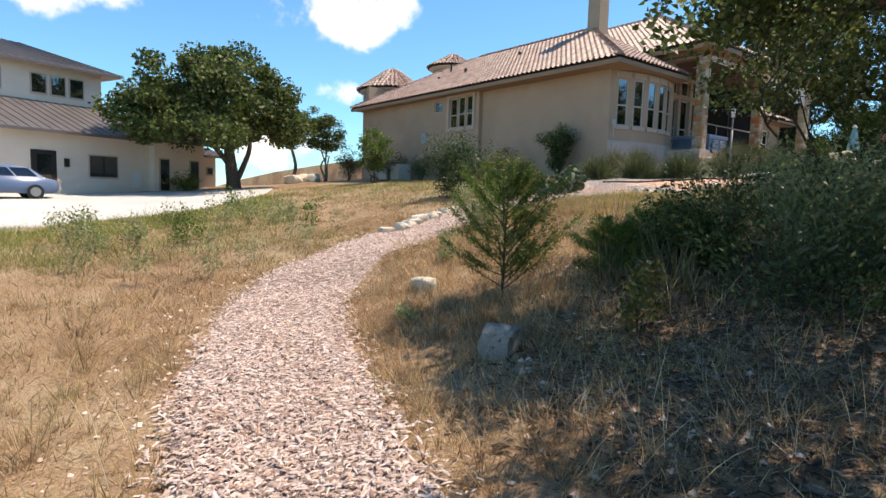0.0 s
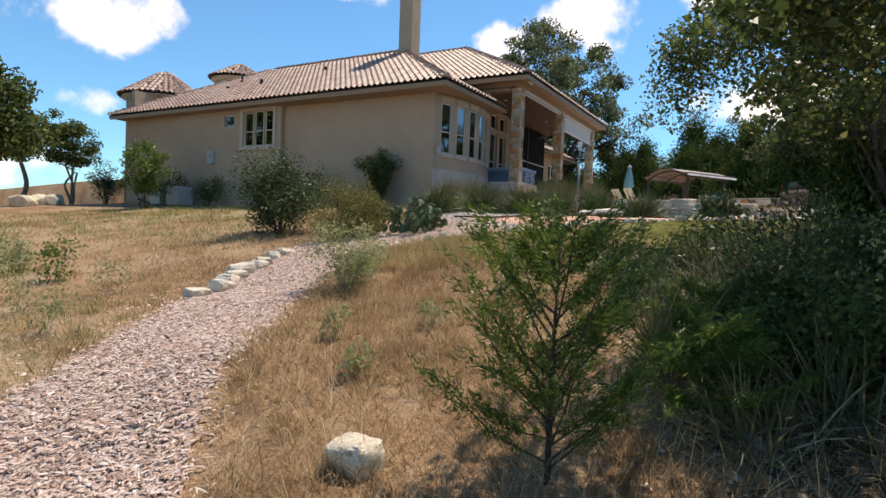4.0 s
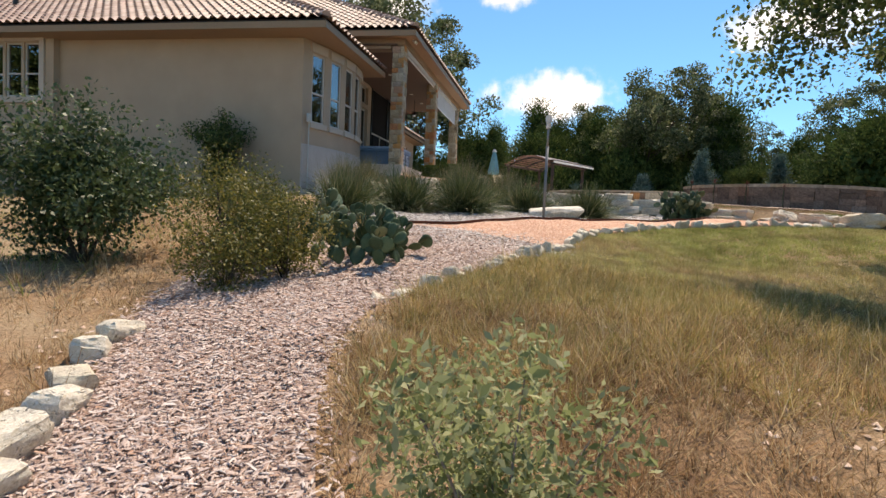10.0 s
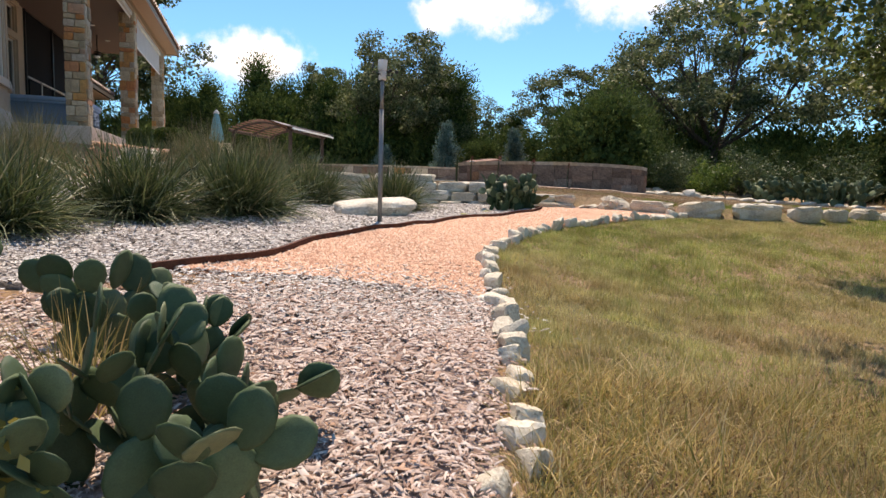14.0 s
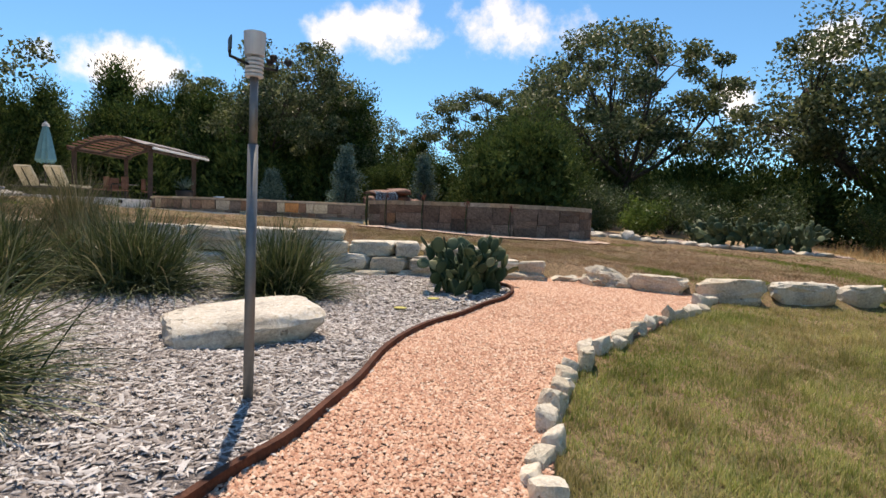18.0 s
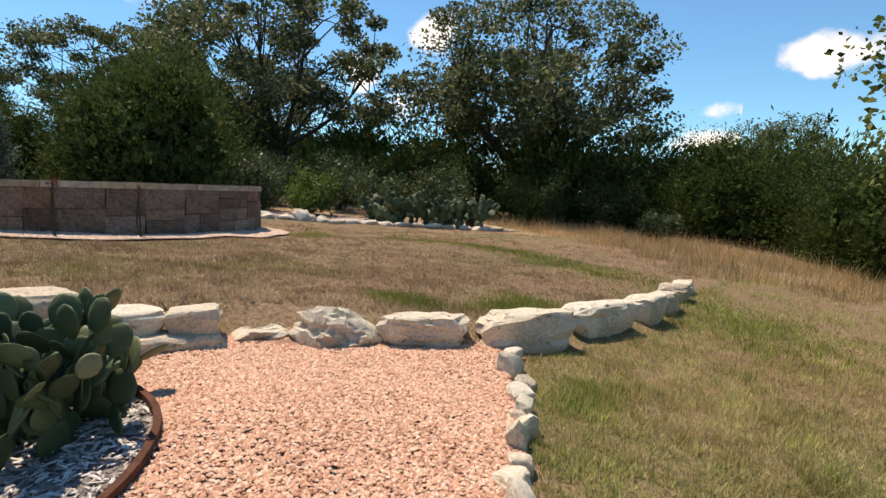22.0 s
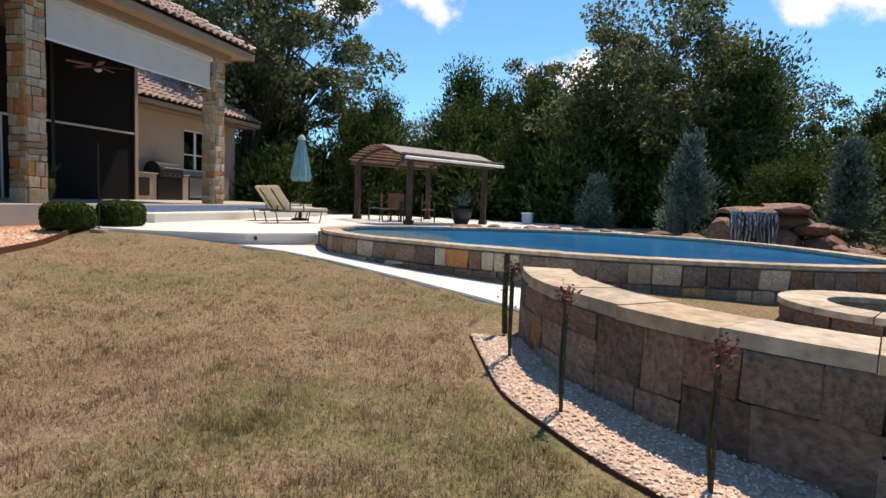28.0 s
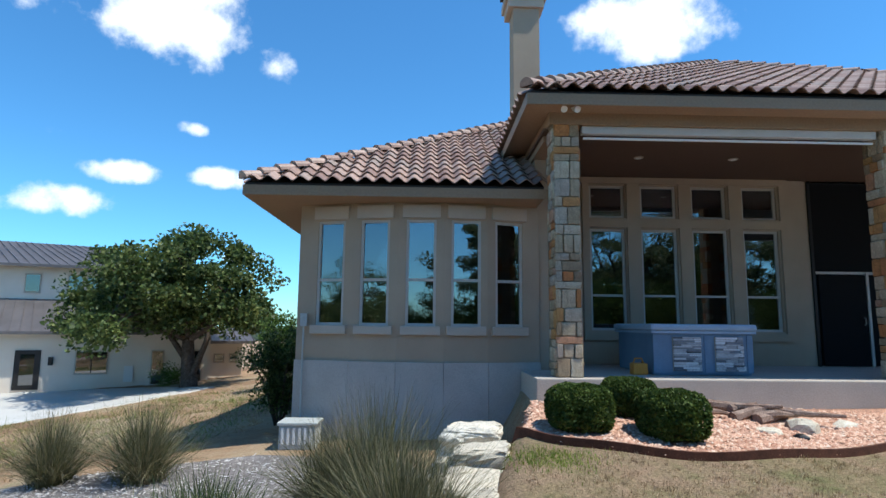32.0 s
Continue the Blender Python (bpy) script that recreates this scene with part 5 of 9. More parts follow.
# fascia boards and soffits
for name, bm, lab in (
        ("fascia_bay", boxed(XW - 0.025, 26.4, YS - 0.03, YS - 0.004, RZ - 0.23, RZ - 0.045), "painted fascia board under the bay eave"),
        ("fascia_west", boxed(XW - 0.03, XW - 0.004, YS, 36.9, RZ - 0.23, RZ - 0.045), "painted fascia board under the west eave"),
        ("fascia_patio", boxed(XA - 0.025, XB + 0.025, YF - 0.03, YF - 0.004, RZ2 - 0.24, RZ2 - 0.045), "painted fascia board under the patio eave"),
        ("fascia_patio_west", boxed(XA - 0.03, XA - 0.004, YF, 20, RZ2 - 0.24, RZ2 - 0.045), "painted fascia board under the patio eave"),
        ("fascia_patio_east", boxed(XB + 0.004, XB + 0.03, YF, 20, RZ2 - 0.24, RZ2 - 0.045), "painted fascia board under the patio eave"),
        ("fascia_kitchen", boxed(39.25, 46.6, 17.42, 17.446, RZ3 - 0.22, RZ3 - 0.045), "painted fascia board under the kitchen eave")):
    tagged(part(name, bm, M["fascia"]), lab, "fascia", kind="structure")
for name, bm in (("soffit_bay", boxed(XW, 26.3, YS, 15.7, RZ - 0.23, RZ - 0.19)), ("soffit_west", boxed(XW, 21.6, 15.7, 36.4, RZ - 0.23, RZ - 0.19)),
                 ("soffit_patio", boxed(XA, XB, YF, 14.3, RZ2 - 0.2, RZ2 - 0.16)), ("soffit_patio_west", boxed(XA, 26.5, 14.3, 20, RZ2 - 0.2, RZ2 - 0.16)),
                 ("soffit_patio_east", boxed(39.0, XB, 14.3, 20, RZ2 - 0.2, RZ2 - 0.16)), ("soffit_kitchen", boxed(39.3, 46.5, 17.54, 18.4, RZ3 - 0.27, RZ3 - 0.23))):
    tagged(part(name, bm, M["soffit"]), "brown painted soffit under the eave", "soffit", kind="structure")

# chimney
chim = thing("chimney", (26.95, 20.6, 10.4), "tall square tan stucco chimney with a moulded dark cap", "chimney")
part("shaft", boxed(26.58, 27.36, 20.2, 21.0, 8.9, 14.3), M["stucco"], chim)
part("collar", boxed(26.42, 27.5, 20.12, 21.08, 14.3, 14.55, 0.02), M["trim"], chim)
part("crown", boxed(26.34, 27.58, 20.04, 21.16, 14.55, 14.8, 0.03), M["trim"], chim)
for dx in (26.4, 27.46):
    part("post", boxed(dx, dx + 0.06, 20.1, 21.1, 14.8, 15.05), M["dark_metal"], chim)
part("cap", boxed(26.3, 27.62, 20.0, 21.2, 15.05, 15.13, 0.02), M["dark_metal"], chim, "dark metal chimney cap")

# round turrets on the far side
for x, y, rad, z0, z1, top, lab in ((24.6, 37.6, 2.2, 1.6, 9.1, 11.0, "round stucco turret with a conical clay-tile roof"), (31.8, 39.2, 1.75, 8.0, 12.2, 13.5, "small round stucco turret behind the ridge")):
    tw = thing("turret", (x, y, z0), lab, "turret", "turrets")
    part("wall", lathe([(rad, 0), (rad, z1 - z0)], 20, (x, y, z0)), M["stucco"], tw, smooth=True)
    part("cornice", lathe([(rad + 0.02, 0), (rad + 0.3, 0.16), (rad + 0.3, 0.24), (rad + 0.02, 0.26)], 20, (x, y, z1 - 0.25)), M["trim"], tw)
    n = 16
    roof = part("roof", lathe([(rad + 0.45, 0.0), (rad + 0.45, 0.06), (0.02, top - z1)], n, (x, y, z1)), M["underlay"], tw)
    base = np.array([tuple(v.co) for v in TILE.vertices])
    fs = np.array([tuple(f.vertices) for f in TILE.polygons])
    vs, ff, count = [], [], 0
    for k in range(n):
        a0, a1 = 2 * math.pi * k / n, 2 * math.pi * (k + 1) / n
        q = [(x + (rad + 0.45) * math.cos(a), y + (rad + 0.45) * math.sin(a), z1 + 0.06) for a in (a0, a1)]
        for m in tile_places([*q, (x, y, top)]):
            vs.append(base @ np.array(m.to_3x3()).T + np.array(m.translation))
            ff.append(fs + count)
            count += len(base)
    ob = arrays("tile_field", np.concatenate(vs), np.concatenate(ff), M["tile_field"], None, smooth=True)
    ob.parent = roof
    ob.matrix_parent_inverse = ROOTS[tw.name].inverted()
    tagged(ob, kind="stuff")

# ---- pool, fire pit, walls and stones ----
CX, CY, CR = 29.4, -0.25, 3.55
WALL_BLOCKS = block_meshes(M["wall_stone"], 5, 0.035)
BASE_BLOCKS = block_meshes(M["base_stone"], 3, 0.03)
CAP_BLOCKS = block_meshes(M["cap_stone"], 4, 0.05)


def arc_wall(name, cx, cy, r0, r1, a0, a1, z0, z1, mat, n=48):
    """A curved wall between two radii."""
    bm = bmesh.new()
    cols = []
    for k in range(n + 1):
        a = a0 + (a1 - a0) * k / n
        cols.append([bm.verts.new((cx + r * math.cos(a), cy + r * math.sin(a), z)) for r, z in ((r0, z0), (r1, z0), (r1, z1), (r0, z1))])
    for p, q in zip(cols, cols[1:]):
        for k in range(4):
            bm.faces.new((p[k], p[(k + 1) % 4], q[(k + 1) % 4], q[k]))
    bm.faces.new(cols[0])
    bm.faces.new(list(reversed(cols[-1])))
    bmesh.ops.recalc_face_normals(bm, faces=bm.faces)
    return bm


bench = thing("bench_wall", (CX, CY, 2.9), "curved seat wall of brown and grey limestone blocks round the fire pit", "wall")
A0, A1 = radians(97), radians(318)
part("core", arc_wall("core", CX, CY, CR - 0.42, CR - 0.06, A0, A1, 2.4, 3.6, None), M["dark_mortar"], bench)
r = random.Random(11)
def ashlar(rad, z0, z1, first):
    """Squared rubble of mixed sizes on a curved face: a broad base course, then patches of two to four courses."""
    def lay(a, b, lo, hi, kinds=None):
        c = (a + b) / 2
        m = Matrix.Translation((CX + rad * math.cos(c), CY + rad * math.sin(c), (lo + hi) / 2)) @ Matrix.Rotation(c + math.pi / 2, 4, "Z")
        placed(r.choice(kinds or WALL_BLOCKS), m @ Matrix.Diagonal(((b - a) * rad - 0.01, 0.1 + r.uniform(-0.014, 0.016), hi - lo - 0.01, 1)), bench, "stone")
    a = A0
    while first and a < A1 - 0.04:
        b = min(a + r.uniform(.35, .8) / rad, A1)
        lay(a, b, z0, z0 + first, BASE_BLOCKS)
        a = b
    a = A0
    while a < A1 - 0.04:
        b = min(a + r.uniform(.45, 1.1) / rad, A1)
        if A1 - b < .06:
            b = A1
        rows = r.choice((2, 3, 3, 4))
        cuts = sorted(r.uniform(.7, 1.3) for _ in range(rows))
        r.shuffle(cuts)
        lo = z0 + first
        for k in cuts:
            hi = lo + k / sum(cuts) * (z1 - z0 - first)
            n = max(1, round((b - a) * rad / r.uniform(.3, .6)))
            at = [a] + sorted(a + (b - a) * (j + r.uniform(-.2, .2)) / n for j in range(1, n)) + [b]
            for p, q in zip(at, at[1:]):
                lay(p, q, lo, hi)
            lo = hi
        a = b


ashlar(CR - 0.03, 2.55, 3.6, .3)
ashlar(CR - 0.44, 2.9, 3.6, 0)
for a in np.arange(A0 - 0.02, A1, 0.21):
    cap = arc_wall("cap", CX, CY, CR - 0.5 + r.uniform(-0.012, 0.012), CR + 0.03 + r.uniform(-0.02, 0.02), a, min(a + 0.2075, A1 + .02), 3.6, 3.7 + r.uniform(-0.006, 0.006), None, 3)
    part("capstone", cap, M["cap_stone"], bench)
pit = thing("fire_pit", (30.3, -0.7, 2.98), "low round fire pit of limestone blocks with a flat cap", "fire pit")
part("core", arc_wall("ring", 30.3, -0.7, 0.66, 0.98, 0, 2 * math.pi, 2.8, 3.32, None, 32), M["mortar"], pit)
for row in range(2):
    for k in range(14):
        c = 2 * math.pi * (k + 0.5 * row) / 14
        placed(r.choice(WALL_BLOCKS), Matrix.Translation((30.3 + 1.0 * math.cos(c), -0.7 + 1.0 * math.sin(c), 3.06 + 0.2 * row)) @ Matrix.Rotation(c + math.pi / 2, 4, "Z") @ Matrix.Diagonal((0.435, 0.1, 0.19, 1)), pit, "stone")
for k in range(12):
    part("capstone", arc_wall("cap", 30.3, -0.7, 0.6, 1.1, k * math.pi / 6, (k + 0.97) * math.pi / 6, 3.32, 3.39, None, 3), M["cap_stone"], pit)
part("ash", lathe([(0.66, 0), (0.66, 0.1)], 20, (30.3, -0.7, 2.95)), M["black"], pit)

# deck, walk and pit floor
DECK = [(33.2, 13.68), (32.55, 12.3), (32.6, 11.2), (33.25, 9.4), (34.5, 8.45), (35.8, 8.45), (37.1, 7.5), (38.7, 5.4), (39.5, 3.3), (39.6, 1.0), (42, .5), (47.5, 3), (49, 9), (47.5, 13), (44.6, 13.66), (40, 13.68)]
tagged(part("deck_pool", slab(DECK, 3.0, 3.52, 0.03), M["concrete"]), "pale broom-finished concrete pool deck", "deck", kind="structure")
tagged(part("step_patio", slab([(34.8, 12.95), (44.4, 12.95), (44.4, 13.67), (34.3, 13.67)], 3.4, 3.74, 0.02), M["concrete"]), "broad concrete step below the patio", "step", kind="structure")
tagged(part("riser_tile", boxed(35.2, 44.4, 13.655, 13.679, 3.745, 3.9), M["blue_tile"]), "band of small blue mosaic tiles on the step", "trim", kind="structure")
tagged(part("walkway", slab(WALK, lambda x, y: walk_z(x, y) - 0.3, walk_z, 0.015), M["concrete"]), "pale concrete walk sloping down beside the pool wall", "walkway", kind="structure")
tagged(part("floor_pit", slab([(CX + 3.3 * math.cos(a), CY + 3.3 * math.sin(a)) for a in np.linspace(radians(20), radians(340), 30)], 2.7, 3.0), M["concrete"]), "concrete floor round the fire pit", "floor", kind="structure")
for x, y, turn in ((33.35, 9.25, 0.9), (36.4, 12.94, 0), (39.2, 12.94, 0)):
    lamp = thing("step_light", (x, y, 3.42), "small black square step light in the concrete edge", "step light", "step lights", turn=turn)
    part("plate", boxed(-0.06, 0.06, -0.02, 0.015, -0.03, 0.05, 0.006), M["black"], lamp, here=True)
    part("lens", boxed(-0.035, 0.035, -0.026, -0.018, -0.012, 0.03), M["frame"], lamp, here=True)

# the pool
pool = thing("pool", (35.5, 3, 3.0), "swimming pool of clear blue water with a stone coping", "pool", kind="structure")
IN = shrunk(POOL_RIM, 0.34)
part("basin", slab(IN, 2.3, 2.35), M["blue_tile"], pool)
part("water", slab(IN, 3.5, 3.565), M["water"], pool, "rippled deep blue water")
part("ledge_water", slab(curve([(34.4, 7.9), (33.6, 7.1), (33.0, 5.9), (33.7, 5.3), (35.0, 5.6), (36.0, 6.6), (35.7, 7.8), (34.4, 7.9)], 5)[:-1], 3.5, 3.57), M["shallow_water"], pool, "pale shallow tanning ledge")
ring = POOL_RIM + POOL_RIM[:1]
bm = bmesh.new()
outer, inn = [], []
for o, i in zip(POOL_RIM, IN):
    outer.append([bm.verts.new((*o, 2.6)), bm.verts.new((*o, 3.6))])
    inn.append([bm.verts.new((*i, 2.3)), bm.verts.new((*i, 3.6))])
n = len(outer)
for k in range(n):
    j = (k + 1) % n
    bm.faces.new((outer[k][0], outer[j][0], outer[j][1], outer[k][1]))
    bm.faces.new((inn[j][0], inn[k][0], inn[k][1], inn[j][1]))
    bm.faces.new((outer[k][1], outer[j][1], inn[j][1], inn[k][1]))
part("shell", bm, M["mortar"], pool)
line = along(ring, 0.01)
west = [p for p in line if p[0] < 34.6]
r = random.Random(5)
for row, (z, h) in enumerate(((3.0, 0.28), (3.29, 0.29))):
    k = r.randrange(10)
    while k < len(west):
        w = r.choice((0.22, 0.32, 0.42))
        x, y, a = west[min(k + int(w * 50), len(west) - 1)]
        nx_, ny_ = math.sin(a), -math.cos(a)
        if (x - 35.5) * nx_ + (y - 3) * ny_ < 0:
            nx_, ny_ = -nx_, -ny_
        placed(r.choice(COLUMN_BLOCKS if r.random() < 0.3 else WALL_BLOCKS), Matrix.Translation((x + nx_ * 0.02, y + ny_ * 0.02, z + h / 2)) @ Matrix.Rotation(a, 4, "Z") @ Matrix.Diagonal((w - 0.015, 0.09 + r.uniform(0, 0.02), h - 0.015, 1)), pool, "stone")
        k += int(w * 100)
for k in range(0, n):
    o0, o1, i0, i1 = POOL_RIM[k], POOL_RIM[(k + 1) % n], IN[k], IN[(k + 1) % n]
    s = lambda o, i, e: (o[0] + (o[0] - i[0]) / 0.34 * e, o[1] + (o[1] - i[1]) / 0.34 * e)
    q = [s(o0, i0, 0.06), s(o1, i1, 0.06), s(o1, i1, -0.36), s(o0, i0, -0.36)]
    part("coping", slab(q, 3.6, 3.655 + r.uniform(-0.004, 0.004)), M["cap_stone"], pool)

# rockwork and the waterfall
falls = thing("waterfall", (39.6, -1.2, 3.3), "rock waterfall of stacked red-brown sandstone spilling into the pool", "waterfall")
r = random.Random(21)
for x, y, z, sx, sy, sz in ((39.6, -2.3, 3.3, 1.0, 1.3, 0.7), (39.9, -2.5, 3.95, 1.1, 1.2, 0.45), (39.4, -.9, 3.3, .8, .9, .9), (40.2, -1.5, 3.3, 1.2, 1.5, 1.0), (39.8, -1.5, 4.3, 1.5, 1.9, .22),
                            (39.7, -2.4, 4.35, 1.1, .9, .3), (39.2, -3.2, 3.3, 1.0, 1.0, .6), (38.4, -3.4, 3.3, .9, .7, .4), (37.6, -3.4, 3.3, .8, .6, .35), (36.7, -3.3, 3.3, .7, .6, .3), (39.4, -2.9, 3.8, .9, .7, .35), (39.3, -3.9, 3.3, .8, .7, .45), (39.0, -4.5, 3.3, .8, .6, .35), (39.6, -3.4, 3.85, .8, .8, .3), (39.6, -.1, 3.3, .9, .8, .45), (40.0, .7, 3.4, .9, .8, .35)):
    bm = rock(r.randrange(999), sx, sy, sz, 0.2, 2, 0.8)
    bm.transform(Matrix.Translation((x, y, z)) @ Matrix.Rotation(r.uniform(0, 3), 4, "Z"))
    part("rock", bm, M["wet_rock"], falls)
bm = bmesh.new()
for k in range(13):
    yy = -1.95 + 0.085 * k
    tube(bm, [(39.25, yy, 4.42), (39.02, yy, 4.36), (38.92, yy + r.uniform(-.03, .03), 4.0), (38.87, yy + r.uniform(-.04, .04), 3.56)], [0.035, 0.04, 0.03, 0.02], 5)
tagged(part("falling_water", bm, M["falling_water"], falls, "thin white sheet of falling water"), kind="stuff")
for k in range(15):
    x, y = 39.9 + r.uniform(-.3, .5), 1.4 + k * 0.36
    x += 0.2 * math.sin(k)
    bm = rock(r.randrange(999), r.uniform(.35, .7), r.uniform(.3, .6), r.uniform(.12, .28), 0.2, 2, 0.7)
    bm.transform(Matrix.Translation((x, y, 3.5)) @ Matrix.Rotation(r.uniform(0, 3), 4, "Z"))
    tagged(part("border_rock", bm, M["wet_rock"]), "flat red-brown sandstone rock edging the pool", "rock", "pool edge rocks")


def stone_thing(name, x, y, sx, sy, sz, turn, label, group, mat="limestone", seed=0, flat=0.7, rough=0.2, sink=0.06, z=None, sub=3, chipped=True, deep=(.6, .9), planes=10, slope=(-.6, 1.0)):
    bm = rock(seed, sx, sy, sz, rough, sub, flat, chipped, planes, deep, slope)
    ob = part(name, bm, M[mat], smooth=True)
    ob.data.set_sharp_from_angle(angle=radians(24))
    ob.matrix_basis = Matrix.Translation((x, y, (gz(x, y) if z is None else z) - sink)) @ Matrix.Rotation(turn, 4, "Z")
    return tagged(ob, label, "rock", group)


def ledge_thing(name, x, y, z, sx, sy, sz, turn, label, group="", mat="limestone", seed=0, lean=0.0, nod=0.0, **shape):
    ob = part(name, ledge_rock(seed, sx, sy, sz, **shape), M[mat], smooth=True)
    ob.data.set_sharp_from_angle(angle=radians(28))
    ob.matrix_basis = Matrix.Translation((x, y, z)) @ Matrix.Rotation(turn, 4, "Z") @ Matrix.Rotation(lean, 4, "Y") @ Matrix.Rotation(nod, 4, "X")
    return tagged(ob, label, "rock", group)


# border of small rocks between mulch, gravel and lawn
r = random.Random(3)
BORDER = curve([(10.7, 9.75), (11.3, 9.4), (12.2, 8.92), (13.4, 8.42), (14.6, 8.0), (15.9, 7.55), (16.9, 6.75), (17.75, 5.85), (18.2, 4.9), (18.55, 3.9), (18.95, 2.9), (19.25, 2.1)], 5)
for i, (x, y, a) in enumerate(along(BORDER, 0.2)):
    w, d, h = r.uniform(.14, .3), r.uniform(.13, .2), r.uniform(.08, .17)
    x, y = x + r.uniform(-.06, .06), y + r.uniform(-.06, .06)
    ledge_thing("border_rock", x, y, gz(x, y) - (.05 if i > 12 else .1), w, d, h + .05, a + r.uniform(-.7, .7), "rough white and grey limestone rock edging the lawn", "path border rocks", "limestone" if r.random() < .55 else "pitted_stone", 100 + i, r.uniform(-.25, .25), r.uniform(-.25, .25), cuts=2, lump=.15, worn=.75, soft=1, tilt=(r.uniform(-.35, .35), r.uniform(-.35, .35)))
for i, (x, y, a) in enumerate(along(curve([(6.6, 10.05), (7.6, 10.65), (8.6, 11.15), (9.6, 11.6)], 4), 0.42)):
    s = r.uniform(0.2, 0.34)
    x, y = x + r.uniform(-.1, .1), y + r.uniform(-.1, .1)
    ledge_thing("path_rock", x, y, gz(x, y) - .06, s * 1.25, s, s * .6 + .05, a + r.uniform(-.6, .6), "pale rough rock at the edge of the mulch path", "path rocks", "pitted_stone", i + 300, r.uniform(-.2, .2), cuts=3, lump=.13, worn=.7, soft=1)
# ledge of big boulders: x, y, length, depth, height, heading, tilt
for i, (x, y, sx, sy, sz, turn, lean) in enumerate(((21.26, 2.88, .5, .36, .22, .62, .05), (20.68, 2.66, .68, .52, .36, .6, -.04), (20.08, 2.16, .8, .46, .32, .62, .05), (19.36, 1.62, .86, .5, .34, .72, -.03), (18.88, .72, .86, .44, .32, 1.1, .04),
                                                    (18.55, -.12, .54, .38, .3, 1.25, -.05), (18.42, -.76, .44, .34, .26, 1.35, .04), (18.34, -1.45, .48, .34, .28, 1.45, -.04), (18.28, -2.1, .42, .32, .22, 1.5, .03))):
    if i < 2:
        ob = stone_thing("ledge_boulder", x, y, sx, sy, sz, turn, "deeply pitted cream limestone boulder on the terrace edge", "terrace edge boulders", "pitted_stone", seed=i + 20, flat=0.72, rough=0.46, sink=0.05, z=2.3, sub=4, deep=(.75, 1.0), planes=14)
        ob.matrix_basis = ob.matrix_basis @ Matrix.Rotation(lean, 4, "Y")
    else:
        ledge_thing("ledge_boulder", x, y, 2.22, sx * 1.06, sy * 1.1, sz * .88 + .08, turn, "flat-topped cream limestone boulder on the terrace edge", "terrace edge boulders", seed=i + 20, lean=lean, cuts=4, lump=.12, worn=.62, tilt=((-.22, .12, .2, -.15, .1)[i % 5], .12))
# stacked ledge wall behind the cactus, course by course
STACK = curve([(21.42, 3.15), (22.0, 4.0), (22.5, 5.2), (23.15, 6.3), (23.8, 7.7), (24.35, 9.2)], 6)
r = random.Random(9)
pts = along(STACK, 0.01)
for row, (z, h, start, end) in enumerate(((2.2, .26, 0, 720), (2.43, .22, 4, 715), (2.64, .22, 100, 700), (2.83, .2, 330, 690))):
    i = start
    while i < min(end, len(pts) - 30):
        w = r.choice((.42, .55, .68, .8, 1.0)) * r.uniform(.9, 1.1)
        x, y, a = pts[min(i + int(w * 50), len(pts) - 1)]
        off = 0.07 * row + r.uniform(-.1, .08)
        d = r.uniform(.42, .62)
        ledge_thing("ledge_stone", x + math.sin(a) * off, y - math.cos(a) * off, z + r.uniform(-.015, .015), w, d, h * r.uniform(1.0, 1.16), a + r.uniform(-.14, .14), ("flat cream limestone slab on top of the stacked ledge wall" if row >= 2 else "weathered grey limestone block in the stacked ledge wall"), "stacked ledge stones", seed=i + 31 * row + 400, lean=r.uniform(-.05, .05), nod=r.uniform(-.05, .05), cuts=4, lump=.07, worn=.36, soft=1, tilt=(r.uniform(-.15, .15), r.uniform(-.1, .1)))
        i += int(w * 100) - r.randint(0, 4)
# stones stepping down beside the patio bed: x, y, z, length, depth, height, heading
for i, (x, y, z, sx, sy, sz, turn) in enumerate(((24.75, 12.5, 2.7, .9, .95, .5, 1.6), (24.8, 12.45, 3.12, .8, .9, .3, 1.45), (24.72, 11.65, 2.65, .85, 1.0, .5, 1.7), (24.85, 11.55, 3.05, .62, .8, .28, 1.5), (24.8, 10.75, 2.7, .8, 1.0, .42, 1.4), (24.85, 10.0, 2.72, .66, .85, .34, 1.9),
                                                 (24.75, 9.3, 2.68, .72, .8, .32, 1.2), (24.6, 8.6, 2.64, .6, .7, .28, 1.7), (24.3, 11.9, 2.45, .7, .6, .42, 1.7), (24.35, 11.0, 2.42, .7, .6, .4, 1.5), (24.35, 10.2, 2.42, .65, .55, .36, 1.6))):
    ledge_thing("step_boulder", x, y, z, sx, sy, sz, turn, "layered grey-white weathered limestone boulder below the patio", "patio boulders", seed=i + 60, lean=r.uniform(-.08, .08), nod=r.uniform(-.08, .08), cuts=4, lump=.15, worn=.6, tilt=(r.uniform(-.2, .2), r.uniform(-.2, .2)))
ledge_thing("bed_boulder", 19.35, 8.12, gz(19.35, 8.12) - .04, 1.28, 1.0, .35, 1.62, "broad wedge-shaped cream boulder lying on grey mulch", mat="boulder_stone", seed=77, cuts=5, lump=.05, worn=.9, tilt=(-.3, -.22), soft=1, beds=.2)
stone_thing("bed_rock", 17.6, 9.6, .36, .26, .15, .4, "small grey rock lying on the mulch bed", "", seed=72, sub=2)
stone_thing("bed_rock", 20.95, 5.55, .26, .2, .15, .4, "small pale rock lying on the mulch bed", "", seed=73, sub=2)
stone_thing("bed_rock", 19.75, 5.75, .3, .22, .12, 1.4, "small pale rock against the steel edging", "", seed=74, sub=2)
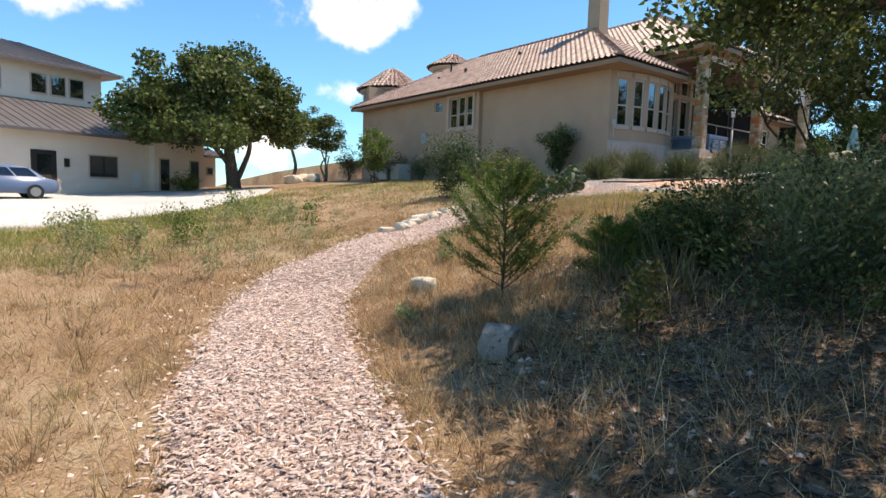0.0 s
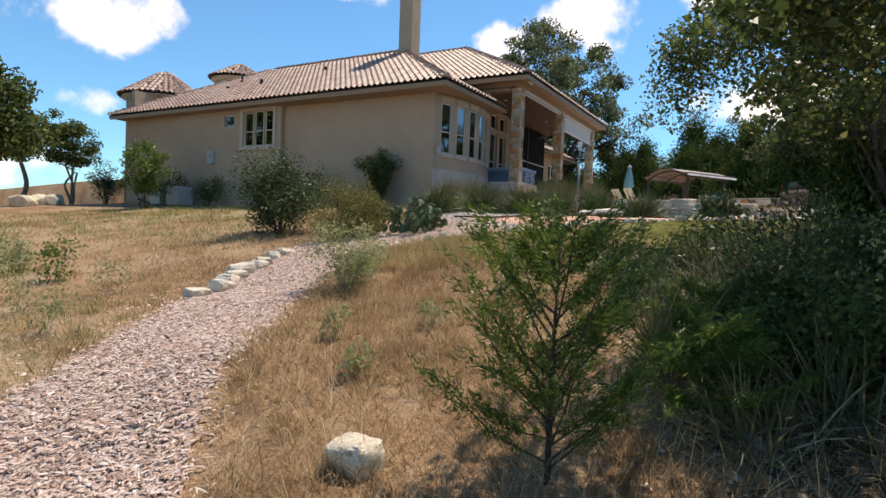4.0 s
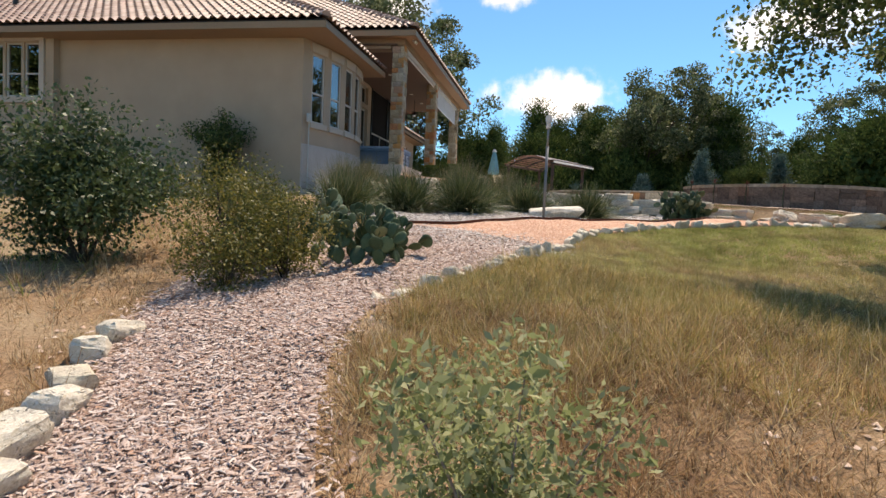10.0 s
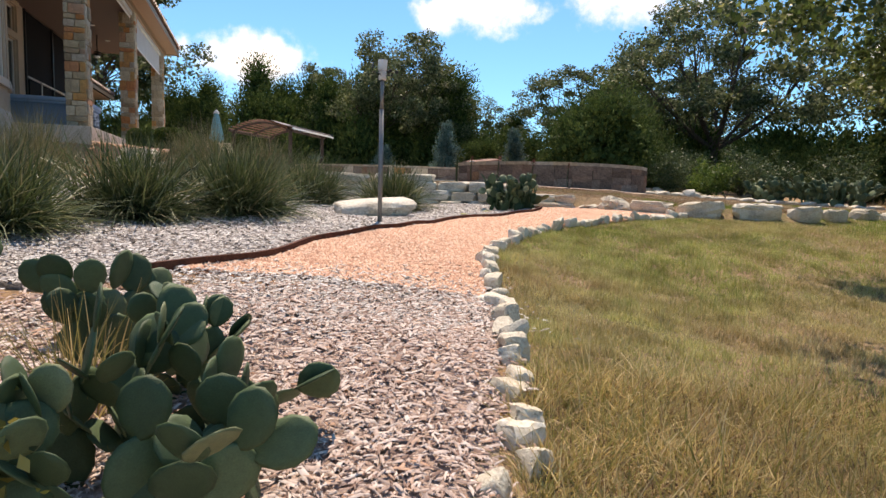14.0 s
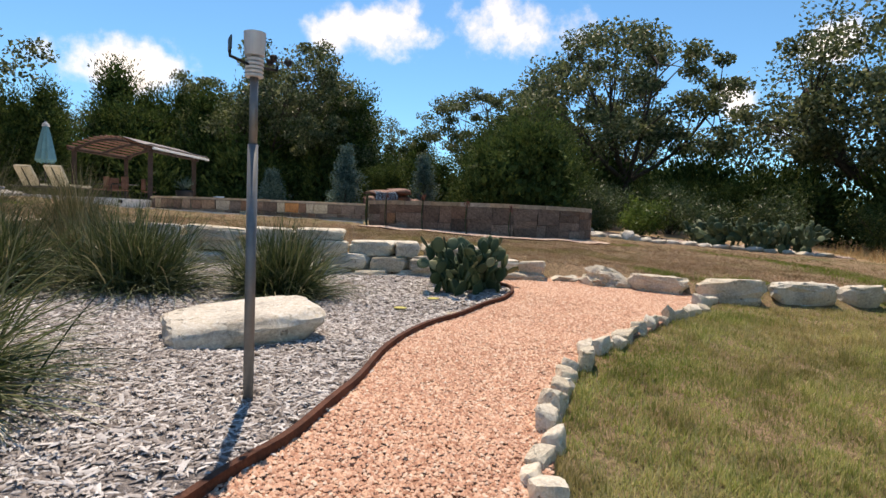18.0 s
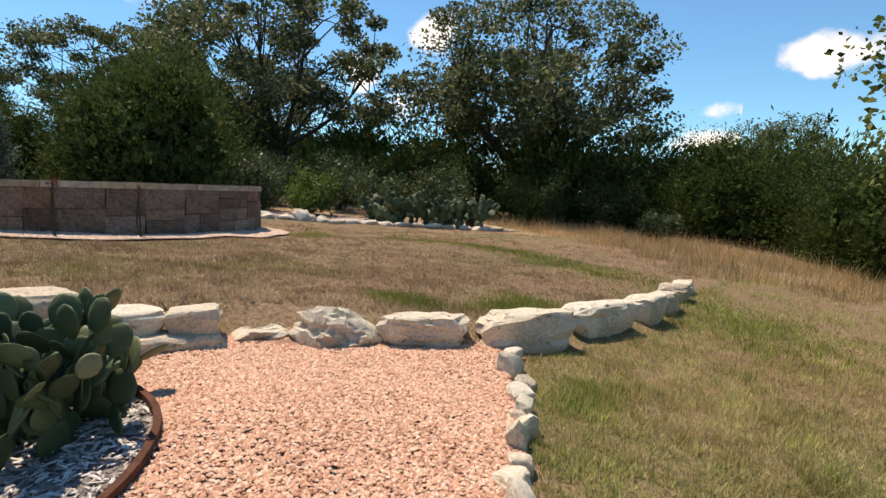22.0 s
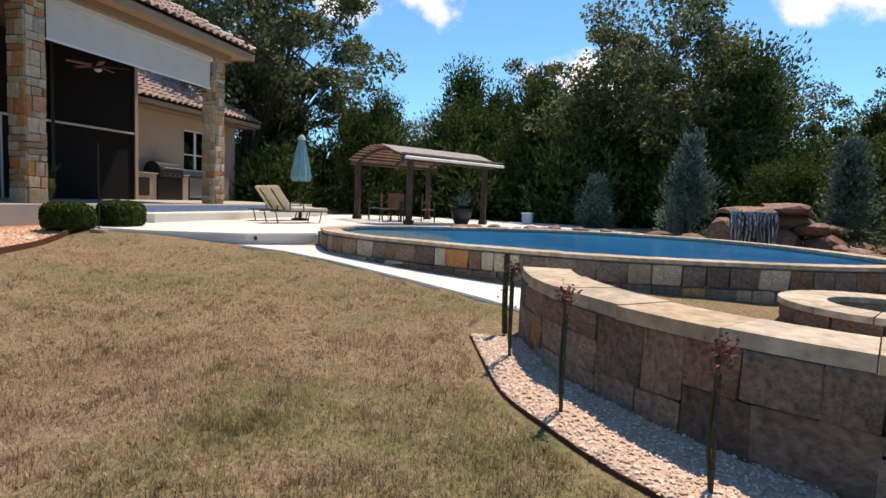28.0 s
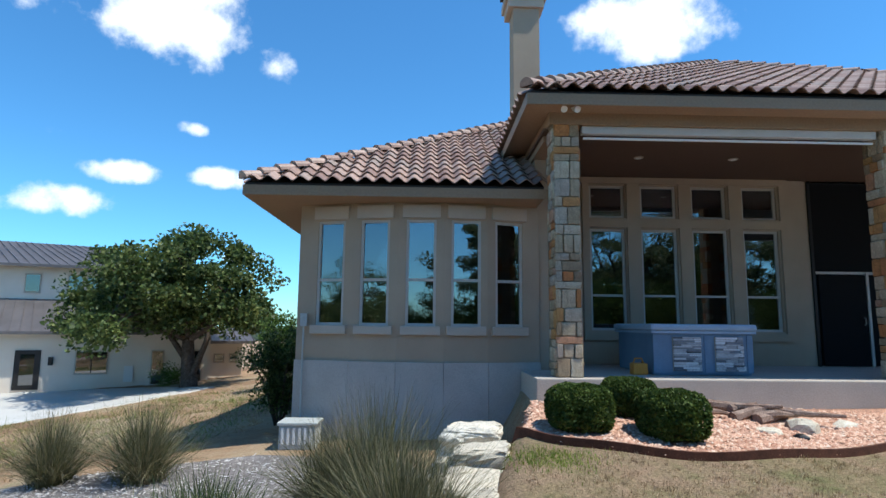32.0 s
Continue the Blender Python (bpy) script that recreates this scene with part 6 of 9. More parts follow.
ledge_thing("path_boulder", 4.07, 5.43, gz(4.07, 5.43) - .06, .34, .28, .22, 1.4, "broken tan and white rock beside the path", mat="pitted_stone", seed=81, lean=.12, cuts=4, lump=.16, worn=.6, soft=1)
ledge_thing("grey_boulder", 3.1, 3.15, gz(3.1, 3.15) - .1, .34, .3, .34, .5, "lichen-grey rock half hidden in dry grass", mat="lichen_stone", seed=82, lean=.2, cuts=4, lump=.14, worn=.7, soft=1)
r = random.Random(8)
for i, (x, y, a) in enumerate(along(curve([(29.7, -5.2), (28.6, -6.7), (27.4, -8.2), (26, -9.4), (24.4, -10.5)], 4), 0.5)):
    stone_thing("bed_edge_rock", x, y, .55, .3, .2, a, "flat pale stone edging the far planting bed", "far bed edge rocks", seed=i + 500, flat=.8, sub=2)
for i in range(12):
    x, y = r.uniform(28.5, 32.5), r.uniform(-8.2, -5.6)
    stone_thing("bed_edge_rock", x, y, r.uniform(.3, .6), r.uniform(.25, .5), r.uniform(.2, .4), r.uniform(0, 3), "pale rough stone on the far planting bed", "far bed rocks", seed=i + 550, sub=2)
for i, (x, y, s) in enumerate(((29.6, 12.5, .42), (30.4, 12.75, .3), (27.7, 12.3, .22), (28.9, 12.2, .28), (31.1, 12.5, .24))):
    stone_thing("white_rock", x, y, s * 1.5, s, s * .6, r.uniform(0, 3), "small white rock on pink gravel", "patio bed rocks", seed=i + 600, sub=2)
stone_thing("black_rock", 29.2, 11.95, .26, .2, .16, .3, "small black rock on pink gravel", "", mat="black", seed=620, sub=2)

# steel edging strips
def edging(name, line, mat, label, high=0.09, thick=0.02):
    bm = bmesh.new()
    prev = None
    for (x, y), (x2, y2) in zip(line, line[1:] + [(2 * line[-1][0] - line[-2][0], 2 * line[-1][1] - line[-2][1])]):
        d = math.hypot(x2 - x, y2 - y) or 1
        nx_, ny_ = -(y2 - y) / d * thick, (x2 - x) / d * thick
        z = gz(x, y)
        ringv = [bm.verts.new(v) for v in ((x - nx_, y - ny_, z - 0.1), (x + nx_, y + ny_, z - 0.1), (x + nx_, y + ny_, z + high), (x - nx_, y - ny_, z + high))]
        if prev:
            for k in range(4):
                bm.faces.new((prev[k], prev[(k + 1) % 4], ringv[(k + 1) % 4], ringv[k]))
        prev = ringv
    return tagged(part(name, bm, mat), label, "edging", kind="structure")


edging("edging_bed", EDGING[3:], M["rust"], "low rusted steel edging between mulch and gravel")
edging("edging_patio_bed", PATIO_BED[:-2], M["rust"], "low rusted steel edging of the patio bed", 0.1)
edging("edging_spa_bed", SPA_BED[:-2], M["rust"], "thin dark edging of the pale gravel bed", 0.03, 0.007)

# ---- plants ----
def leaf_quads(centres, aims, length, width, rnd, fold=0.25):
    """Rhombic leaves: centres (n, 3), aims (n, 3) along the leaf; length and width per leaf."""
    n = len(centres)
    aims = aims / np.linalg.norm(aims, axis=1, keepdims=True)
    side = np.cross(aims, rnd.normal(size=(n, 3)))
    side /= np.linalg.norm(side, axis=1, keepdims=True) + 1e-9
    up = np.cross(side, aims)
    length, width = np.asarray(length).reshape(-1, 1), np.asarray(width).reshape(-1, 1)
    v = np.stack([centres - aims * length / 2, centres + side * width / 2 + up * width * fold, centres + aims * length / 2, centres - side * width / 2 + up * width * fold], 1)
    return v.reshape(-1, 3), np.arange(4 * n).reshape(n, 4)


def ball(rnd, n):
    v = rnd.normal(size=(n, 3))
    v /= np.linalg.norm(v, axis=1, keepdims=True)
    return v * rnd.random((n, 1)) ** (1 / 2.2)


def dark_heart(centres, reach, count, leaf, mat, root, rnd):
    """The close inner foliage of a crown: broad sprays behind the outer leaves."""
    which = rnd.integers(0, len(centres), count)
    p = centres[which] + ball(rnd, count) * reach
    ll = leaf * (0.7 + 0.6 * rnd.random(count))
    v, f = leaf_quads(p, rnd.normal(size=(count, 3)), ll, ll * 0.6, rnd, 0.15)
    return tagged(arrays("inner_foliage", v, f, M[mat], root), kind="stuff")


def oak(name, at, label, seed, crown, clumps, leaves, leaf, trunk, bark="bark", leafmat="oak_leaf", group="", clump=0.75, forks=(), stems=1, twig=0.012, droop=0.0, category="tree", heart=5):
    """A broad tree. crown: (dx, dy, z of its middle above the base, radius x, radius y, radius z); trunk: (radius, fork height)."""
    rnd = np.random.default_rng(seed)
    root = thing(name, at, label, category, group)
    cx, cy, cz, rx, ry, rz = crown
    c = ball(rnd, clumps)
    c /= np.maximum(np.linalg.norm(c, axis=1, keepdims=True), 1e-6) ** 0.35
    c[:, 2] = np.where(c[:, 2] < -0.35, -0.35 + (c[:, 2] + 0.35) * 0.5, c[:, 2])
    lump = 1 + 0.22 * np.sin(c[:, :1] * 5 + seed) * np.cos(c[:, 1:2] * 4 - seed)
    c = c * lump * np.array([rx, ry, rz]) + np.array([cx, cy, cz])
    c[:, 2] -= droop * np.hypot((c[:, 0] - cx) / rx, (c[:, 1] - cy) / ry) ** 2
    bm = bmesh.new()
    fork = Vector((cx * 0.25, cy * 0.25, trunk[1]))
    for s in range(stems):
        o = Vector((0.0, 0.0, -0.15)) + (Vector((math.cos(s * 2.4), math.sin(s * 2.4), 0)) * trunk[0] * 1.2 if stems > 1 else Vector())
        mid = fork * 0.5 + Vector((rnd.normal() * 0.15, rnd.normal() * 0.15, 0))
        if stems > 1:
            fork = Vector((cx * 0.25 + math.cos(s * 2.4) * rx * 0.18, cy * 0.25 + math.sin(s * 2.4) * ry * 0.18, trunk[1] * rnd.uniform(0.9, 1.15)))
        tube(bm, curve([o, o.lerp(mid, 0.4) + Vector((0.04, 0, 0)), mid, fork], 3), list(np.linspace(trunk[0] * 1.35, trunk[0] * 0.78, 10)), 9)
    part("trunk", bm, M[bark], root, here=True, smooth=True)
    twigs = bmesh.new()
    k = max(4, min(9, clumps // 8))
    heads = c[rnd.choice(clumps, k, replace=False)]
    near = np.argmin(((c[:, None] - heads[None]) ** 2).sum(-1), 1)
    for j in range(k):
        mine = c[near == j]
        if not len(mine):
            continue
        end = Vector(mine.mean(0))
        bend = fork.lerp(end, 0.5) + Vector((rnd.normal() * 0.25, rnd.normal() * 0.25, -0.1 * rz))
        limb = curve([fork - Vector((0, 0, 0.2)), bend, end], 4)
        r0 = trunk[0] * rnd.uniform(0.4, 0.6)
        part("limb", tubed(limb, list(np.linspace(r0, r0 * 0.3, len(limb))), 6), M[bark], root, here=True, smooth=True)
        for q in mine[:14]:
            a = Vector(limb[rnd.integers(3, len(limb))])
            b = Vector(q)
            tube(twigs, [a, a.lerp(b, 0.5) + Vector((rnd.normal() * 0.12, rnd.normal() * 0.12, 0.08)), b], [r0 * 0.3, r0 * 0.2, twig], 4, caps=False)
    tagged(part("brushwood", twigs, M[bark], root, here=True, smooth=True), kind="stuff")
    for extra in forks:
        part("limb", tubed(curve(extra[0], 4), list(np.linspace(extra[1], extra[2], 4 * (len(extra[0]) - 1) + 1)), 7), M[bark], root, here=True, smooth=True)
    which = rnd.integers(0, clumps, leaves)
    size = clump * (0.6 + 0.8 * rnd.random(clumps))
    p = c[which] + ball(rnd, leaves) * size[which][:, None] * np.array([1, 1, 0.62])
    aims = rnd.normal(size=(leaves, 3)) + (p - c[which]) * 0.8
    ll = leaf * (0.7 + 0.7 * rnd.random(leaves))
    v, f = leaf_quads(p, aims, ll * 1.15, ll * 0.78, rnd)
    ob = arrays("crown", v, f, M[leafmat], root)
    dark_heart(c, clump * np.array([.42, .42, .28]), clumps * heart, clump * 0.3, leafmat, root, rnd)
    return root


def juniper(name, at, label, seed, height, radius, leaves, leaf, leafmat="juniper_leaf", group="", shape=0.75, low=0.0, ragged=0.3, lean=0.0, category="tree", trunk=0.09, leaders=1):
    """A dense conifer of upswept sprays. shape below 1: rounder; low: bare height of the trunk."""
    rnd = np.random.default_rng(seed)
    root = thing(name, at, label, category, group)
    part("trunk", tubed([(0, 0, -0.15), (0.03, 0, height * 0.5), (lean, 0, height * 0.93)], [trunk * height / 4, trunk * height / 7, 0.01], 7), M["bark"], root, here=True, smooth=True)
    sprays = max(40, leaves // 26)
    heads = [(0.0, 0.0, 1.0, 1.0)]
    if leaders > 1:
        for k in range(leaders - 1):
            b = k * 2.4 + rnd.random()
            d = radius * (0.35 + 0.35 * rnd.random())
            heads.append((d * math.cos(b), d * math.sin(b), 0.55 + 0.4 * rnd.random(), 0.62 + 0.2 * rnd.random()))
    heads = np.array(heads)
    pick = rnd.integers(0, len(heads), sprays)
    h = rnd.random(sprays) ** 0.85
    a = rnd.random(sprays) * 2 * math.pi
    prof = radius * heads[pick, 3] * np.clip(1 - h, 0.02, 1) ** shape * np.clip((h + 0.1) / 0.22, 0.55, 1)
    wob = 1 + ragged * np.sin(a * 3 + seed + h * 9) * rnd.random(sprays) + ragged * 0.6 * rnd.normal(size=sprays) * 0.5
    rr = prof * wob * (0.72 + 0.36 * rnd.random(sprays))
    c = np.stack([heads[pick, 0] * (0.5 + 0.5 * h) + rr * np.cos(a) + lean * h, heads[pick, 1] * (0.5 + 0.5 * h) + rr * np.sin(a), low + h * heads[pick, 2] * (height - low)], 1)
    out = np.stack([np.cos(a), np.sin(a), 0.55 + 0.9 * h], 1)
    bm = bmesh.new()
    for i in range(0, sprays, max(1, sprays // 26)):
        z = max(low, c[i, 2] - 0.5 * rr[i])
        tube(bm, [(lean * h[i], 0, z), tuple(c[i])], [0.02 * height / 4, 0.006], 4, caps=False)
    tagged(part("brushwood", bm, M["bark"], root, here=True), kind="stuff")
    which = rnd.integers(0, sprays, leaves)
    s = radius * 0.13 + leaf * 1.2
    p = c[which] + rnd.normal(size=(leaves, 3)) * s * 0.5 + out[which] * (rnd.random((leaves, 1)) - 0.4) * s * 1.6
    aims = out[which] + rnd.normal(size=(leaves, 3)) * 0.55
    ll = leaf * (0.7 + 0.8 * rnd.random(leaves))
    v, f = leaf_quads(p, aims, ll * 1.15, ll * 0.42, rnd, 0.1)
    core = c * np.array([.74, .74, .93]) + np.array([0, 0, low * .05])
    core[:, 2] = np.maximum(core[:, 2], min(.12 * height, radius * .25))
    if leaves > 6000:
        dark_heart(core, radius * .14, leaves // 4, radius * .13, leafmat, root, rnd)
    ob = arrays("foliage", v, f, M[leafmat], root)
    return root


def feathery(name, x, y, label, seed, height, radius, branches, mat, group="", low=0.1, rise=0.55):
    """A young juniper: a slim stem, upswept branches, side twigs set with fine needles."""
    rnd = np.random.default_rng(seed)
    root = thing(name, (x, y, gz(x, y)), label, "sapling", group)
    part("trunk", tubed([(0, 0, -.08), (.02, .01, height * .5), (.05, .0, height)], [.014 * height, .009 * height, .003], 6), M["bark"], root, here=True, smooth=True)
    wood = bmesh.new()
    c, d = [], []
    for k in range(branches):
        h = low + (1 - low) * ((k + rnd.random()) / branches) ** 1.15 * .96
        a = k * 2.4 + rnd.normal() * .4
        reach = radius * (1.05 - h) ** .6 * (.4 + .8 * rnd.random()) + .05
        o = Vector((.05 * h, 0, h * height))
        tip = o + Vector((math.cos(a) * reach, math.sin(a) * reach, reach * rise * (.5 + 1.2 * rnd.random())))
        mid = o.lerp(tip, .5) - Vector((0, 0, reach * .1))
        tube(wood, [o, mid, tip], [.006 * height, .004 * height, .0015], 4, caps=False)
        for j in range(13):
            f = .2 + .8 * (j + rnd.random()) / 13
            q = o.lerp(mid, f * 2) if f < .5 else mid.lerp(tip, f * 2 - 1)
            b = a + rnd.choice((-1, 1)) * (.5 + .6 * rnd.random())
            e = (reach * .5 * (1.2 - f) + .06) * (.6 + .7 * rnd.random())
            g = np.array((math.cos(b) * e, math.sin(b) * e, e * (.25 + .7 * rnd.random())))
            n = 40
            t = rnd.random((n, 1))
            c.append(np.array(q) + g * t + rnd.normal(size=(n, 3)) * .018)
            d.append(g / e + rnd.normal(size=(n, 3)) * .55)
    tagged(part("brushwood", wood, M["bark"], root, here=True), kind="stuff")
    c, d = np.concatenate(c), np.concatenate(d)
    ll = .04 * (.7 + .7 * rnd.random(len(c)))
    v, f = leaf_quads(c, d, ll, ll * .2, rnd, .1)
    tagged(arrays("foliage", v, f, M[mat], root), kind="stuff")
    return root


def shrub(name, x, y, label, seed, w, h, leaves, leaf, leafmat, group="", stems=9, clumps=34, ratio=0.55, category="shrub", hollow=0.0, base=None):
    """A loose bush of stems and leaf clumps."""
    rnd = np.random.default_rng(seed)
    root = thing(name, (x, y, gz(x, y) if base is None else base), label, category, group)
    c = ball(rnd, clumps)
    c = c * np.array([w / 2, w / 2, h / 2]) * (0.85 + 0.3 * rnd.random((clumps, 1)))
    c[:, 2] += h * 0.52
    c[:, :2] *= (0.55 + 0.55 * np.clip(c[:, 2:3] / h, 0, 1))
    for s in range(stems):
        q = c[rnd.integers(0, clumps)]
        part("stem", tubed([(q[0] * 0.08, q[1] * 0.08, -0.05), (q[0] * 0.5, q[1] * 0.5, q[2] * 0.6), tuple(q)], [0.007 * h, 0.005 * h, 0.003] if category == "weed" else [0.014 * h, 0.009 * h, 0.003], 5), M["pale_bark" if category == "weed" else "bark"], root, here=True)
    which = rnd.integers(0, clumps, leaves)
    s = w * 0.14 + leaf
    p = c[which] + ball(rnd, leaves) * s
    p[:, 2] = np.maximum(p[:, 2], 0.03)
    aims = rnd.normal(size=(leaves, 3)) + (p - c[which]) * 2
    ll = leaf * (0.6 + 0.8 * rnd.random(leaves))
    v, f = leaf_quads(p, aims, ll, ll * ratio, rnd)
    arrays("foliage", v, f, M[leafmat], root)
    if leaves > 4100:
        dark_heart(c * np.array([.75, .75, .9]), w * .1, leaves // 6, leaf * 1.7, leafmat, root, rnd)
    return root


def ribbons(base, aim, length, width, bend, rnd, seg=3):
    """Arching blades as strips of quads: base (n, 3), aim (n, 3), bend: how far the tip drops."""
    n = len(base)
    aim = aim / np.linalg.norm(aim, axis=1, keepdims=True)
    side = np.cross(aim, np.array([0, 0, 1.0]) + rnd.normal(size=(n, 3)) * 0.4)
    side /= np.linalg.norm(side, axis=1, keepdims=True) + 1e-9
    rows = []
    for k in range(seg + 1):
        t = k / seg
        p = base + aim * (length * t)[:, None]
        p[:, 2] -= bend * t * t * length
        w = (width * (1 - 0.85 * t ** 1.5) / 2)[:, None]
        rows += [p - side * w, p + side * w]
    v = np.stack(rows, 1)
    per = 2 * (seg + 1)
    f = np.array([(2 * k, 2 * k + 1, 2 * k + 3, 2 * k + 2) for k in range(seg)])
    return v.reshape(-1, 3), (np.arange(n)[:, None, None] * per + f[None]).reshape(-1, 4)


def tussock(name, x, y, label, seed, rad, high, blades, width, mat, group="", base=None, spread=1.0):
    """A fountain of narrow leaves."""
    rnd = np.random.default_rng(seed)
    root = thing(name, (x, y, gz(x, y) if base is None else base), label, "ornamental grass", group)
    b = np.c_[rnd.normal(size=(blades, 2)) * rad * 0.16, np.full(blades, -0.02)]
    a = rnd.random(blades) * 2 * math.pi
    tilt = (0.08 + 0.92 * rnd.random(blades)) * spread
    aim = np.stack([np.cos(a) * tilt, np.sin(a) * tilt, 1.05 - 0.45 * tilt], 1)
    length = high * (0.75 + 0.5 * rnd.random(blades))
    v, f = ribbons(b, aim, length, np.full(blades, width), 0.15 + 0.55 * tilt * rnd.random(blades), rnd, 4)
    tagged(arrays("foliage", v, f, M[mat], root), kind="stuff")
    part("crown", lathe([(rad * 0.22, 0), (rad * 0.26, 0.06), (rad * 0.12, 0.14)], 10, (0, 0, -0.04)), M["driftwood"], root, here=True)
    return root


# prickly pears: pads are parts
def pad_mesh():
    bm = bmesh.new()
    bmesh.ops.create_icosphere(bm, subdivisions=2, radius=0.5)
    for v in bm.verts:
        z = v.co.z
        k = 1.0 if z > 0 else 1.0 - 0.35 * (-z / 0.5) ** 1.5
        v.co = (v.co.x * 0.94 * k, v.co.y * 0.11, z + 0.5)
    me = bpy.data.meshes.new("pad")
    bm.to_mesh(me)
    bm.free()
    me.materials.append(M["cactus"])
    me.polygons.foreach_set("use_smooth", [True] * len(me.polygons))
    return me


PAD = pad_mesh()


def prickly_pear(x, y, label, seed, reach, starts, levels, size, group="", base=None):
    r = random.Random(seed)
    root = thing("prickly_pear", (x, y, gz(x, y) if base is None else base), label, "cactus", group)

    def grow(m, level, s):
        placed(PAD, rooted(root) @ m @ Matrix.Diagonal((s * r.uniform(.85, 1.1), s, s * r.uniform(.95, 1.2), 1)), root, "pad")
        if level <= 0:
            return
        for _ in range(r.choice((1, 1, 2, 2))):
            side = r.uniform(-0.75, 0.75)
            tip = m @ Matrix.Translation((0.42 * s * math.sin(side), 0, s * (0.5 + 0.45 * math.cos(side))))
            t = tip @ Matrix.Rotation(side * 0.9, 4, "Y") @ Matrix.Rotation(r.uniform(-0.35, 0.35), 4, "X") @ Matrix.Rotation(r.uniform(-0.9, 0.9), 4, "Z")
            grow(t, level - 1, s * r.uniform(0.82, 0.98))
    for _ in range(starts):
        a, d = r.uniform(0, 2 * math.pi), r.random() ** 0.6
        px, py = d * reach[0] * math.cos(a), d * reach[1] * math.sin(a)
        m = Matrix.Translation((px, py, -0.05)) @ Matrix.Rotation(r.uniform(0, math.pi), 4, "Z") @ Matrix.Rotation(r.uniform(-.4, .4), 4, "X") @ Matrix.Rotation(r.uniform(-.4, .4), 4, "Y")
        grow(m, levels - (1 if d > 0.8 else 0), size * r.uniform(.85, 1.15))
    return root


prickly_pear(12.45, 11.05, "large sprawling dark green prickly pear on wood mulch", 4, (1.0, 1.3), 38, 3, 0.2)
prickly_pear(14.3, 11.9, "dark green prickly pear behind the larger one", 14, (0.6, 0.5), 14, 2, 0.23)
prickly_pear(20.95, 4.95, "rounded deep green prickly pear before the ledge wall", 6, (0.52, 0.46), 34, 3, 0.235)
for i, (x, y) in enumerate(((25.4, -10.3), (26.2, -10.0), (27.0, -9.4), (27.6, -9.3))):
    prickly_pear(x, y, "greyish prickly pear in the far planting bed", 30 + i, (0.8, 0.6), 13, 3, 0.33, "far prickly pears")

for i, (x, y) in enumerate(((12.35, 11.7), (13.1, 11.35), (12.7, 10.6))):
    tussock("wild_grass", x, y, "wild yellow-green grass growing among cactus pads", 170 + i, .4, .6, 160, .007, "olive_blade", "grass among the cactus", spread=.9)
for x, y, turn in ((20.5, 5.75, .4), (20.2, 6.2, 1.9)):
    fallen = placed(PAD, Matrix.Translation((x, y, gz(x, y) + .06)) @ Matrix.Rotation(turn, 4, "Z") @ Matrix.Rotation(math.pi / 2, 4, "X") @ Matrix.Diagonal((.17, .17, .17, 1)), None, "fallen_pad")
    fallen.data = PAD.copy()
    fallen.data.materials.clear()
    fallen.data.materials.append(M["yellow_pad"])
    tagged(fallen, "yellowed fallen cactus pad lying on grey mulch", "cactus pad", "fallen pads")
# oaks by the path
oak("live_oak", (7.3, 0.7, gz(7.3, .7)), "live oak with low spreading limbs shading the path", 2, (-0.5, 0.3, 4.2, 3.2, 3.3, 1.7), 105, 34000, 0.08, (0.2, 1.9), clump=0.62, group="oaks by the path", leafmat="sunlit_oak_leaf", heart=2, droop=0.9,
    forks=(([(0, 0, 1.6), (-1.2, 1.0, 2.4), (-2.4, 1.9, 2.9), (-3.2, 2.3, 2.9)], 0.07, 0.02),))
oak("live_oak", (13.4, -0.45, gz(13.4, -0.45)), "spreading live oak with a long low limb over the lawn", 5, (0.1, 2.0, 4.6, 3.0, 4.3, 2.3), 140, 64000, 0.066, (0.11, 2.0), stems=3, clump=0.72, group="oaks by the path", leafmat="sunlit_oak_leaf", heart=1, droop=1.2,
    forks=(([(0, 0, 1.4), (-1.0, 1.4, 1.8), (-2.0, 2.6, 1.75), (-2.8, 3.5, 1.6), (-3.1, 4.15, 2.2)], 0.09, 0.03), ([(0.2, -0.6, 0), (0.1, -0.3, 1.2), (-.5, .5, 2.4), (-.9, 1.1, 3.2)], 0.1, 0.05)))
# this last oak stays out of view, added only to shade the path's start
oak("live_oak", (5.6, -2.9, gz(5.6, -2.9)), "unseen low live oak added for the shade across the path", 8, (-0.6, 0.4, 3.9, 2.7, 2.6, 1.5), 80, 30000, 0.08, (0.16, 1.8), clump=0.6, group="oaks by the path", leafmat="sunlit_oak_leaf", heart=2, droop=0.5)
# thicket beside the path
for i, (x, y, w, h, n) in enumerate(((5.9, 3.2, 1.5, .95, 4200), (7.2, 3.3, 1.8, 1.15, 5400), (6.3, 2.0, 2.0, 1.5, 6500), (5.2, 1.6, 1.4, 1.05, 4200), (8.7, 2.6, 2.0, 1.15, 6000), (7.8, 1.6, 1.8, 1.35, 5000), (5.6, .4, 1.7, 1.35, 4500), (9.6, 1.4, 2.2, 1.3, 5000))):
    if i % 2:
        juniper("thicket_juniper", (x, y, gz(x, y)), "ragged low juniper in the shaded thicket", 50 + i, h * .9, w * .5, min(n, 5900), 0.045, "shrub_leaf", "thicket junipers", .5, 0, .9, leaders=4, category="shrub")
    else:
        shrub("thicket_bush", x, y, "loose dark evergreen bush in the shaded thicket", 50 + i, w, h * .85, n, 0.044, ("oak_leaf", "weed_leaf")[i % 4 // 2], "thicket bushes", clumps=30)
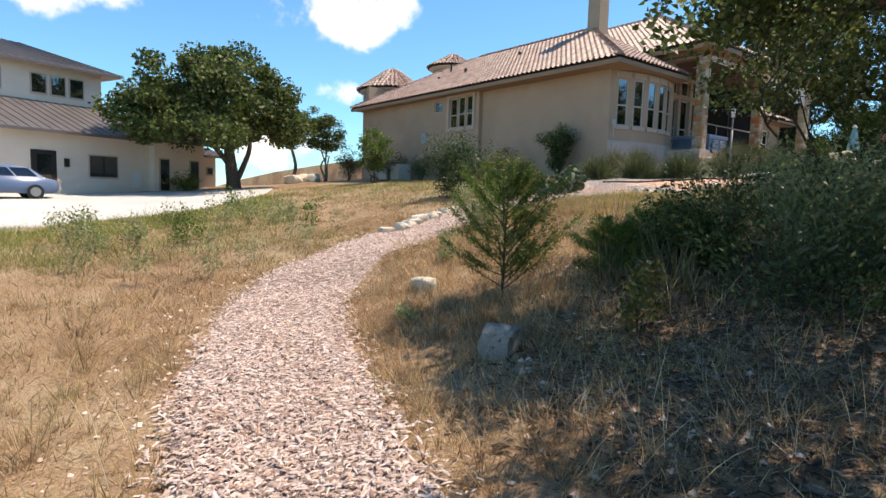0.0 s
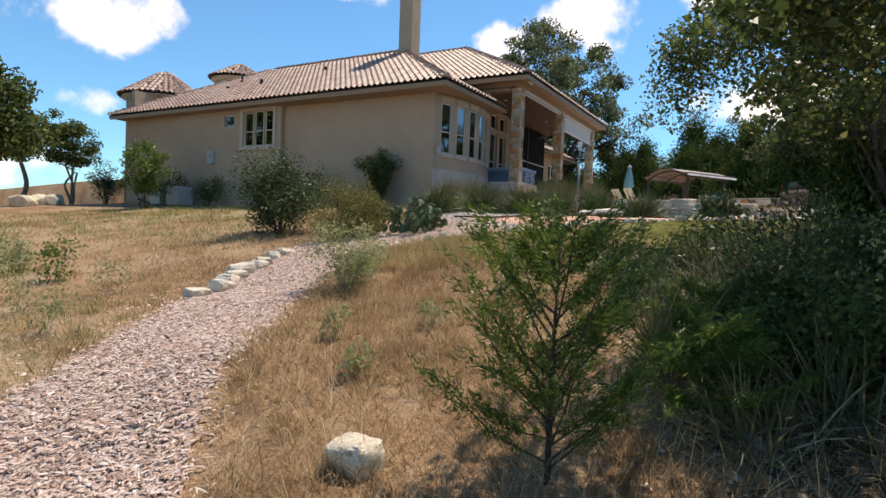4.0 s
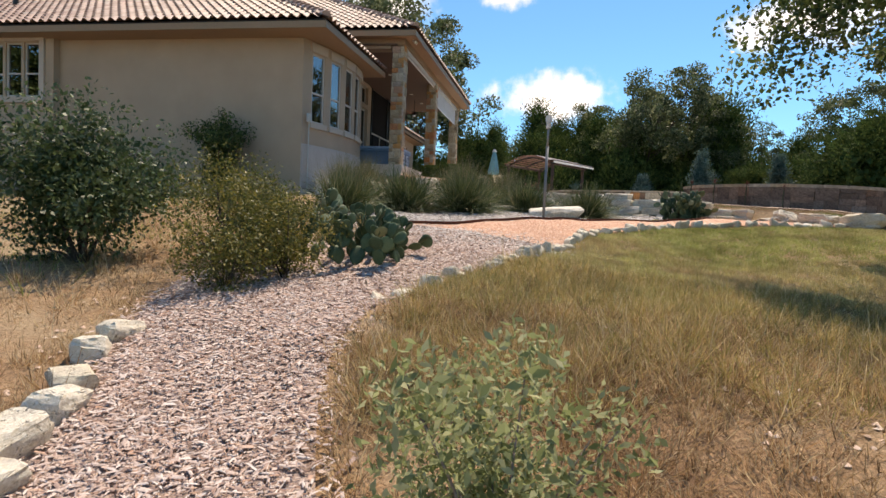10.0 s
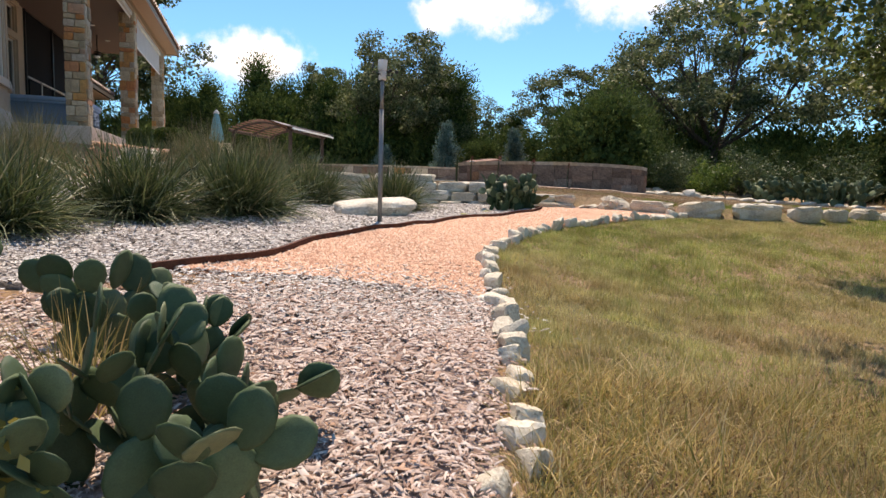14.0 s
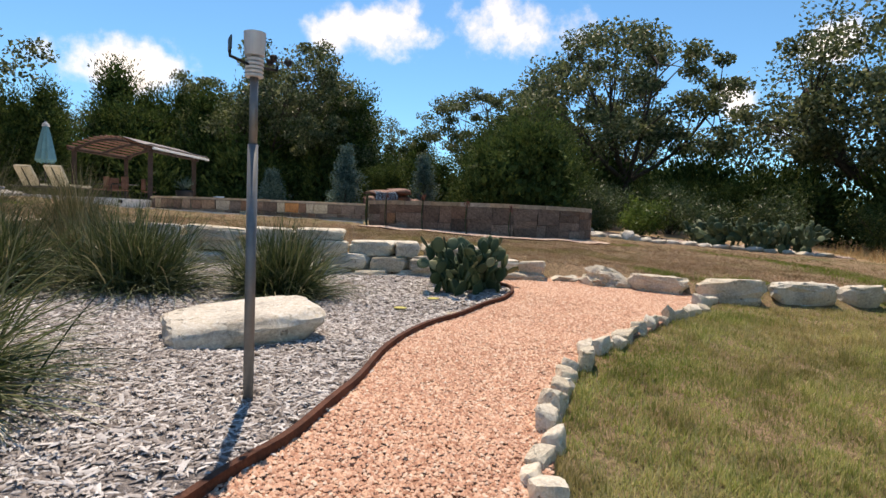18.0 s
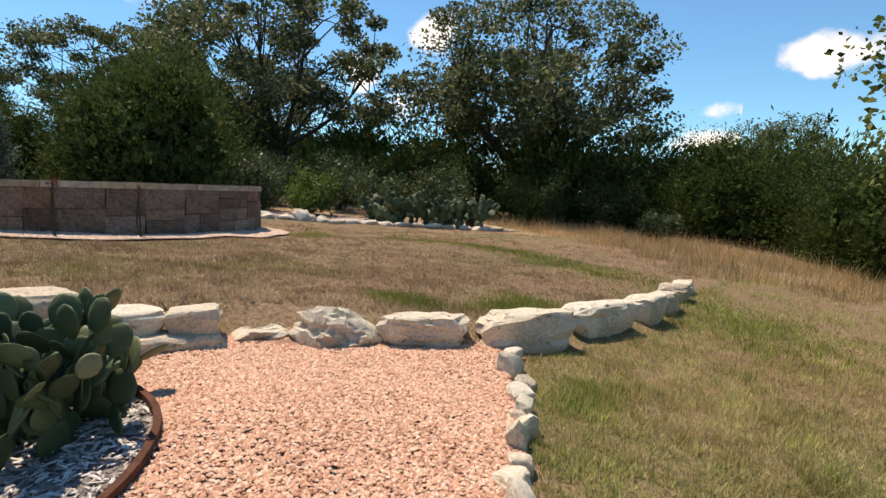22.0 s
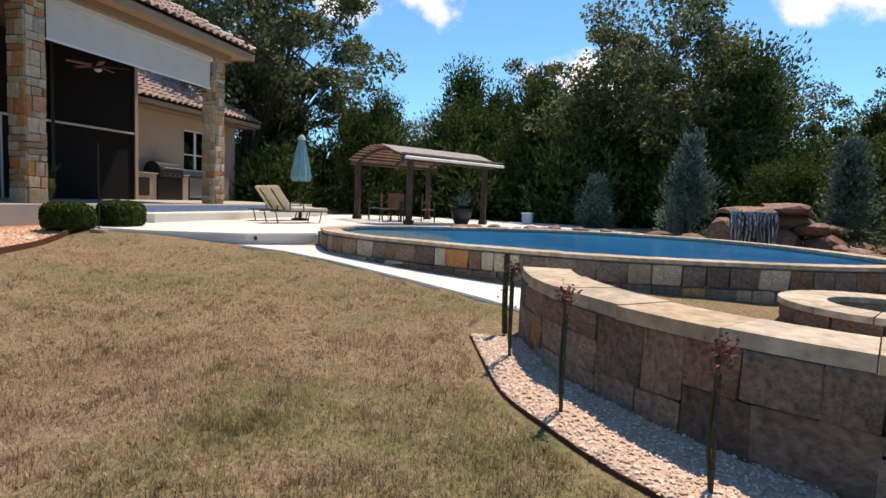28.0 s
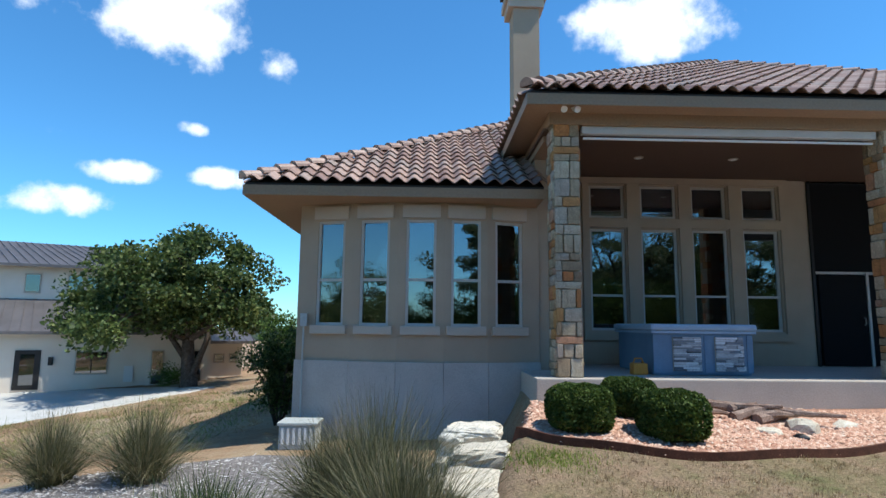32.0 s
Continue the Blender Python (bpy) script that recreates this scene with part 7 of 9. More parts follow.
for i, (x, y, h) in enumerate(((8.6, 3.7, 1.1), (7.9, 4.0, .9), (9.6, 3.2, 1.0), (6.9, 4.2, .7), (10.4, 2.6, .9), (5.9, 4.1, .8), (6.5, 3.5, .95), (5.4, 3.1, .8), (7.3, 3.8, .9), (4.9, 2.7, .6), (5.0, 3.5, .6))):
    tussock("tall_grass", x, y, "tall arching grass at the edge of the thicket", 70 + i, .5, h, 130, .014, "tuft_blade", "thicket grasses")
feathery("juniper_sapling", 4.37, 4.42, "young feathery juniper among dry grass", 3, 1.3, .66, 38, "bright_leaf", "juniper saplings", .06, .9)
feathery("juniper_sapling", 5.3, 3.75, "low bright green juniper branches", 31, .6, .55, 20, "bright_leaf", "juniper saplings", .05, .3)
feathery("juniper_sapling", 6.3, 3.9, "low bright green juniper branches", 32, .5, .55, 20, "bright_leaf", "juniper saplings", .05, .3)
oak("scrub_oak", (7.5, 2.3, gz(7.5, 2.3)), "small many-stemmed scrub oak in the thicket", 36, (-.1, .2, 2.4, 1.05, 1.05, 1.0), 36, 4200, .055, (.035, 1.0), stems=4, clump=.36, droop=.4, leafmat="sunlit_oak_leaf", heart=1)
juniper("juniper_tree", (12.3, 2.2, gz(12.3, 2.2)), "small dark juniper under the oak", 33, 2.0, .9, 9000, 0.09, "juniper_leaf", "path junipers", 0.7, 0.0, 0.4)
shrub("yellow_sapling", 4.0, 2.5, "small yellow-green leafy sapling in the shade", 12, .46, .7, 520, .05, "gold_leaf", stems=5, clumps=12, category="sapling")
for i, (x, y, w, h, mat) in enumerate(((8.3, 4.8, 1.0, .5, "shrub_leaf"), (9.4, 4.3, 1.3, .7, "oak_leaf"), (10.4, 4.2, 1.3, .7, "oak_leaf"), (7.4, 4.5, .9, .42, "shrub_leaf"), (9.0, 5.2, .7, .36, "oak_leaf"), (10.0, 3.4, 1.4, 1.0, "shrub_leaf"))):
    shrub("low_brush", x, y, "low tangled brush at the edge of the thicket", 400 + i, w, h, 2400, .04, mat, "low brush", clumps=24, stems=8)
# weeds and bushes
shrub("tall_weed", 7.4, 8.32, "leafy grey-green weed at the edge of the mulch path", 13, 1.0, .95, 2600, .047, "weed_leaf", "path weeds", stems=14, clumps=26, ratio=.42, category="weed")
shrub("tall_weed", 7.95, 8.45, "leafy grey-green weed at the edge of the mulch path", 15, .8, .65, 1200, .045, "weed_leaf", "path weeds", stems=6, clumps=16, ratio=.42, category="weed")
for i, (x, y, s) in enumerate(((6.3, 6.3, .3), (5.6, 6.9, .28), (5.0, 6.2, .25), (7.6, 6.0, .35), (3.3, 4.7, .22), (8.2, 5.2, .45), (2.5, 8.6, .5), (3.4, 9.2, .55), (1.6, 8.9, .5), (4.6, 9.9, .5), (3.0, 10.4, .6), (8.6, 4.9, .5), (4.9, 11.2, .6), (1.0, 10.4, .6), (6.0, 11.2, .5))):
    shrub("small_weed", x, y, "small green weed among dry grass", 90 + i, s * 1.3, s, 260, .045, "weed_leaf", "small weeds", stems=4, clumps=9, ratio=.4, category="weed")
shrub("round_bush", 11.55, 13.75, "large rounded grey-green bush beside the path", 16, 2.7, 1.9, 12000, .06, "shrub_leaf", clumps=60, stems=12)
for i, (x, y, w, h) in enumerate(((11.4, 11.75, 1.6, 1.15), (12.2, 12.1, 1.4, 1.3), (11.35, 11.0, 1.3, .85), (12.9, 12.3, 1.1, 1.0), (10.8, 11.4, 1.2, .75), (12.0, 11.4, 1.1, .9))):
    shrub("golden_bush", x, y, "golden-green bush with fine dry twigs", 17 + i, w, h, 4000, .036, "gold_leaf", "golden bushes", clumps=34, stems=12)
shrub("wall_shrub", 20.75, 17.7, "dark upright shrub against the stucco wall", 22, 1.9, 2.4, 6500, .07, "oak_leaf", clumps=40)
shrub("wall_shrub", 20.3, 20.6, "dark low shrub against the stucco wall", 23, 1.3, 1.5, 2200, .065, "oak_leaf", clumps=30)
shrub("wall_shrub", 20.2, 27.6, "dark clipped shrub against the stucco wall", 24, 1.8, 1.6, 2600, .075, "oak_leaf", clumps=30)
shrub("wall_shrub", 20.3, 30.5, "dark clipped shrub against the stucco wall", 25, 2.0, 1.5, 2600, .075, "oak_leaf", clumps=30)
oak("mesquite_tree", (17.9, 29.3, gz(17.9, 29.3)), "small bright yellow-green feathery tree", 26, (0, 0, 1.7, 1.0, 1.0, 1.35), 34, 4200, .09, (.05, .5), leafmat="bright_leaf", clump=.45, stems=3)
r = random.Random(52)
for i in range(16):
    x = r.uniform(-2.5, 6.5)
    y = 12.2 + .25 * x + r.uniform(-.8, 3.2)
    shrub("tall_weed", x, y, "leafy green weed in the grass below the driveway", 430 + i, r.uniform(.6, 1.1), r.uniform(.55, 1.0), 420, .07, "weed_leaf" if i % 3 else "bright_leaf", "field weeds", stems=6, clumps=14, ratio=.4, category="weed")
# tufts in the grey mulch bed
for i, (x, y, rd, h) in enumerate(((21.85, 8.95, 1.0, 1.05), (21.65, 7.3, .95, 1.0), (18.15, 10.15, .95, 1.0), (17.5, 11.3, .95, 1.0), (16.3, 12.2, .8, .9), (21.9, 10.3, .85, .9))):
    tussock("nolina", x, y, "fountain of narrow dark green leaves in grey mulch", 110 + i, rd * 1.2, h * 1.12, 2000, .016, "yucca_blade", "nolina tufts", spread=1.4)
for i, (x, y, rd, h) in enumerate(((24.0, 9.7, .85, 1.3), (23.6, 10.9, .9, 1.5), (23.0, 11.3, .6, 1.1), (20.0, 13.0, .7, 1.2), (18.6, 13.1, .6, 1.1), (22.6, 9.6, .5, .8))):
    tussock("muhly_grass", x, y, "tall feathery grey-green bunch grass", 130 + i, rd, h * 1.1, 1500, .008, "tuft_blade", "bunch grasses", spread=.8)
# box balls by the patio
for i, (x, y, rd) in enumerate(((26.2, 11.95, .45), (27.35, 11.7, .46), (27.15, 12.75, .42), (32.2, 12.75, .44), (33.35, 12.55, .44))):
    rnd = np.random.default_rng(140 + i)
    root = thing("box_ball", (x, y, gz(x, y)), "clipped dark green boxwood ball on pink gravel", "shrub", "boxwood balls")
    d = rnd.normal(size=(9000, 3))
    d /= np.linalg.norm(d, axis=1, keepdims=True)
    q = d / (np.abs(d) ** 3.4).sum(1, keepdims=True) ** (1 / 3.4)
    lumpy = 1 + .05 * np.sin(q[:, :1] * 7 + i) * np.cos(q[:, 1:2] * 6) + .09 * (rnd.random((9000, 1)) - .6)
    p = q * np.array([rd * .92, rd * .92, rd * .66]) * lumpy + np.array([0, 0, rd * .64])
    v, f = leaf_quads(p, d * .5 + rnd.normal(size=(9000, 3)), np.full(9000, .046), np.full(9000, .032), rnd)
    arrays("foliage", v, f, M["box_leaf"], root)
    bm = bmesh.new()
    bmesh.ops.create_icosphere(bm, subdivisions=2, radius=1)
    bm.transform(Matrix.Translation((0, 0, rd * .66)) @ Matrix.Diagonal((rd * .84, rd * .84, rd * .6, 1)))
    part("heart", bm, M["box_leaf"], root, here=True)
# blue conifers by the pool
for x, y, h, rd in ((41.2, -.2, 2.9, .68), (40.6, -4.1, 2.7, .7), (45.6, 2.4, 1.8, .6)):
    juniper("blue_cypress", (x, y, 3.45), "narrow blue-grey cypress behind the pool", int(h * 10), h, rd, 7000, .1, "blue_leaf", "blue cypresses", .9, 0, .9)

# the woods behind: a few trees built, then set out again
WOODS = []
oakA = oak("wood_oak", (40.5, -18.5, gz(40.5, -18.5)), "tall spreading oak at the edge of the wood", 201, (.4, .6, 7.6, 7.9, 7.0, 4.6), 140, 30000, .18, (.3, 2.8), leafmat="grey_oak_leaf", clump=1.05, group="wood oaks", droop=1.0, heart=3)
oakB = oak("wood_oak", (26.5, -19.5, gz(26.5, -19.5)), "broad dark oak beyond the lawn", 202, (0, 0, 6.6, 6.4, 5.8, 4.5), 130, 30000, .16, (.34, 2.3), leafmat="grey_oak_leaf", clump=1.1, group="wood oaks", droop=1.2)
oakC = oak("wood_oak", (52.3, 22.0, 3.4), "large old oak behind the kitchen wing", 203, (0, 0, 10.1, 7.9, 7.2, 6.8), 230, 48000, .2, (.36, 2.6), leafmat="grey_oak_leaf", clump=1.1, group="wood oaks", droop=1.4)
junA = juniper("wood_juniper", (35.6, -6.6, gz(35.6, -6.6)), "dense dark rounded juniper behind the fire pit", 211, 4.6, 3.1, 38000, .1, "juniper_leaf", "wood junipers", .34, 0, .45, leaders=5)
junB = juniper("wood_juniper", (56, 9.5, 3.4), "tall pointed dark juniper in the wood", 212, 8.2, 2.9, 17000, .18, "juniper_leaf", "wood junipers", .8, 0, .5, leaders=4)
junC = juniper("wood_juniper", (57, 3.5, 3.4), "dark juniper with an uneven top", 213, 7.2, 3.3, 17000, .18, "juniper_leaf", "wood junipers", .6, 0, .6, .5, leaders=6)


def again(src, x, y, scale, turn, z=None, tall=1.0):
    ob = copy_thing(src, pose(x, y, (gz(x, y) if z is None else z), 0, 0, turn))
    ob.scale = (scale, scale, scale * tall)
    ROOTS[ob.name] = ob.matrix_basis.copy()
    return ob


r = random.Random(77)
for src, x, y, s, tall in ((oakC, 60, 28, .7, 1), (oakC, 50, 31, .65, 1), (oakA, 50, -24, .7, 1), (oakA, 49, -15, .8, 1),
                           (oakB, 16, -25, .6, .9), (oakC, 7, -21, .6, .8), (oakA, 58, -1, .85, .95), (oakA, 51.8, 1.5, .78, 1.08), (oakB, 51.5, -4.4, .62, 1.0), (oakB, 57, 12, .6, .9)):
    again(src, x, y, s, r.uniform(0, 360), None, tall)
for src, x, y, s, tall in ((junB, 50, 13, .7, 1), (junC, 53, 9, .85, .95), (junB, 51.5, 5, .85, .95), (junC, 52, 1, .95, .9), (junB, 50.5, -3.5, .95, .95), (junC, 47.5, -8, .55, .9),
                           (junB, 57, 6, .95, 1), (junC, 58, -5, 1.15, 1.1), (junB, 54, -10, .7, 1), (junB, 44, -11.5, .8, .9), (junA, 39.8, -9.8, .9, 1), (junA, 34, -15.5, .62, .8),
                           (junA, 31.5, -17.5, .7, .8), (junA, 22.5, -21, .75, .8), (junA, 18.5, -17.5, .85, .95), (junC, 15.6, -16.5, .6, .75), (junA, 13.6, -13.2, .8, .9), (junA, 11, -16, .8, 1),
                           (junC, 54.5, 15.5, .8, 1), (junC, 64, 1, 1.3, 1), (junA, 4, -12, .8, 1), (junA, 8.5, -10.5, .8, .9), (junB, 56.5, 22, .8, 1), (junC, 45.8, -4.2, .5, .75)):
    again(src, x, y, s, r.uniform(0, 360), None, tall)
# a belt of low dense growth closes the wood
bushD = juniper("understory_juniper", (47, -27, gz(47, -27)), "low dense dark juniper filling the wood", 214, 4.2, 3.0, 6500, .27, "juniper_leaf", "understory junipers", .4, 0, .4, leaders=5)
BELT = curve([(2, -16), (12, -21), (20, -25), (30, -26), (40, -24.5), (49, -20), (55.5, -13), (60, -4), (61, 6), (60, 17), (58, 28), (52, 36)], 5)
for k, (x, y, a) in enumerate(along(BELT, 3.1)):
    again(bushD, x + r.uniform(-1.5, 1.5), y + r.uniform(-1.5, 1.5), r.uniform(.7, 1.0), r.uniform(0, 360), None, r.uniform(.75, 1.0))
for x, y, s in ((46, -14, .8), (43, -17, .9), (37, -20, .9), (32, -21, .9), (29.5, -17.5, .75), (25, -18, .8), (48, -5.5, .8), (50, -1, .8), (49.5, 3.5, .8), (51, 8, .8), (52, 12.5, .8), (54, 18, .8), (21.5, -18.5, .8), (47.5, 17, .7), (46.5, 22, .8), (41, -12.5, .8), (15.5, -19, .8)):
    again(bushD, x, y, s, r.uniform(0, 360), None, r.uniform(.9, 1.2))
# brush along the far bed
for i, (x, y, w, h, mat) in enumerate(((30.6, -8.9, 2.2, 1.5, "bright_leaf"), (32.4, -8.2, 2.2, 1.6, "shrub_leaf"), (29.0, -10.6, 2.4, 1.7, "shrub_leaf"), (33.8, -10.2, 2.8, 2.1, "shrub_leaf"), (31.4, -11.6, 2.8, 2.0, "shrub_leaf"), (27.4, -12.4, 2.6, 1.8, "shrub_leaf"),
                                       (36.4, -12.2, 2.8, 2.2, "shrub_leaf"), (28.6, -14.4, 3.2, 2.4, "oak_leaf"), (24.6, -14.6, 3.0, 2.0, "oak_leaf"), (21.8, -16.0, 3, 1.8, "oak_leaf"), (19.9, -13.5, 1.4, .9, "shrub_leaf"))):
    shrub("brush", x, y, "tangled grey-green brush behind the far bed", 160 + i, w, h, 4200, .085, mat, "far brush", clumps=44)
# neighbour's trees
oak("neighbour_oak", (11.7, 35.0, gz(11.7, 35.0)), "wide leaning live oak beside the concrete drive", 301, (-1.0, .6, 5.2, 5.4, 5.0, 2.9), 150, 36000, .19, (.36, 2.6), leafmat="oak_leaf", clump=1.1, droop=1.3, stems=1,
    forks=(([(0, 0, .2), (.5, -.2, 1.4), (.9, -.2, 2.6), (.8, 0, 4)], .2, .1), ([(-.3, 0, 1.5), (-1.5, .2, 3), (-2.4, .3, 4.2)], .17, .08)))
oak("crape_myrtle", (21.0, 41.5, gz(21, 41.5)), "small tree with several slim pale stems", 302, (0, 0, 3.6, 1.9, 1.9, 1.7), 50, 6500, .12, (.07, 2.2), "pale_bark", "oak_leaf", clump=.6, stems=4)
oak("slim_tree", (18.6, 42.5, gz(18.6, 42.5)), "young tree with a slim pale trunk", 303, (0, 0, 4.2, 2.6, 2.3, 1.8), 50, 7500, .12, (.13, 2.8), "pale_bark", "oak_leaf", clump=.7)
shrub("hedge_bush", 22.0, 39.5, "grey-green bush beside the house corner", 304, 2.2, 2.4, 3200, .1, "shrub_leaf", clumps=36)
shrub("bright_bush", 9.6, 37.5, "low yellow-green bush by the neighbouring house", 305, 2.2, 1.0, 2200, .09, "bright_leaf", clumps=30)

# ---- things on and round the patio ----
tub = thing("hot_tub", (29.12, 15.4, 3.95), "blue-grey hot tub with slate panels and a padded cover", "hot tub")
part("body", boxed(28.22, 30.02, 14.45, 16.4, 3.95, 4.74, 0.06), M["tub_shell"], tub)
cover = part("cover", boxed(28.15, 30.1, 14.38, 16.48, 4.75, 4.87, 0.045), M["tub_cover"], tub, "folded padded vinyl cover")
part("skirt", boxed(28.17, 30.08, 14.4, 16.45, 4.7, 4.745), M["tub_cover"], cover)
for x0 in (28.56, 29.33):
    panel = part("slate_panel", boxed(x0, x0 + 0.52, 14.43, 14.452, 4.03, 4.64), M["mortar"], tub, "panel of stacked grey slate strips")
    rr = random.Random(int(x0 * 10))
    z = 4.035
    while z < 4.62:
        h = rr.uniform(.022, .05)
        x = x0 + 0.01
        while x < x0 + .5:
            w = min(rr.uniform(.12, .4), x0 + .51 - x)
            part("slate", boxed(x, x + w - .008, 14.40 + rr.uniform(-.02, .012), 14.44, z, min(z + h - .006, 4.635)), M["slate"], panel)
            x += w
        z += h
for x0, x1 in ((28.21, 28.36), (29.14, 29.28), (29.92, 30.03)):
    part("corner_post", boxed(x0, x1, 14.435, 14.47, 4.0, 4.68, 0.01), M["tub_shell"], tub)
part("label_plate", boxed(29.76, 29.88, 14.425, 14.436, 4.04, 4.12), M["white"], tub, "small white plate")
bucket = thing("jerry_can", (28.0, 14.6, 3.95), "small orange plastic can beside the hot tub", "can")
part("body", boxed(27.86, 28.13, 14.5, 14.72, 3.95, 4.16, 0.03), M["orange"], bucket)
part("handle", tubed([(27.9, 14.61, 4.16), (27.93, 14.61, 4.24), (28.05, 14.61, 4.24), (28.08, 14.61, 4.16)], .014), M["orange"], bucket)
part("cap", lathe([(.03, 0), (.03, .03)], 10, (28.09, 14.66, 4.15)), M["black"], bucket)
# roller shades
for x0, x1, drop, lab in ((26.85, 32.2, .05, "white roller shade rolled up under the patio beam"), (32.8, 38.3, .78, "white roller shade half lowered between columns")):
    sh = thing("roller_shade", ((x0 + x1) / 2, 13.95, 8.3), lab, "shade", "roller shades")
    part("cassette", boxed(x0, x1, 13.88, 14.02, 8.22, 8.36, .015), M["shade_cloth"], sh)
    if drop > .1:
        part("cloth", boxed(x0 + .05, x1 - .05, 13.945, 13.95, 8.22 - drop, 8.22), M["shade_cloth"], sh)
    part("bar", boxed(x0 + .03, x1 - .03, 13.93, 13.97, 8.18 - drop, 8.22 - drop, .008), M["white"], sh)
# eave spot lights
spot = thing("flood_light", (26.55, 13.6, 8.5), "small twin flood light under the eave", "light")
part("base", lathe([(.06, 0), (.06, .04)], 12, (26.55, 13.62, 8.62)), M["trim"], spot)
for dx in (-.09, .09):
    part("head", tubed([(26.55 + dx * .4, 13.6, 8.62), (26.55 + dx, 13.56, 8.56), (26.55 + dx * 1.3, 13.46, 8.5)], [.02, .05, .06], 10), M["white"], spot)
for x in (28.5, 30.5, 34.5, 36.8):
    can = thing("ceiling_light", (x, 15.6, 8.31), "small round recessed light in the patio ceiling", "ceiling light", "patio ceiling lights")
    part("trim_ring", lathe([(.1, 0), (.1, .012)], 16, (x, 15.6, 8.306)), M["trim"], can)
    part("lens", lathe([(.07, 0), (.07, .01)], 14, (x, 15.6, 8.298)), M["white"], can)
fan = thing("ceiling_fan", (36.0, 15.8, 7.5), "brown ceiling fan at rest under the patio roof", "fan")
part("rod", tubed([(36, 15.8, 8.32), (36, 15.8, 7.7)], .02), M["dark_metal"], fan)
part("motor", lathe([(.05, 0), (.14, .05), (.14, .15), (.05, .2)], 16, (36, 15.8, 7.52)), M["dark_metal"], fan)
for k in range(5):
    part("blade", boxed(.15, .78, -.07, .07, -.006, .006, m=Matrix.Translation((36, 15.8, 7.6)) @ Matrix.Rotation(k * 2 * math.pi / 5 + .3, 4, "Z") @ Matrix.Rotation(.2, 4, "X")), M["slat_wood"], fan)
part("lamp", lathe([(.02, -.08), (.09, -.04), (.1, 0)], 14, (36, 15.8, 7.52)), M["white"], fan)
# outdoor kitchen
for x0, x1 in ((39.0, 40.1), (41.45, 41.75), (42.6, 44.3)):
    cab = thing("kitchen_counter", ((x0 + x1) / 2, 17.8, 3.95), "stucco outdoor counter with a dark stone top", "counter", "outdoor counters")
    part("body", boxed(x0, x1, 17.45, 18.18, 3.95, 4.84), M["stucco"], cab)
    part("worktop", boxed(x0 - .03, x1 + .03, 17.4, 18.19, 4.85, 4.9, .01), M["mortar"], cab)
    if x1 - x0 > 1:
        part("door", boxed(x0 + .12, x0 + .75, 17.425, 17.45, 4.1, 4.72, .01), M["dark_metal"], cab)
grill = thing("barbecue_grill", (40.78, 17.75, 3.95), "black barbecue grill with a domed steel-trimmed lid", "grill")
part("cabinet", boxed(40.15, 41.42, 17.42, 18.1, 3.95, 4.75, .02), M["black"], grill)
part("firebox", boxed(40.18, 41.4, 17.36, 18.1, 4.76, 4.95, .03), M["dark_metal"], grill)
bm = bmesh.new()
tube(bm, [(40.2, 17.73, 4.96), (41.38, 17.73, 4.96)], [.36, .36], 20)
bmesh.ops.bisect_plane(bm, geom=list(bm.verts) + list(bm.edges) + list(bm.faces), plane_co=(0, 0, 4.96), plane_no=(0, 0, -1), clear_outer=True)
part("lid", bm, M["black"], grill, "domed black lid")
part("lid_handle", tubed([(40.3, 17.34, 5.08), (40.3, 17.3, 5.1), (41.28, 17.3, 5.1), (41.28, 17.34, 5.08)], .015), M["steel"], grill)
for k in range(4):
    part("knob", lathe([(.03, 0), (.025, .03)], 10, (40.4 + k * .25, 17.35, 4.83)), M["steel"], grill)
fridge = thing("drinks_fridge", (42.15, 17.75, 3.95), "small steel drinks fridge set into the counter", "fridge")
part("body", boxed(41.78, 42.56, 17.46, 18.1, 3.95, 4.84), M["black"], fridge)
part("door", boxed(41.82, 42.52, 17.42, 17.455, 4.05, 4.8, .01), M["steel"], fridge)
part("handle", tubed([(42.42, 17.41, 4.7), (42.42, 17.37, 4.68), (42.42, 17.37, 4.3), (42.42, 17.41, 4.28)], .012), M["steel"], fridge)
faucet = thing("faucet", (43.3, 17.9, 4.9), "curved chrome faucet on the counter", "faucet")
part("spout", tubed(curve([(43.3, 17.9, 4.9), (43.3, 17.9, 5.12), (43.3, 17.82, 5.2), (43.3, 17.72, 5.12)], 4), .014), M["steel"], faucet)
# potted plant by the screen
pot = thing("potted_plant", (35.2, 16.6, 3.95), "brass urn with a spiky plant by the screen", "plant")
part("urn", lathe([(.1, 0), (.06, .08), (.12, .25), (.15, .4), (.11, .52), (.13, .56)], 16, (35.2, 16.6, 3.95)), M["brass"], pot, smooth=True)
rnd = np.random.default_rng(5)
a = rnd.random(60) * 6.28
v, f = ribbons(np.tile([35.2, 16.6, 4.5], (60, 1)), np.stack([np.cos(a) * .6, np.sin(a) * .6, np.full(60, 1.0)], 1), .35 + .3 * rnd.random(60), np.full(60, .03), .3 * rnd.random(60), rnd)
o = arrays("leaves", v, f, M["shrub_leaf"], pot)
o.matrix_parent_inverse = ROOTS[pot.name].inverted()

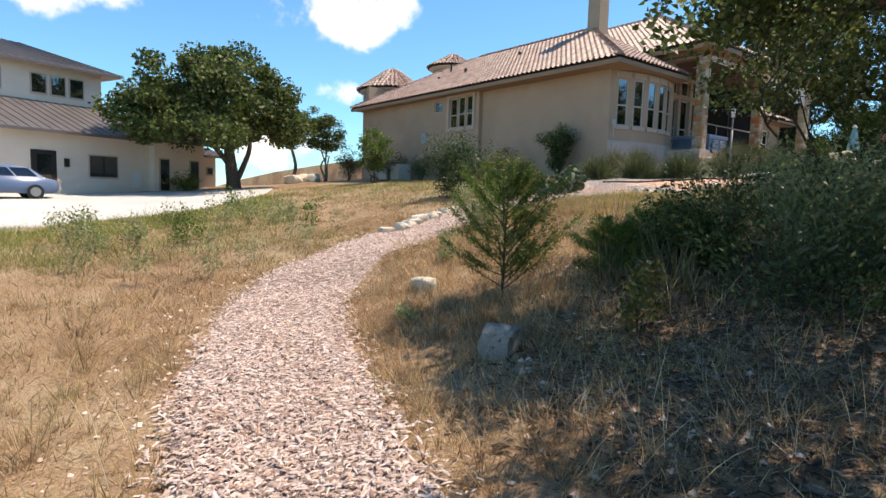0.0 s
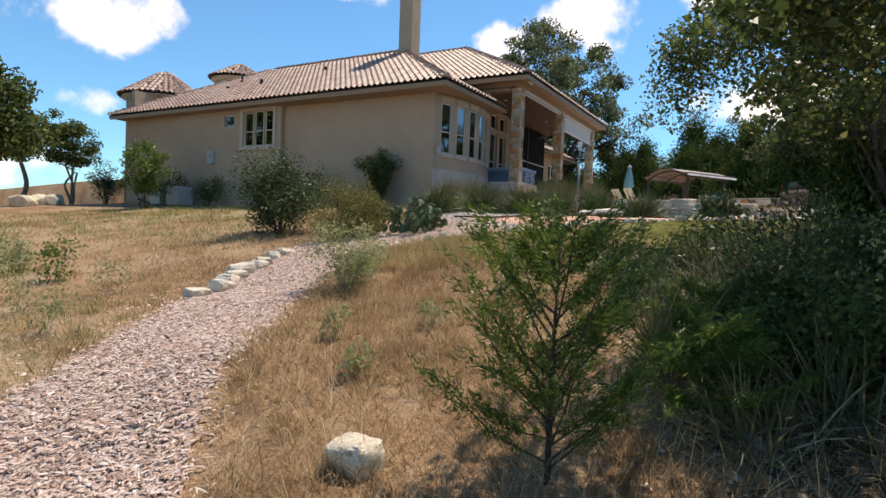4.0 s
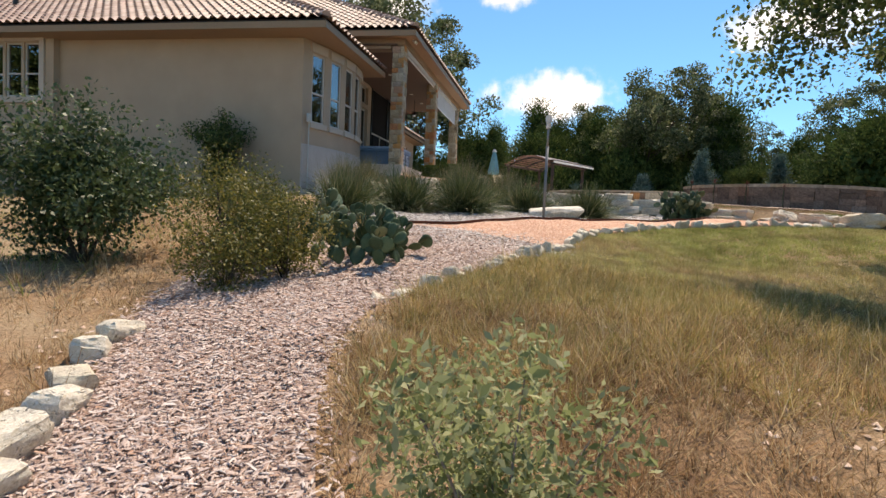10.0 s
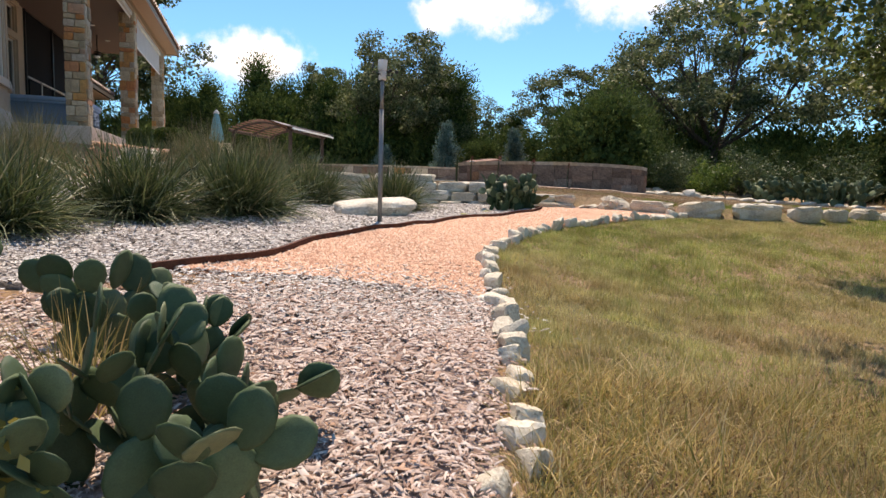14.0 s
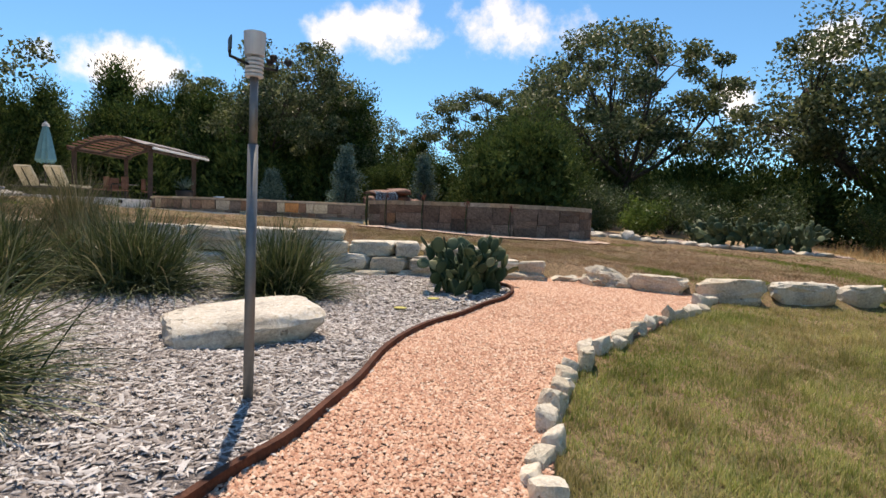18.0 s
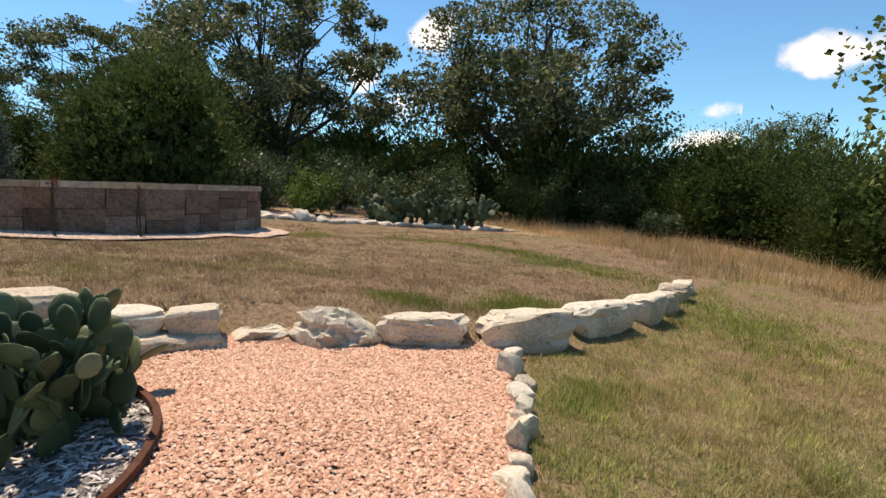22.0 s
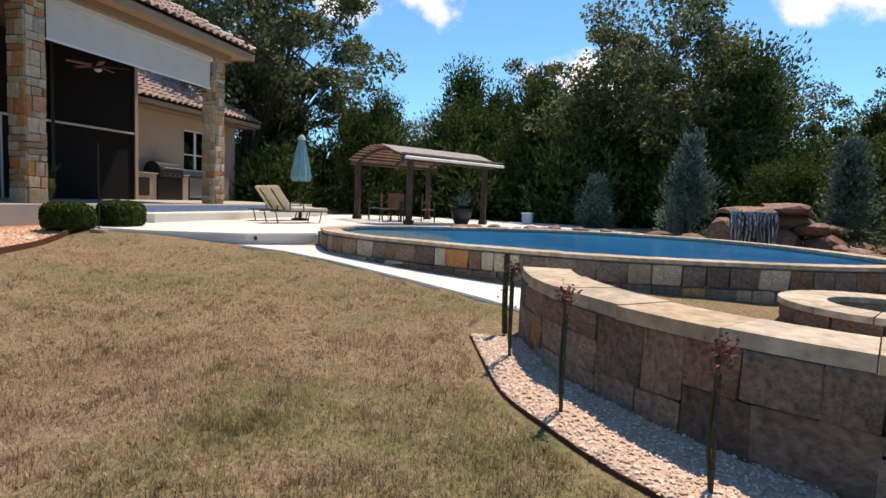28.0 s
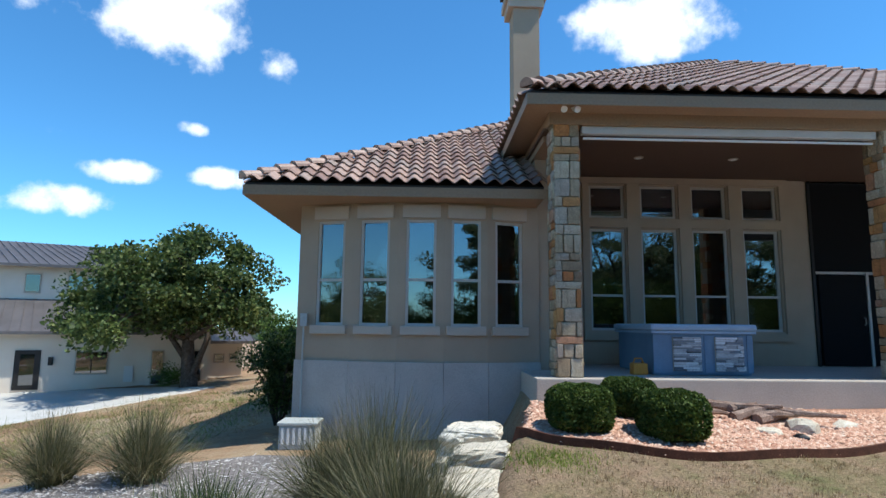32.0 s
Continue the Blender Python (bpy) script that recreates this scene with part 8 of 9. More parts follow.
# umbrella, loungers, pergola and its furniture
umb = thing("umbrella", (39.9, 11.75, 3.52), "closed teal patio umbrella on a pole", "umbrella")
part("pole", tubed([(39.9, 11.75, 3.52), (39.9, 11.75, 6.28)], .025), M["dark_metal"], umb)
part("base", lathe([(.3, 0), (.28, .05), (.06, .09), (.05, .3)], 18, (39.9, 11.75, 3.52)), M["dark_metal"], umb)
bm = bmesh.new()
rings = []
for z, rad in ((4.75, .25), (4.9, .28), (5.3, .22), (5.8, .14), (6.2, .05)):
    rings.append([bm.verts.new((39.9 + rad * (1 + .22 * (k % 2)) * math.cos(k * math.pi / 10), 11.75 + rad * (1 + .22 * (k % 2)) * math.sin(k * math.pi / 10), z + (.07 * (k % 2) if z < 4.8 else 0))) for k in range(20)])
for p, q in zip(rings, rings[1:]):
    for k in range(20):
        bm.faces.new((p[k], p[(k + 1) % 20], q[(k + 1) % 20], q[k]))
bm.faces.new(rings[-1])
part("canopy", bm, M["teal"], umb, "furled teal canopy")
part("vent", lathe([(.14, 0), (.1, .1), (.02, .18)], 12, (39.9, 11.75, 6.1)), M["shade_cloth"], umb, "pale cap")
part("finial", lathe([(.02, 0), (.03, .03), (.005, .08)], 8, (39.9, 11.75, 6.27)), M["dark_metal"], umb)


def lounger(x, y, turn):
    lg = thing("sun_lounger", (x, y, 3.52), "metal sun lounger with a raised back and cream cushion", "sun lounger", "sun loungers", turn=turn)
    for s in (-.3, .3):
        part("side_rail", tubed(curve([(-.95, s, .34), (0, s, .34), (.95, s, .34)], 2), .018), M["dark_metal"], lg, here=True)
        for lx in (-.8, .75):
            part("leg", tubed([(lx, s, .34), (lx + (.08 if lx < 0 else -.08), s, 0)], .016), M["dark_metal"], lg, here=True)
        part("arm", tubed(curve([(-.35, s * 1.1, .34), (-.33, s * 1.1, .58), (.05, s * 1.1, .56), (.1, s * 1.1, .34)], 4), .014), M["dark_metal"], lg, here=True)
    part("seat_cushion", boxed(-.32, .97, -.29, .29, .36, .45, .03), M["cushion"], lg, here=True)
    part("back_cushion", boxed(-.8, .0, -.29, .29, 0, .09, .03, m=Matrix.Translation((-.3, 0, .38)) @ Matrix.Rotation(radians(52), 4, "Y")), M["cushion"], lg, here=True)
    part("back_frame", tubed([(-.32, 0, .36), (-.78, 0, .96)], .016), M["dark_metal"], lg, here=True)
    return lg


lounger(38.05, 10.95, radians(-28))
lounger(39.0, 11.9, radians(-28))
per = thing("pergola", (43.2, 8.8, 3.52), "dark timber pergola with an arched slatted metal-edged roof", "pergola")
PM, PL, PR = Vector((40.7, 8.3, 3.52)), Vector((43.1, 11.1, 3.52)), Vector((43.7, 6.4, 3.52))
PX = PR + PL - PM
for p in (PM, PL, PR, PX):
    post = part("post", boxed(p.x - .09, p.x + .09, p.y - .09, p.y + .09, 3.52, 5.62), M["pergola_wood"], per)
    part("foot", boxed(p.x - .14, p.x + .14, p.y - .14, p.y + .14, 3.52, 3.66, .02), M["pergola_wood"], post)
bm = bmesh.new()


def arch(u, v, extra=0.0):
    """A point on the vaulted roof; u along the arch from M to L, v along M to R."""
    p = PM + (PL - PM) * u + (PR - PM) * v
    return Vector((p.x, p.y, 5.62 + .42 * math.sin(math.pi * min(max(u, 0), 1)) + extra))


for v in (0.0, 1.0, .5):
    part("arched_beam", tubed([arch(u, v) for u in np.linspace(-.05, 1.05, 12)], .06, 6), M["pergola_wood"], per)
for k in range(15):
    u = k / 14
    part("slat", tubed([arch(u, -.12, .09), arch(u, 1.12, .09)], .035, 5), M["slat_wood"], per)
for u in (0, 1):
    part("side_beam", tubed([arch(u, -.1), arch(u, 1.1)], .08, 6), M["pergola_wood"], per)
bm = bmesh.new()
rows = [[bm.verts.new(arch(u, v, e + .14)) for v in (-.15, 1.15)] for u in np.linspace(-.12, .3, 6) for e in (0,)]
rows2 = [[bm.verts.new(arch(u, v, .17)) for v in (-.15, 1.15)] for u in np.linspace(-.12, .3, 6)]
for A in (rows, rows2):
    for p, q in zip(A, A[1:]):
        bm.faces.new((p[0], p[1], q[1], q[0]))
bm.faces.new((rows[0][0], rows[0][1], rows2[0][1], rows2[0][0]))
part("roof_sheet", bm, M["pergola_roof"], per, "curved grey roof sheet")
part("gutter", tubed([arch(-.13, -.15, .02), arch(-.13, 1.15, .02)], .05, 6), M["white"], per, "white edge strip")


def deck_chair(x, y, turn):
    ch = thing("patio_chair", (x, y, 3.52), "brown patio dining chair with a slat back", "chair", "chairs under the pergola", turn=turn)
    part("seat", boxed(-.24, .24, -.24, .24, .42, .47, .015), M["slat_wood"], ch, here=True)
    part("backrest", boxed(-.24, .24, .2, .24, .5, 1.0, .015), M["slat_wood"], ch, here=True)
    for sx in (-.22, .22):
        for sy in (-.22, .22):
            part("leg", tubed([(sx, sy, .44), (sx * 1.1, sy * 1.1, 0)], .016), M["dark_metal"], ch, here=True)
        part("arm", tubed([(sx * 1.1, .2, .68), (sx * 1.1, -.2, .66), (sx * 1.1, -.22, .44)], .014), M["dark_metal"], ch, here=True)
    return ch


for x, y, t in ((41.9, 9.4, 2.6), (43.0, 8.3, .3), (43.4, 9.6, -1.2), (42.4, 10.1, 3.6)):
    deck_chair(x, y, t)
table = thing("patio_table", (42.6, 9.2, 3.52), "round dark patio table under the pergola", "table")
part("top", lathe([(.5, .7), (.5, .74)], 24, (42.6, 9.2, 3.52)), M["dark_metal"], table)
part("stem", tubed([(42.6, 9.2, 3.52), (42.6, 9.2, 4.22)], .05), M["dark_metal"], table)
pp = thing("planter", (42.3, 6.9, 3.52), "tall dark pot holding a pale spiky agave", "planter")
part("pot", lathe([(.22, 0), (.33, .3), (.38, .55), (.36, .58), (.3, .5)], 20, (42.3, 6.9, 3.52)), M["dark_metal"], pp, smooth=True)
a = rnd.random(90) * 6.28
t = rnd.random(90)
v, f = ribbons(np.tile([42.3, 6.9, 4.1], (90, 1)), np.stack([np.cos(a) * (.3 + t), np.sin(a) * (.3 + t), 1.1 - .5 * t], 1), .5 + .25 * rnd.random(90), np.full(90, .05), .25 * rnd.random(90), rnd)
o = arrays("leaves", v, f, M["blue_leaf"], pp)
o.matrix_parent_inverse = ROOTS[pp.name].inverted()
bench2 = thing("pool_bench", (46.0, 5.0, 3.52), "low blue-grey bench beyond the pool", "bench")
part("seat", boxed(45.4, 46.6, 4.8, 5.2, 3.92, 3.98, .01), M["tub_cover"], bench2)
for x in (45.5, 46.45):
    part("leg", boxed(x, x + .08, 4.83, 5.17, 3.52, 3.92), M["tub_cover"], bench2)

# weather station on its pole
ws = thing("weather_station", (17.71, 8.37, gz(17.71, 8.37)), "grey steel pole carrying a small weather station", "weather station")
wz = gz(17.71, 8.37)
part("pole", tubed([(17.71, 8.37, wz - .1), (17.71, 8.37, wz + 1.52)], .03, 14), M["pole"], ws, smooth=True)
part("upper_pole", tubed([(17.71, 8.37, wz + 1.5), (17.71, 8.37, wz + 1.92)], .024, 14), M["pole"], ws, smooth=True)
for k in range(5):
    part("shield_plate", lathe([(.05, 0), (.052, .012), (.04, .02)], 18, (17.71, 8.37, wz + 1.9 + k * .022)), M["white"], ws)
part("rain_cup", lathe([(.055, 0), (.06, .05), (.062, .13), (.055, .13)], 20, (17.71, 8.37, wz + 2.02)), M["white"], ws, "cream plastic rain gauge")
ax = Vector((.5, -.86, 0))
for s in (-1, 1):
    e = Vector((17.71, 8.37, wz + 1.98)) + ax * .17 * s
    part("arm", tubed([(17.71, 8.37, wz + 1.96), tuple(e), (e.x, e.y, e.z + .03)], .009), M["black"], ws)
e = Vector((17.71, 8.37, wz + 2.03)) + ax * .17
for k in range(3):
    d = Vector((math.cos(k * 2.09 + .5), math.sin(k * 2.09 + .5), 0)) * .065
    cup = part("cup", lathe([(.004, -.02), (.02, -.01), (.024, .012), (.018, .02)], 10, tuple(e + d)), M["black"], ws)
    part("spoke", tubed([tuple(e), tuple(e + d)], .004, 5), M["black"], ws)
e = Vector((17.71, 8.37, wz + 2.01)) - ax * .17
part("vane", boxed(e.x - .05, e.x + .05, e.y - .004, e.y + .004, e.z, e.z + .07), M["black"], ws)
# thin stake in the patio bed
stake = thing("garden_stake", (32.3, 12.1, gz(32.3, 12.1)), "thin dark stake with a flat base in the gravel", "stake")
sz = gz(32.3, 12.1)
part("rod", tubed([(32.3, 12.1, sz), (32.3, 12.1, sz + 1.75)], .012), M["dark_metal"], stake)
part("base", lathe([(.16, 0), (.15, .05)], 14, (32.3, 12.1, sz)), M["mortar"], stake)
# driftwood
dw = thing("driftwood", (29.0, 12.9, gz(29.0, 12.9)), "pile of weathered grey-brown driftwood on pink gravel", "driftwood")
rr = random.Random(31)
for k in range(9):
    x, y = 28.3 + k * .17, 12.75 + rr.uniform(-.15, .25)
    z = gz(x, y) + .08 + rr.uniform(0, .14)
    d = Vector((rr.uniform(.5, 1), rr.uniform(-.5, .5), rr.uniform(-.04, .08))) * rr.uniform(.4, .75)
    c = Vector((x, y, z))
    part("branch", tubed(curve([c - d, c + Vector((0, rr.uniform(-.06, .06), rr.uniform(-.03, .06))), c + d], 4), list(np.linspace(rr.uniform(.06, .1), .025, 9)), 7), M["driftwood"], dw)
# staked roses on the pale gravel
for i, (x, y, h) in enumerate(((28.75, 3.42, .85), (27.85, 3.25, .8), (26.75, 2.75, .8), (26.0, 1.95, .75), (25.62, .95, .7))):
    z = gz(x, y) + .02
    ro = thing("staked_rose", (x, y, z), ("dark bushy plant tied to a stake by the stone wall" if i == 0 else "thin staked plant with a small red flower head"), "plant", "staked plants")
    part("stake", tubed([(x, y, z), (x + .02, y, z + h * .85)], .012, 6), M["bark"], ro)
    part("stem", tubed(curve([(x + .02, y, z), (x + .05, y + .02, z + h * .4), (x, y + .01, z + h)], 4), .012 if i else .03, 6), M["shrub_leaf"], ro)
    q = np.random.default_rng(i)
    p = q.normal(size=(90, 3)) * np.array([.035, .035, .045 if i else .22]) + np.array([x, y, z + h - (.3 if not i else 0)])
    v, f = leaf_quads(p, q.normal(size=(90, 3)), np.full(90, .032), np.full(90, .02), q)
    o = tagged(arrays("flower_head", v, f, M["rose_head" if i else "shrub_leaf"], ro), kind="stuff")
    o.matrix_parent_inverse = ROOTS[ro.name].inverted()
# conduit, service box, meter
con = thing("electric_conduit", (21.5, 15.35, 2.6), "grey conduit with a small junction box on the wall corner", "conduit")
part("pipe", tubed([(21.72, 15.44, 2.7), (21.72, 15.44, 4.75)], .018), M["ac_grey"], con)
part("junction_box", boxed(21.66, 21.79, 15.38, 15.5, 4.75, 5.0, .01), M["ac_grey"], con)
acb = thing("utility_box", (21.9, 14.85, 2.55), "grey ribbed utility box at the foot of the bay", "utility box")
part("body", boxed(21.55, 22.2, 14.55, 15.1, 2.6, 3.02, .02), M["ac_grey"], acb)
for k in range(6):
    part("rib", boxed(21.6 + k * .1, 21.64 + k * .1, 14.53, 14.555, 2.7, 2.98), M["white"], acb)
part("lid", boxed(21.52, 22.23, 14.52, 15.13, 3.02, 3.07, .01), M["ac_grey"], acb)
mb = thing("electric_meter", (21.2, 28.75, 4.6), "grey electric meter box on the side wall", "meter")
part("cabinet", boxed(21.12, 21.3, 28.5, 28.95, 4.55, 5.2, .01), M["ac_grey"], mb)
part("dial", tubed([(21.12, 28.72, 4.95), (21.05, 28.72, 4.95)], .09, 14), M["steel"], mb)
for y in (29.9, 31.3):
    cu = thing("condenser", (20.3, y, gz(20.3, y)), "grey air-conditioning condenser beside the wall", "air conditioner", "condensers")
    zc = gz(20.3, y)
    part("case", boxed(19.85, 20.75, y - .45, y + .45, zc, zc + .95, .03), M["ac_grey"], cu)
    part("grille", lathe([(.36, 0), (.36, .02)], 18, (20.3, y, zc + .95)), M["black"], cu)
# vent pipes on the west slope
for x, y, h in ((24.6, 30.5, .55), (23.4, 27.6, .35), (24.7, 24.3, .3), (23.2, 30.0, .25)):
    z = RZ + (x - XW) * PITCH
    vp = thing("roof_vent", (x, y, z), "dark vent pipe through the tiled roof", "vent", "roof vents")
    part("pipe", tubed([(x, y, z - .1), (x, y, z + h)], .06 if h > .4 else .09, 10), M["dark_metal"], vp)
    part("flashing", lathe([(.2, 0), (.1, .14)], 12, (x, y, z)), M["rust"], vp)

# ---- the neighbouring house ----
DRIVE = [(-30, 22), (-6, 20.5), (1.2, 18.6), (6, 21), (10.2, 26.5), (13.6, 33.6), (9.5, 36.5), (4, 37.3), (-30, 35.5)]
tagged(drape("driveway", DRIVE, M["drive"], .03, 1.0), "broad pale concrete driveway of the neighbouring house", "driveway", kind="structure")
NB_ORIGIN = Vector((2.0, 36.2, 0.9))
nb_ang = math.atan2(38.1 - 36.2, 5.45 - 2.0) * 0.72
NM = Matrix.Translation(NB_ORIGIN) @ Matrix.Rotation(nb_ang, 4, "Z")
nb = thing("neighbour_house", NB_ORIGIN, "two-storey cream stucco house with a dark metal roof", "house", turn=nb_ang)


def nbox(*a, **k):
    return boxed(*a, m=NM, **k)


part("wall", nbox(-16, 6.2, 0, 9, -.6, 3.3), M["nb_wall"], nb)
part("wall", nbox(6.2, 9.6, -.5, 8, -.6, 3.3), M["nb_wall"], nb)
part("upper_wall", nbox(-16, 5.2, 3.2, 11, 3.3, 7.2), M["nb_wall"], nb)
part("end_wall", nbox(9.6, 11.5, .8, 6, -.6, 2.7), M["nb_wall"], nb)


def nb_roof(name, pts, parent):
    bm = bmesh.new()
    t = [bm.verts.new(NM @ Vector(p)) for p in pts]
    b = [bm.verts.new(NM @ (Vector(p) - Vector((0, 0, .16)))) for p in pts]
    bm.faces.new(t)
    bm.faces.new(list(reversed(b)))
    for k in range(len(pts)):
        bm.faces.new((b[k], b[(k + 1) % len(pts)], t[(k + 1) % len(pts)], t[k]))
    ob = part(name, bm, M["nb_roof"], parent)
    p0, p1, p2, p3 = [Vector(p) for p in pts[:4]]
    bm = bmesh.new()
    n = max(2, int((p1 - p0).length / .5))
    for k in range(n + 1):
        u = k / n
        a, b2 = p0.lerp(p1, u), (p3 if len(pts) > 3 else p2).lerp(p2, u)
        tube(bm, [NM @ (a + Vector((0, 0, .02))), NM @ (b2 + Vector((0, 0, .02)))], .025, 4)
    part("standing_seams", bm, M["nb_roof"], ob)
    return ob


nb_roof("roof", [(-16.4, -.7, 3.3), (6.6, -.7, 3.3), (5.4, 3.3, 5.2), (-16.4, 3.3, 5.2)], nb)
nb_roof("porch_roof", [(5.9, -1.0, 3.35), (10.0, -1.0, 3.35), (8.0, 2.6, 4.9), (7.6, 2.6, 4.9)], nb)
nb_roof("end_roof", [(9.2, .2, 2.75), (12.2, .2, 2.75), (11.6, 3.2, 3.6), (9.2, 3.2, 3.6)], nb)
nb_roof("upper_roof", [(-16.5, 2.4, 7.2), (6.0, 2.4, 7.2), (2.5, 7.1, 8.9), (-16.5, 7.1, 9.2)], nb)
nb_roof("upper_roof_side", [(6.0, 2.4, 7.2), (6.0, 11.8, 7.2), (2.5, 7.2, 8.9), (2.5, 7.1, 8.9)], nb)


def nb_opening(name, x0, x1, z0, z1, y, label, door_like=False):
    w = part(name, nbox(x0 - .07, x1 + .07, y - .06, y + .01, z0 - (.0 if door_like else .1), z1 + .07), M["dark_metal"] if door_like else M["trim"], nb, label)
    part("pane", nbox(x0 + (.2 if door_like else 0), x1 - (.2 if door_like else 0), y - .075, y - .062, z0 + (.25 if door_like else 0), z1 - (.15 if door_like else 0)), M["glass"], w)
    if not door_like and x1 - x0 > .8:
        part("mullion", nbox((x0 + x1) / 2 - .03, (x0 + x1) / 2 + .03, y - .085, y - .076, z0, z1), M["dark_metal"], w)
    return w


nb_opening("door", -.1, .95, .15, 2.2, 0, "dark front door with a glazed panel", True)
nb_opening("window", 2.7, 4.2, 1.0, 2.15, 0, "dark two-pane window")
nb_opening("window", -4.6, -2.6, .9, 2.3, 0, "dark wide window")
nb_opening("window", 6.55, 7.1, .35, 2.2, -.5, "tall narrow dark window")
nb_opening("window", 8.6, 9.15, .35, 2.2, -.5, "tall narrow dark window")
nb_opening("window", 9.9, 10.4, 1.5, 1.9, .8, "small high window")
nb_opening("window", 10.8, 11.2, 1.5, 1.9, .8, "small high window")
for x in (-9, -6.2, -3.5, -.8, 1.4, 2.4, 3.4):
    nb_opening("upper_window", x, x + .7, 5.6, 6.6, 3.2, "pale-framed upper window")
lan = part("wall_lantern", nbox(1.4, 1.6, -.2, -.02, 1.45, 1.9, bevel=.02), M["dark_metal"], nb, "dark wall lantern by the door")
part("meter_box", nbox(5.1, 5.55, -.12, -.01, .45, 1.35), M["white"], nb, "pale wall box")

# parked car
def parked_car():
    car = thing("parked_car", (.2, 31.3, gz(.2, 31.3) + .03), "silver-blue saloon car parked on the driveway", "car", turn=radians(188))
    prof = [(-2.25, .35), (-2.28, .62), (-2.2, .85), (-1.75, .95), (-1.2, 1.38), (-.5, 1.46), (.35, 1.42), (1.05, 1.0), (1.9, .86), (2.2, .68), (2.25, .4), (2.1, .25), (-2.1, .25)]
    bm = bmesh.new()
    L = [bm.verts.new((x, -.86 + max(0, z - .9) * .35, z)) for x, z in prof]
    Rr = [bm.verts.new((x, .86 - max(0, z - .9) * .35, z)) for x, z in prof]
    bm.faces.new(L)
    bm.faces.new(list(reversed(Rr)))
    for k in range(len(prof)):
        bm.faces.new((L[k], Rr[k], Rr[(k + 1) % len(prof)], L[(k + 1) % len(prof)]))
    bmesh.ops.recalc_face_normals(bm, faces=bm.faces)
    bmesh.ops.bevel(bm, geom=list(bm.edges), offset=.05, segments=2, affect="EDGES")
    part("body", bm, M["car_paint"], car, here=True, smooth=True)
    for s in (-1, 1):
        for x0, x1, x2, x3 in ((-1.5, -.75, -.5, -1.15), (-.68, .15, .3, -.42), (.25, .85, .35, .35)):
            bm = bmesh.new()
            vs = [bm.verts.new((x, s * (.865 - max(0, z - .9) * .35), z)) for x, z in ((x0, .98), (x1, .98), (x2, 1.34), (x3, 1.34))]
            bm.faces.new(vs)
            bmesh.ops.solidify(bm, geom=list(bm.faces), thickness=.02)
            part("side_window", bm, M["glass"], car, here=True)
        for x in (-1.4, 1.35):
            wh = part("wheel", tubed([(x, s * .68, .32), (x, s * .88, .32)], .32, 20), M["tyre"], car, here=True)
            part("rim", tubed([(x, s * .7, .32), (x, s * .9, .32)], .2, 14), M["steel"], wh, here=True)
        part("tail_light", boxed(-2.27, -2.05, s * .62 - .16, s * .62 + .16, .72, .84, .02), M["ember"], car, here=True)
        part("headlight", boxed(2.0, 2.22, s * .6 - .18, s * .6 + .18, .62, .74, .02), M["white"], car, here=True)
        part("mirror", boxed(.5, .68, s * .95 - .08, s * .95 + .08, .98, 1.1, .03), M["car_paint"], car, here=True)
    bm = bmesh.new()
    vs = [bm.verts.new(v) for v in ((-1.72, -.6, 1.0), (-1.72, .6, 1.0), (-1.24, .52, 1.4), (-1.24, -.52, 1.4))]
    bm.faces.new(vs)
    bmesh.ops.solidify(bm, geom=list(bm.faces), thickness=.02)
    part("rear_window", bm, M["glass"], car, here=True)


parked_car()
# dry-stone pile at the drive's end and distant hills
for i, (x, y) in enumerate(((17.3, 39.0), (18.2, 39.4), (19.0, 39.2))):
    stone_thing("far_boulder", x, y, 1.3, .9, .7, .3 * i, "grey-brown boulder beyond the driveway", "far boulders", seed=700 + i, sub=2)
# far wooded ridge
hx = np.linspace(-1, 1, 90)
hv, hf = [], []
for k, t in enumerate(hx):
    az = radians(-60 + 120 * (t + 1))
    d = 900
    top = -2 + 9 * math.sin(k * .35) + 6 * math.sin(k * .13 + 1)
    hv += [(d * math.sin(az), d * math.cos(az), -60), (d * math.sin(az), d * math.cos(az), top)]
hf = [(2 * k, 2 * k + 2, 2 * k + 3, 2 * k + 1) for k in range(89)]
tagged(arrays("backdrop_hills", hv, hf, M["hills"]), "far low wooded hills on the horizon", "hills", kind="structure")

# ---- mulch chips, gravel and grass ----
def scatter(poly, n, rnd, near=None, reach=3.0, fall=2.5):
    """Random points in a polygon, thinned away from a line where one is given."""
    xs, ys = [p[0] for p in poly], [p[1] for p in poly]
    out = np.zeros((0, 2))
    while len(out) < n:
        p = np.c_[rnd.uniform(min(xs), max(xs), n * 3), rnd.uniform(min(ys), max(ys), n * 3)]
        p = p[inside(poly, p[:, 0], p[:, 1])]
        if near is not None:
            d = line_distance(near, p)
            p = p[rnd.random(len(p)) < np.exp(-np.maximum(d - reach, 0) / fall)]
        if not len(p):
            break
        out = np.concatenate([out, p])
    return out[:n]


def line_distance(line, p):
    best = np.full(len(p), 1e9)
    for (x0, y0), (x1, y1) in zip(line, line[1:]):
        dx, dy = x1 - x0, y1 - y0
        f = np.clip(((p[:, 0] - x0) * dx + (p[:, 1] - y0) * dy) / (dx * dx + dy * dy + 1e-9), 0, 1)
        best = np.minimum(best, np.hypot(p[:, 0] - x0 - f * dx, p[:, 1] - y0 - f * dy))
    return best


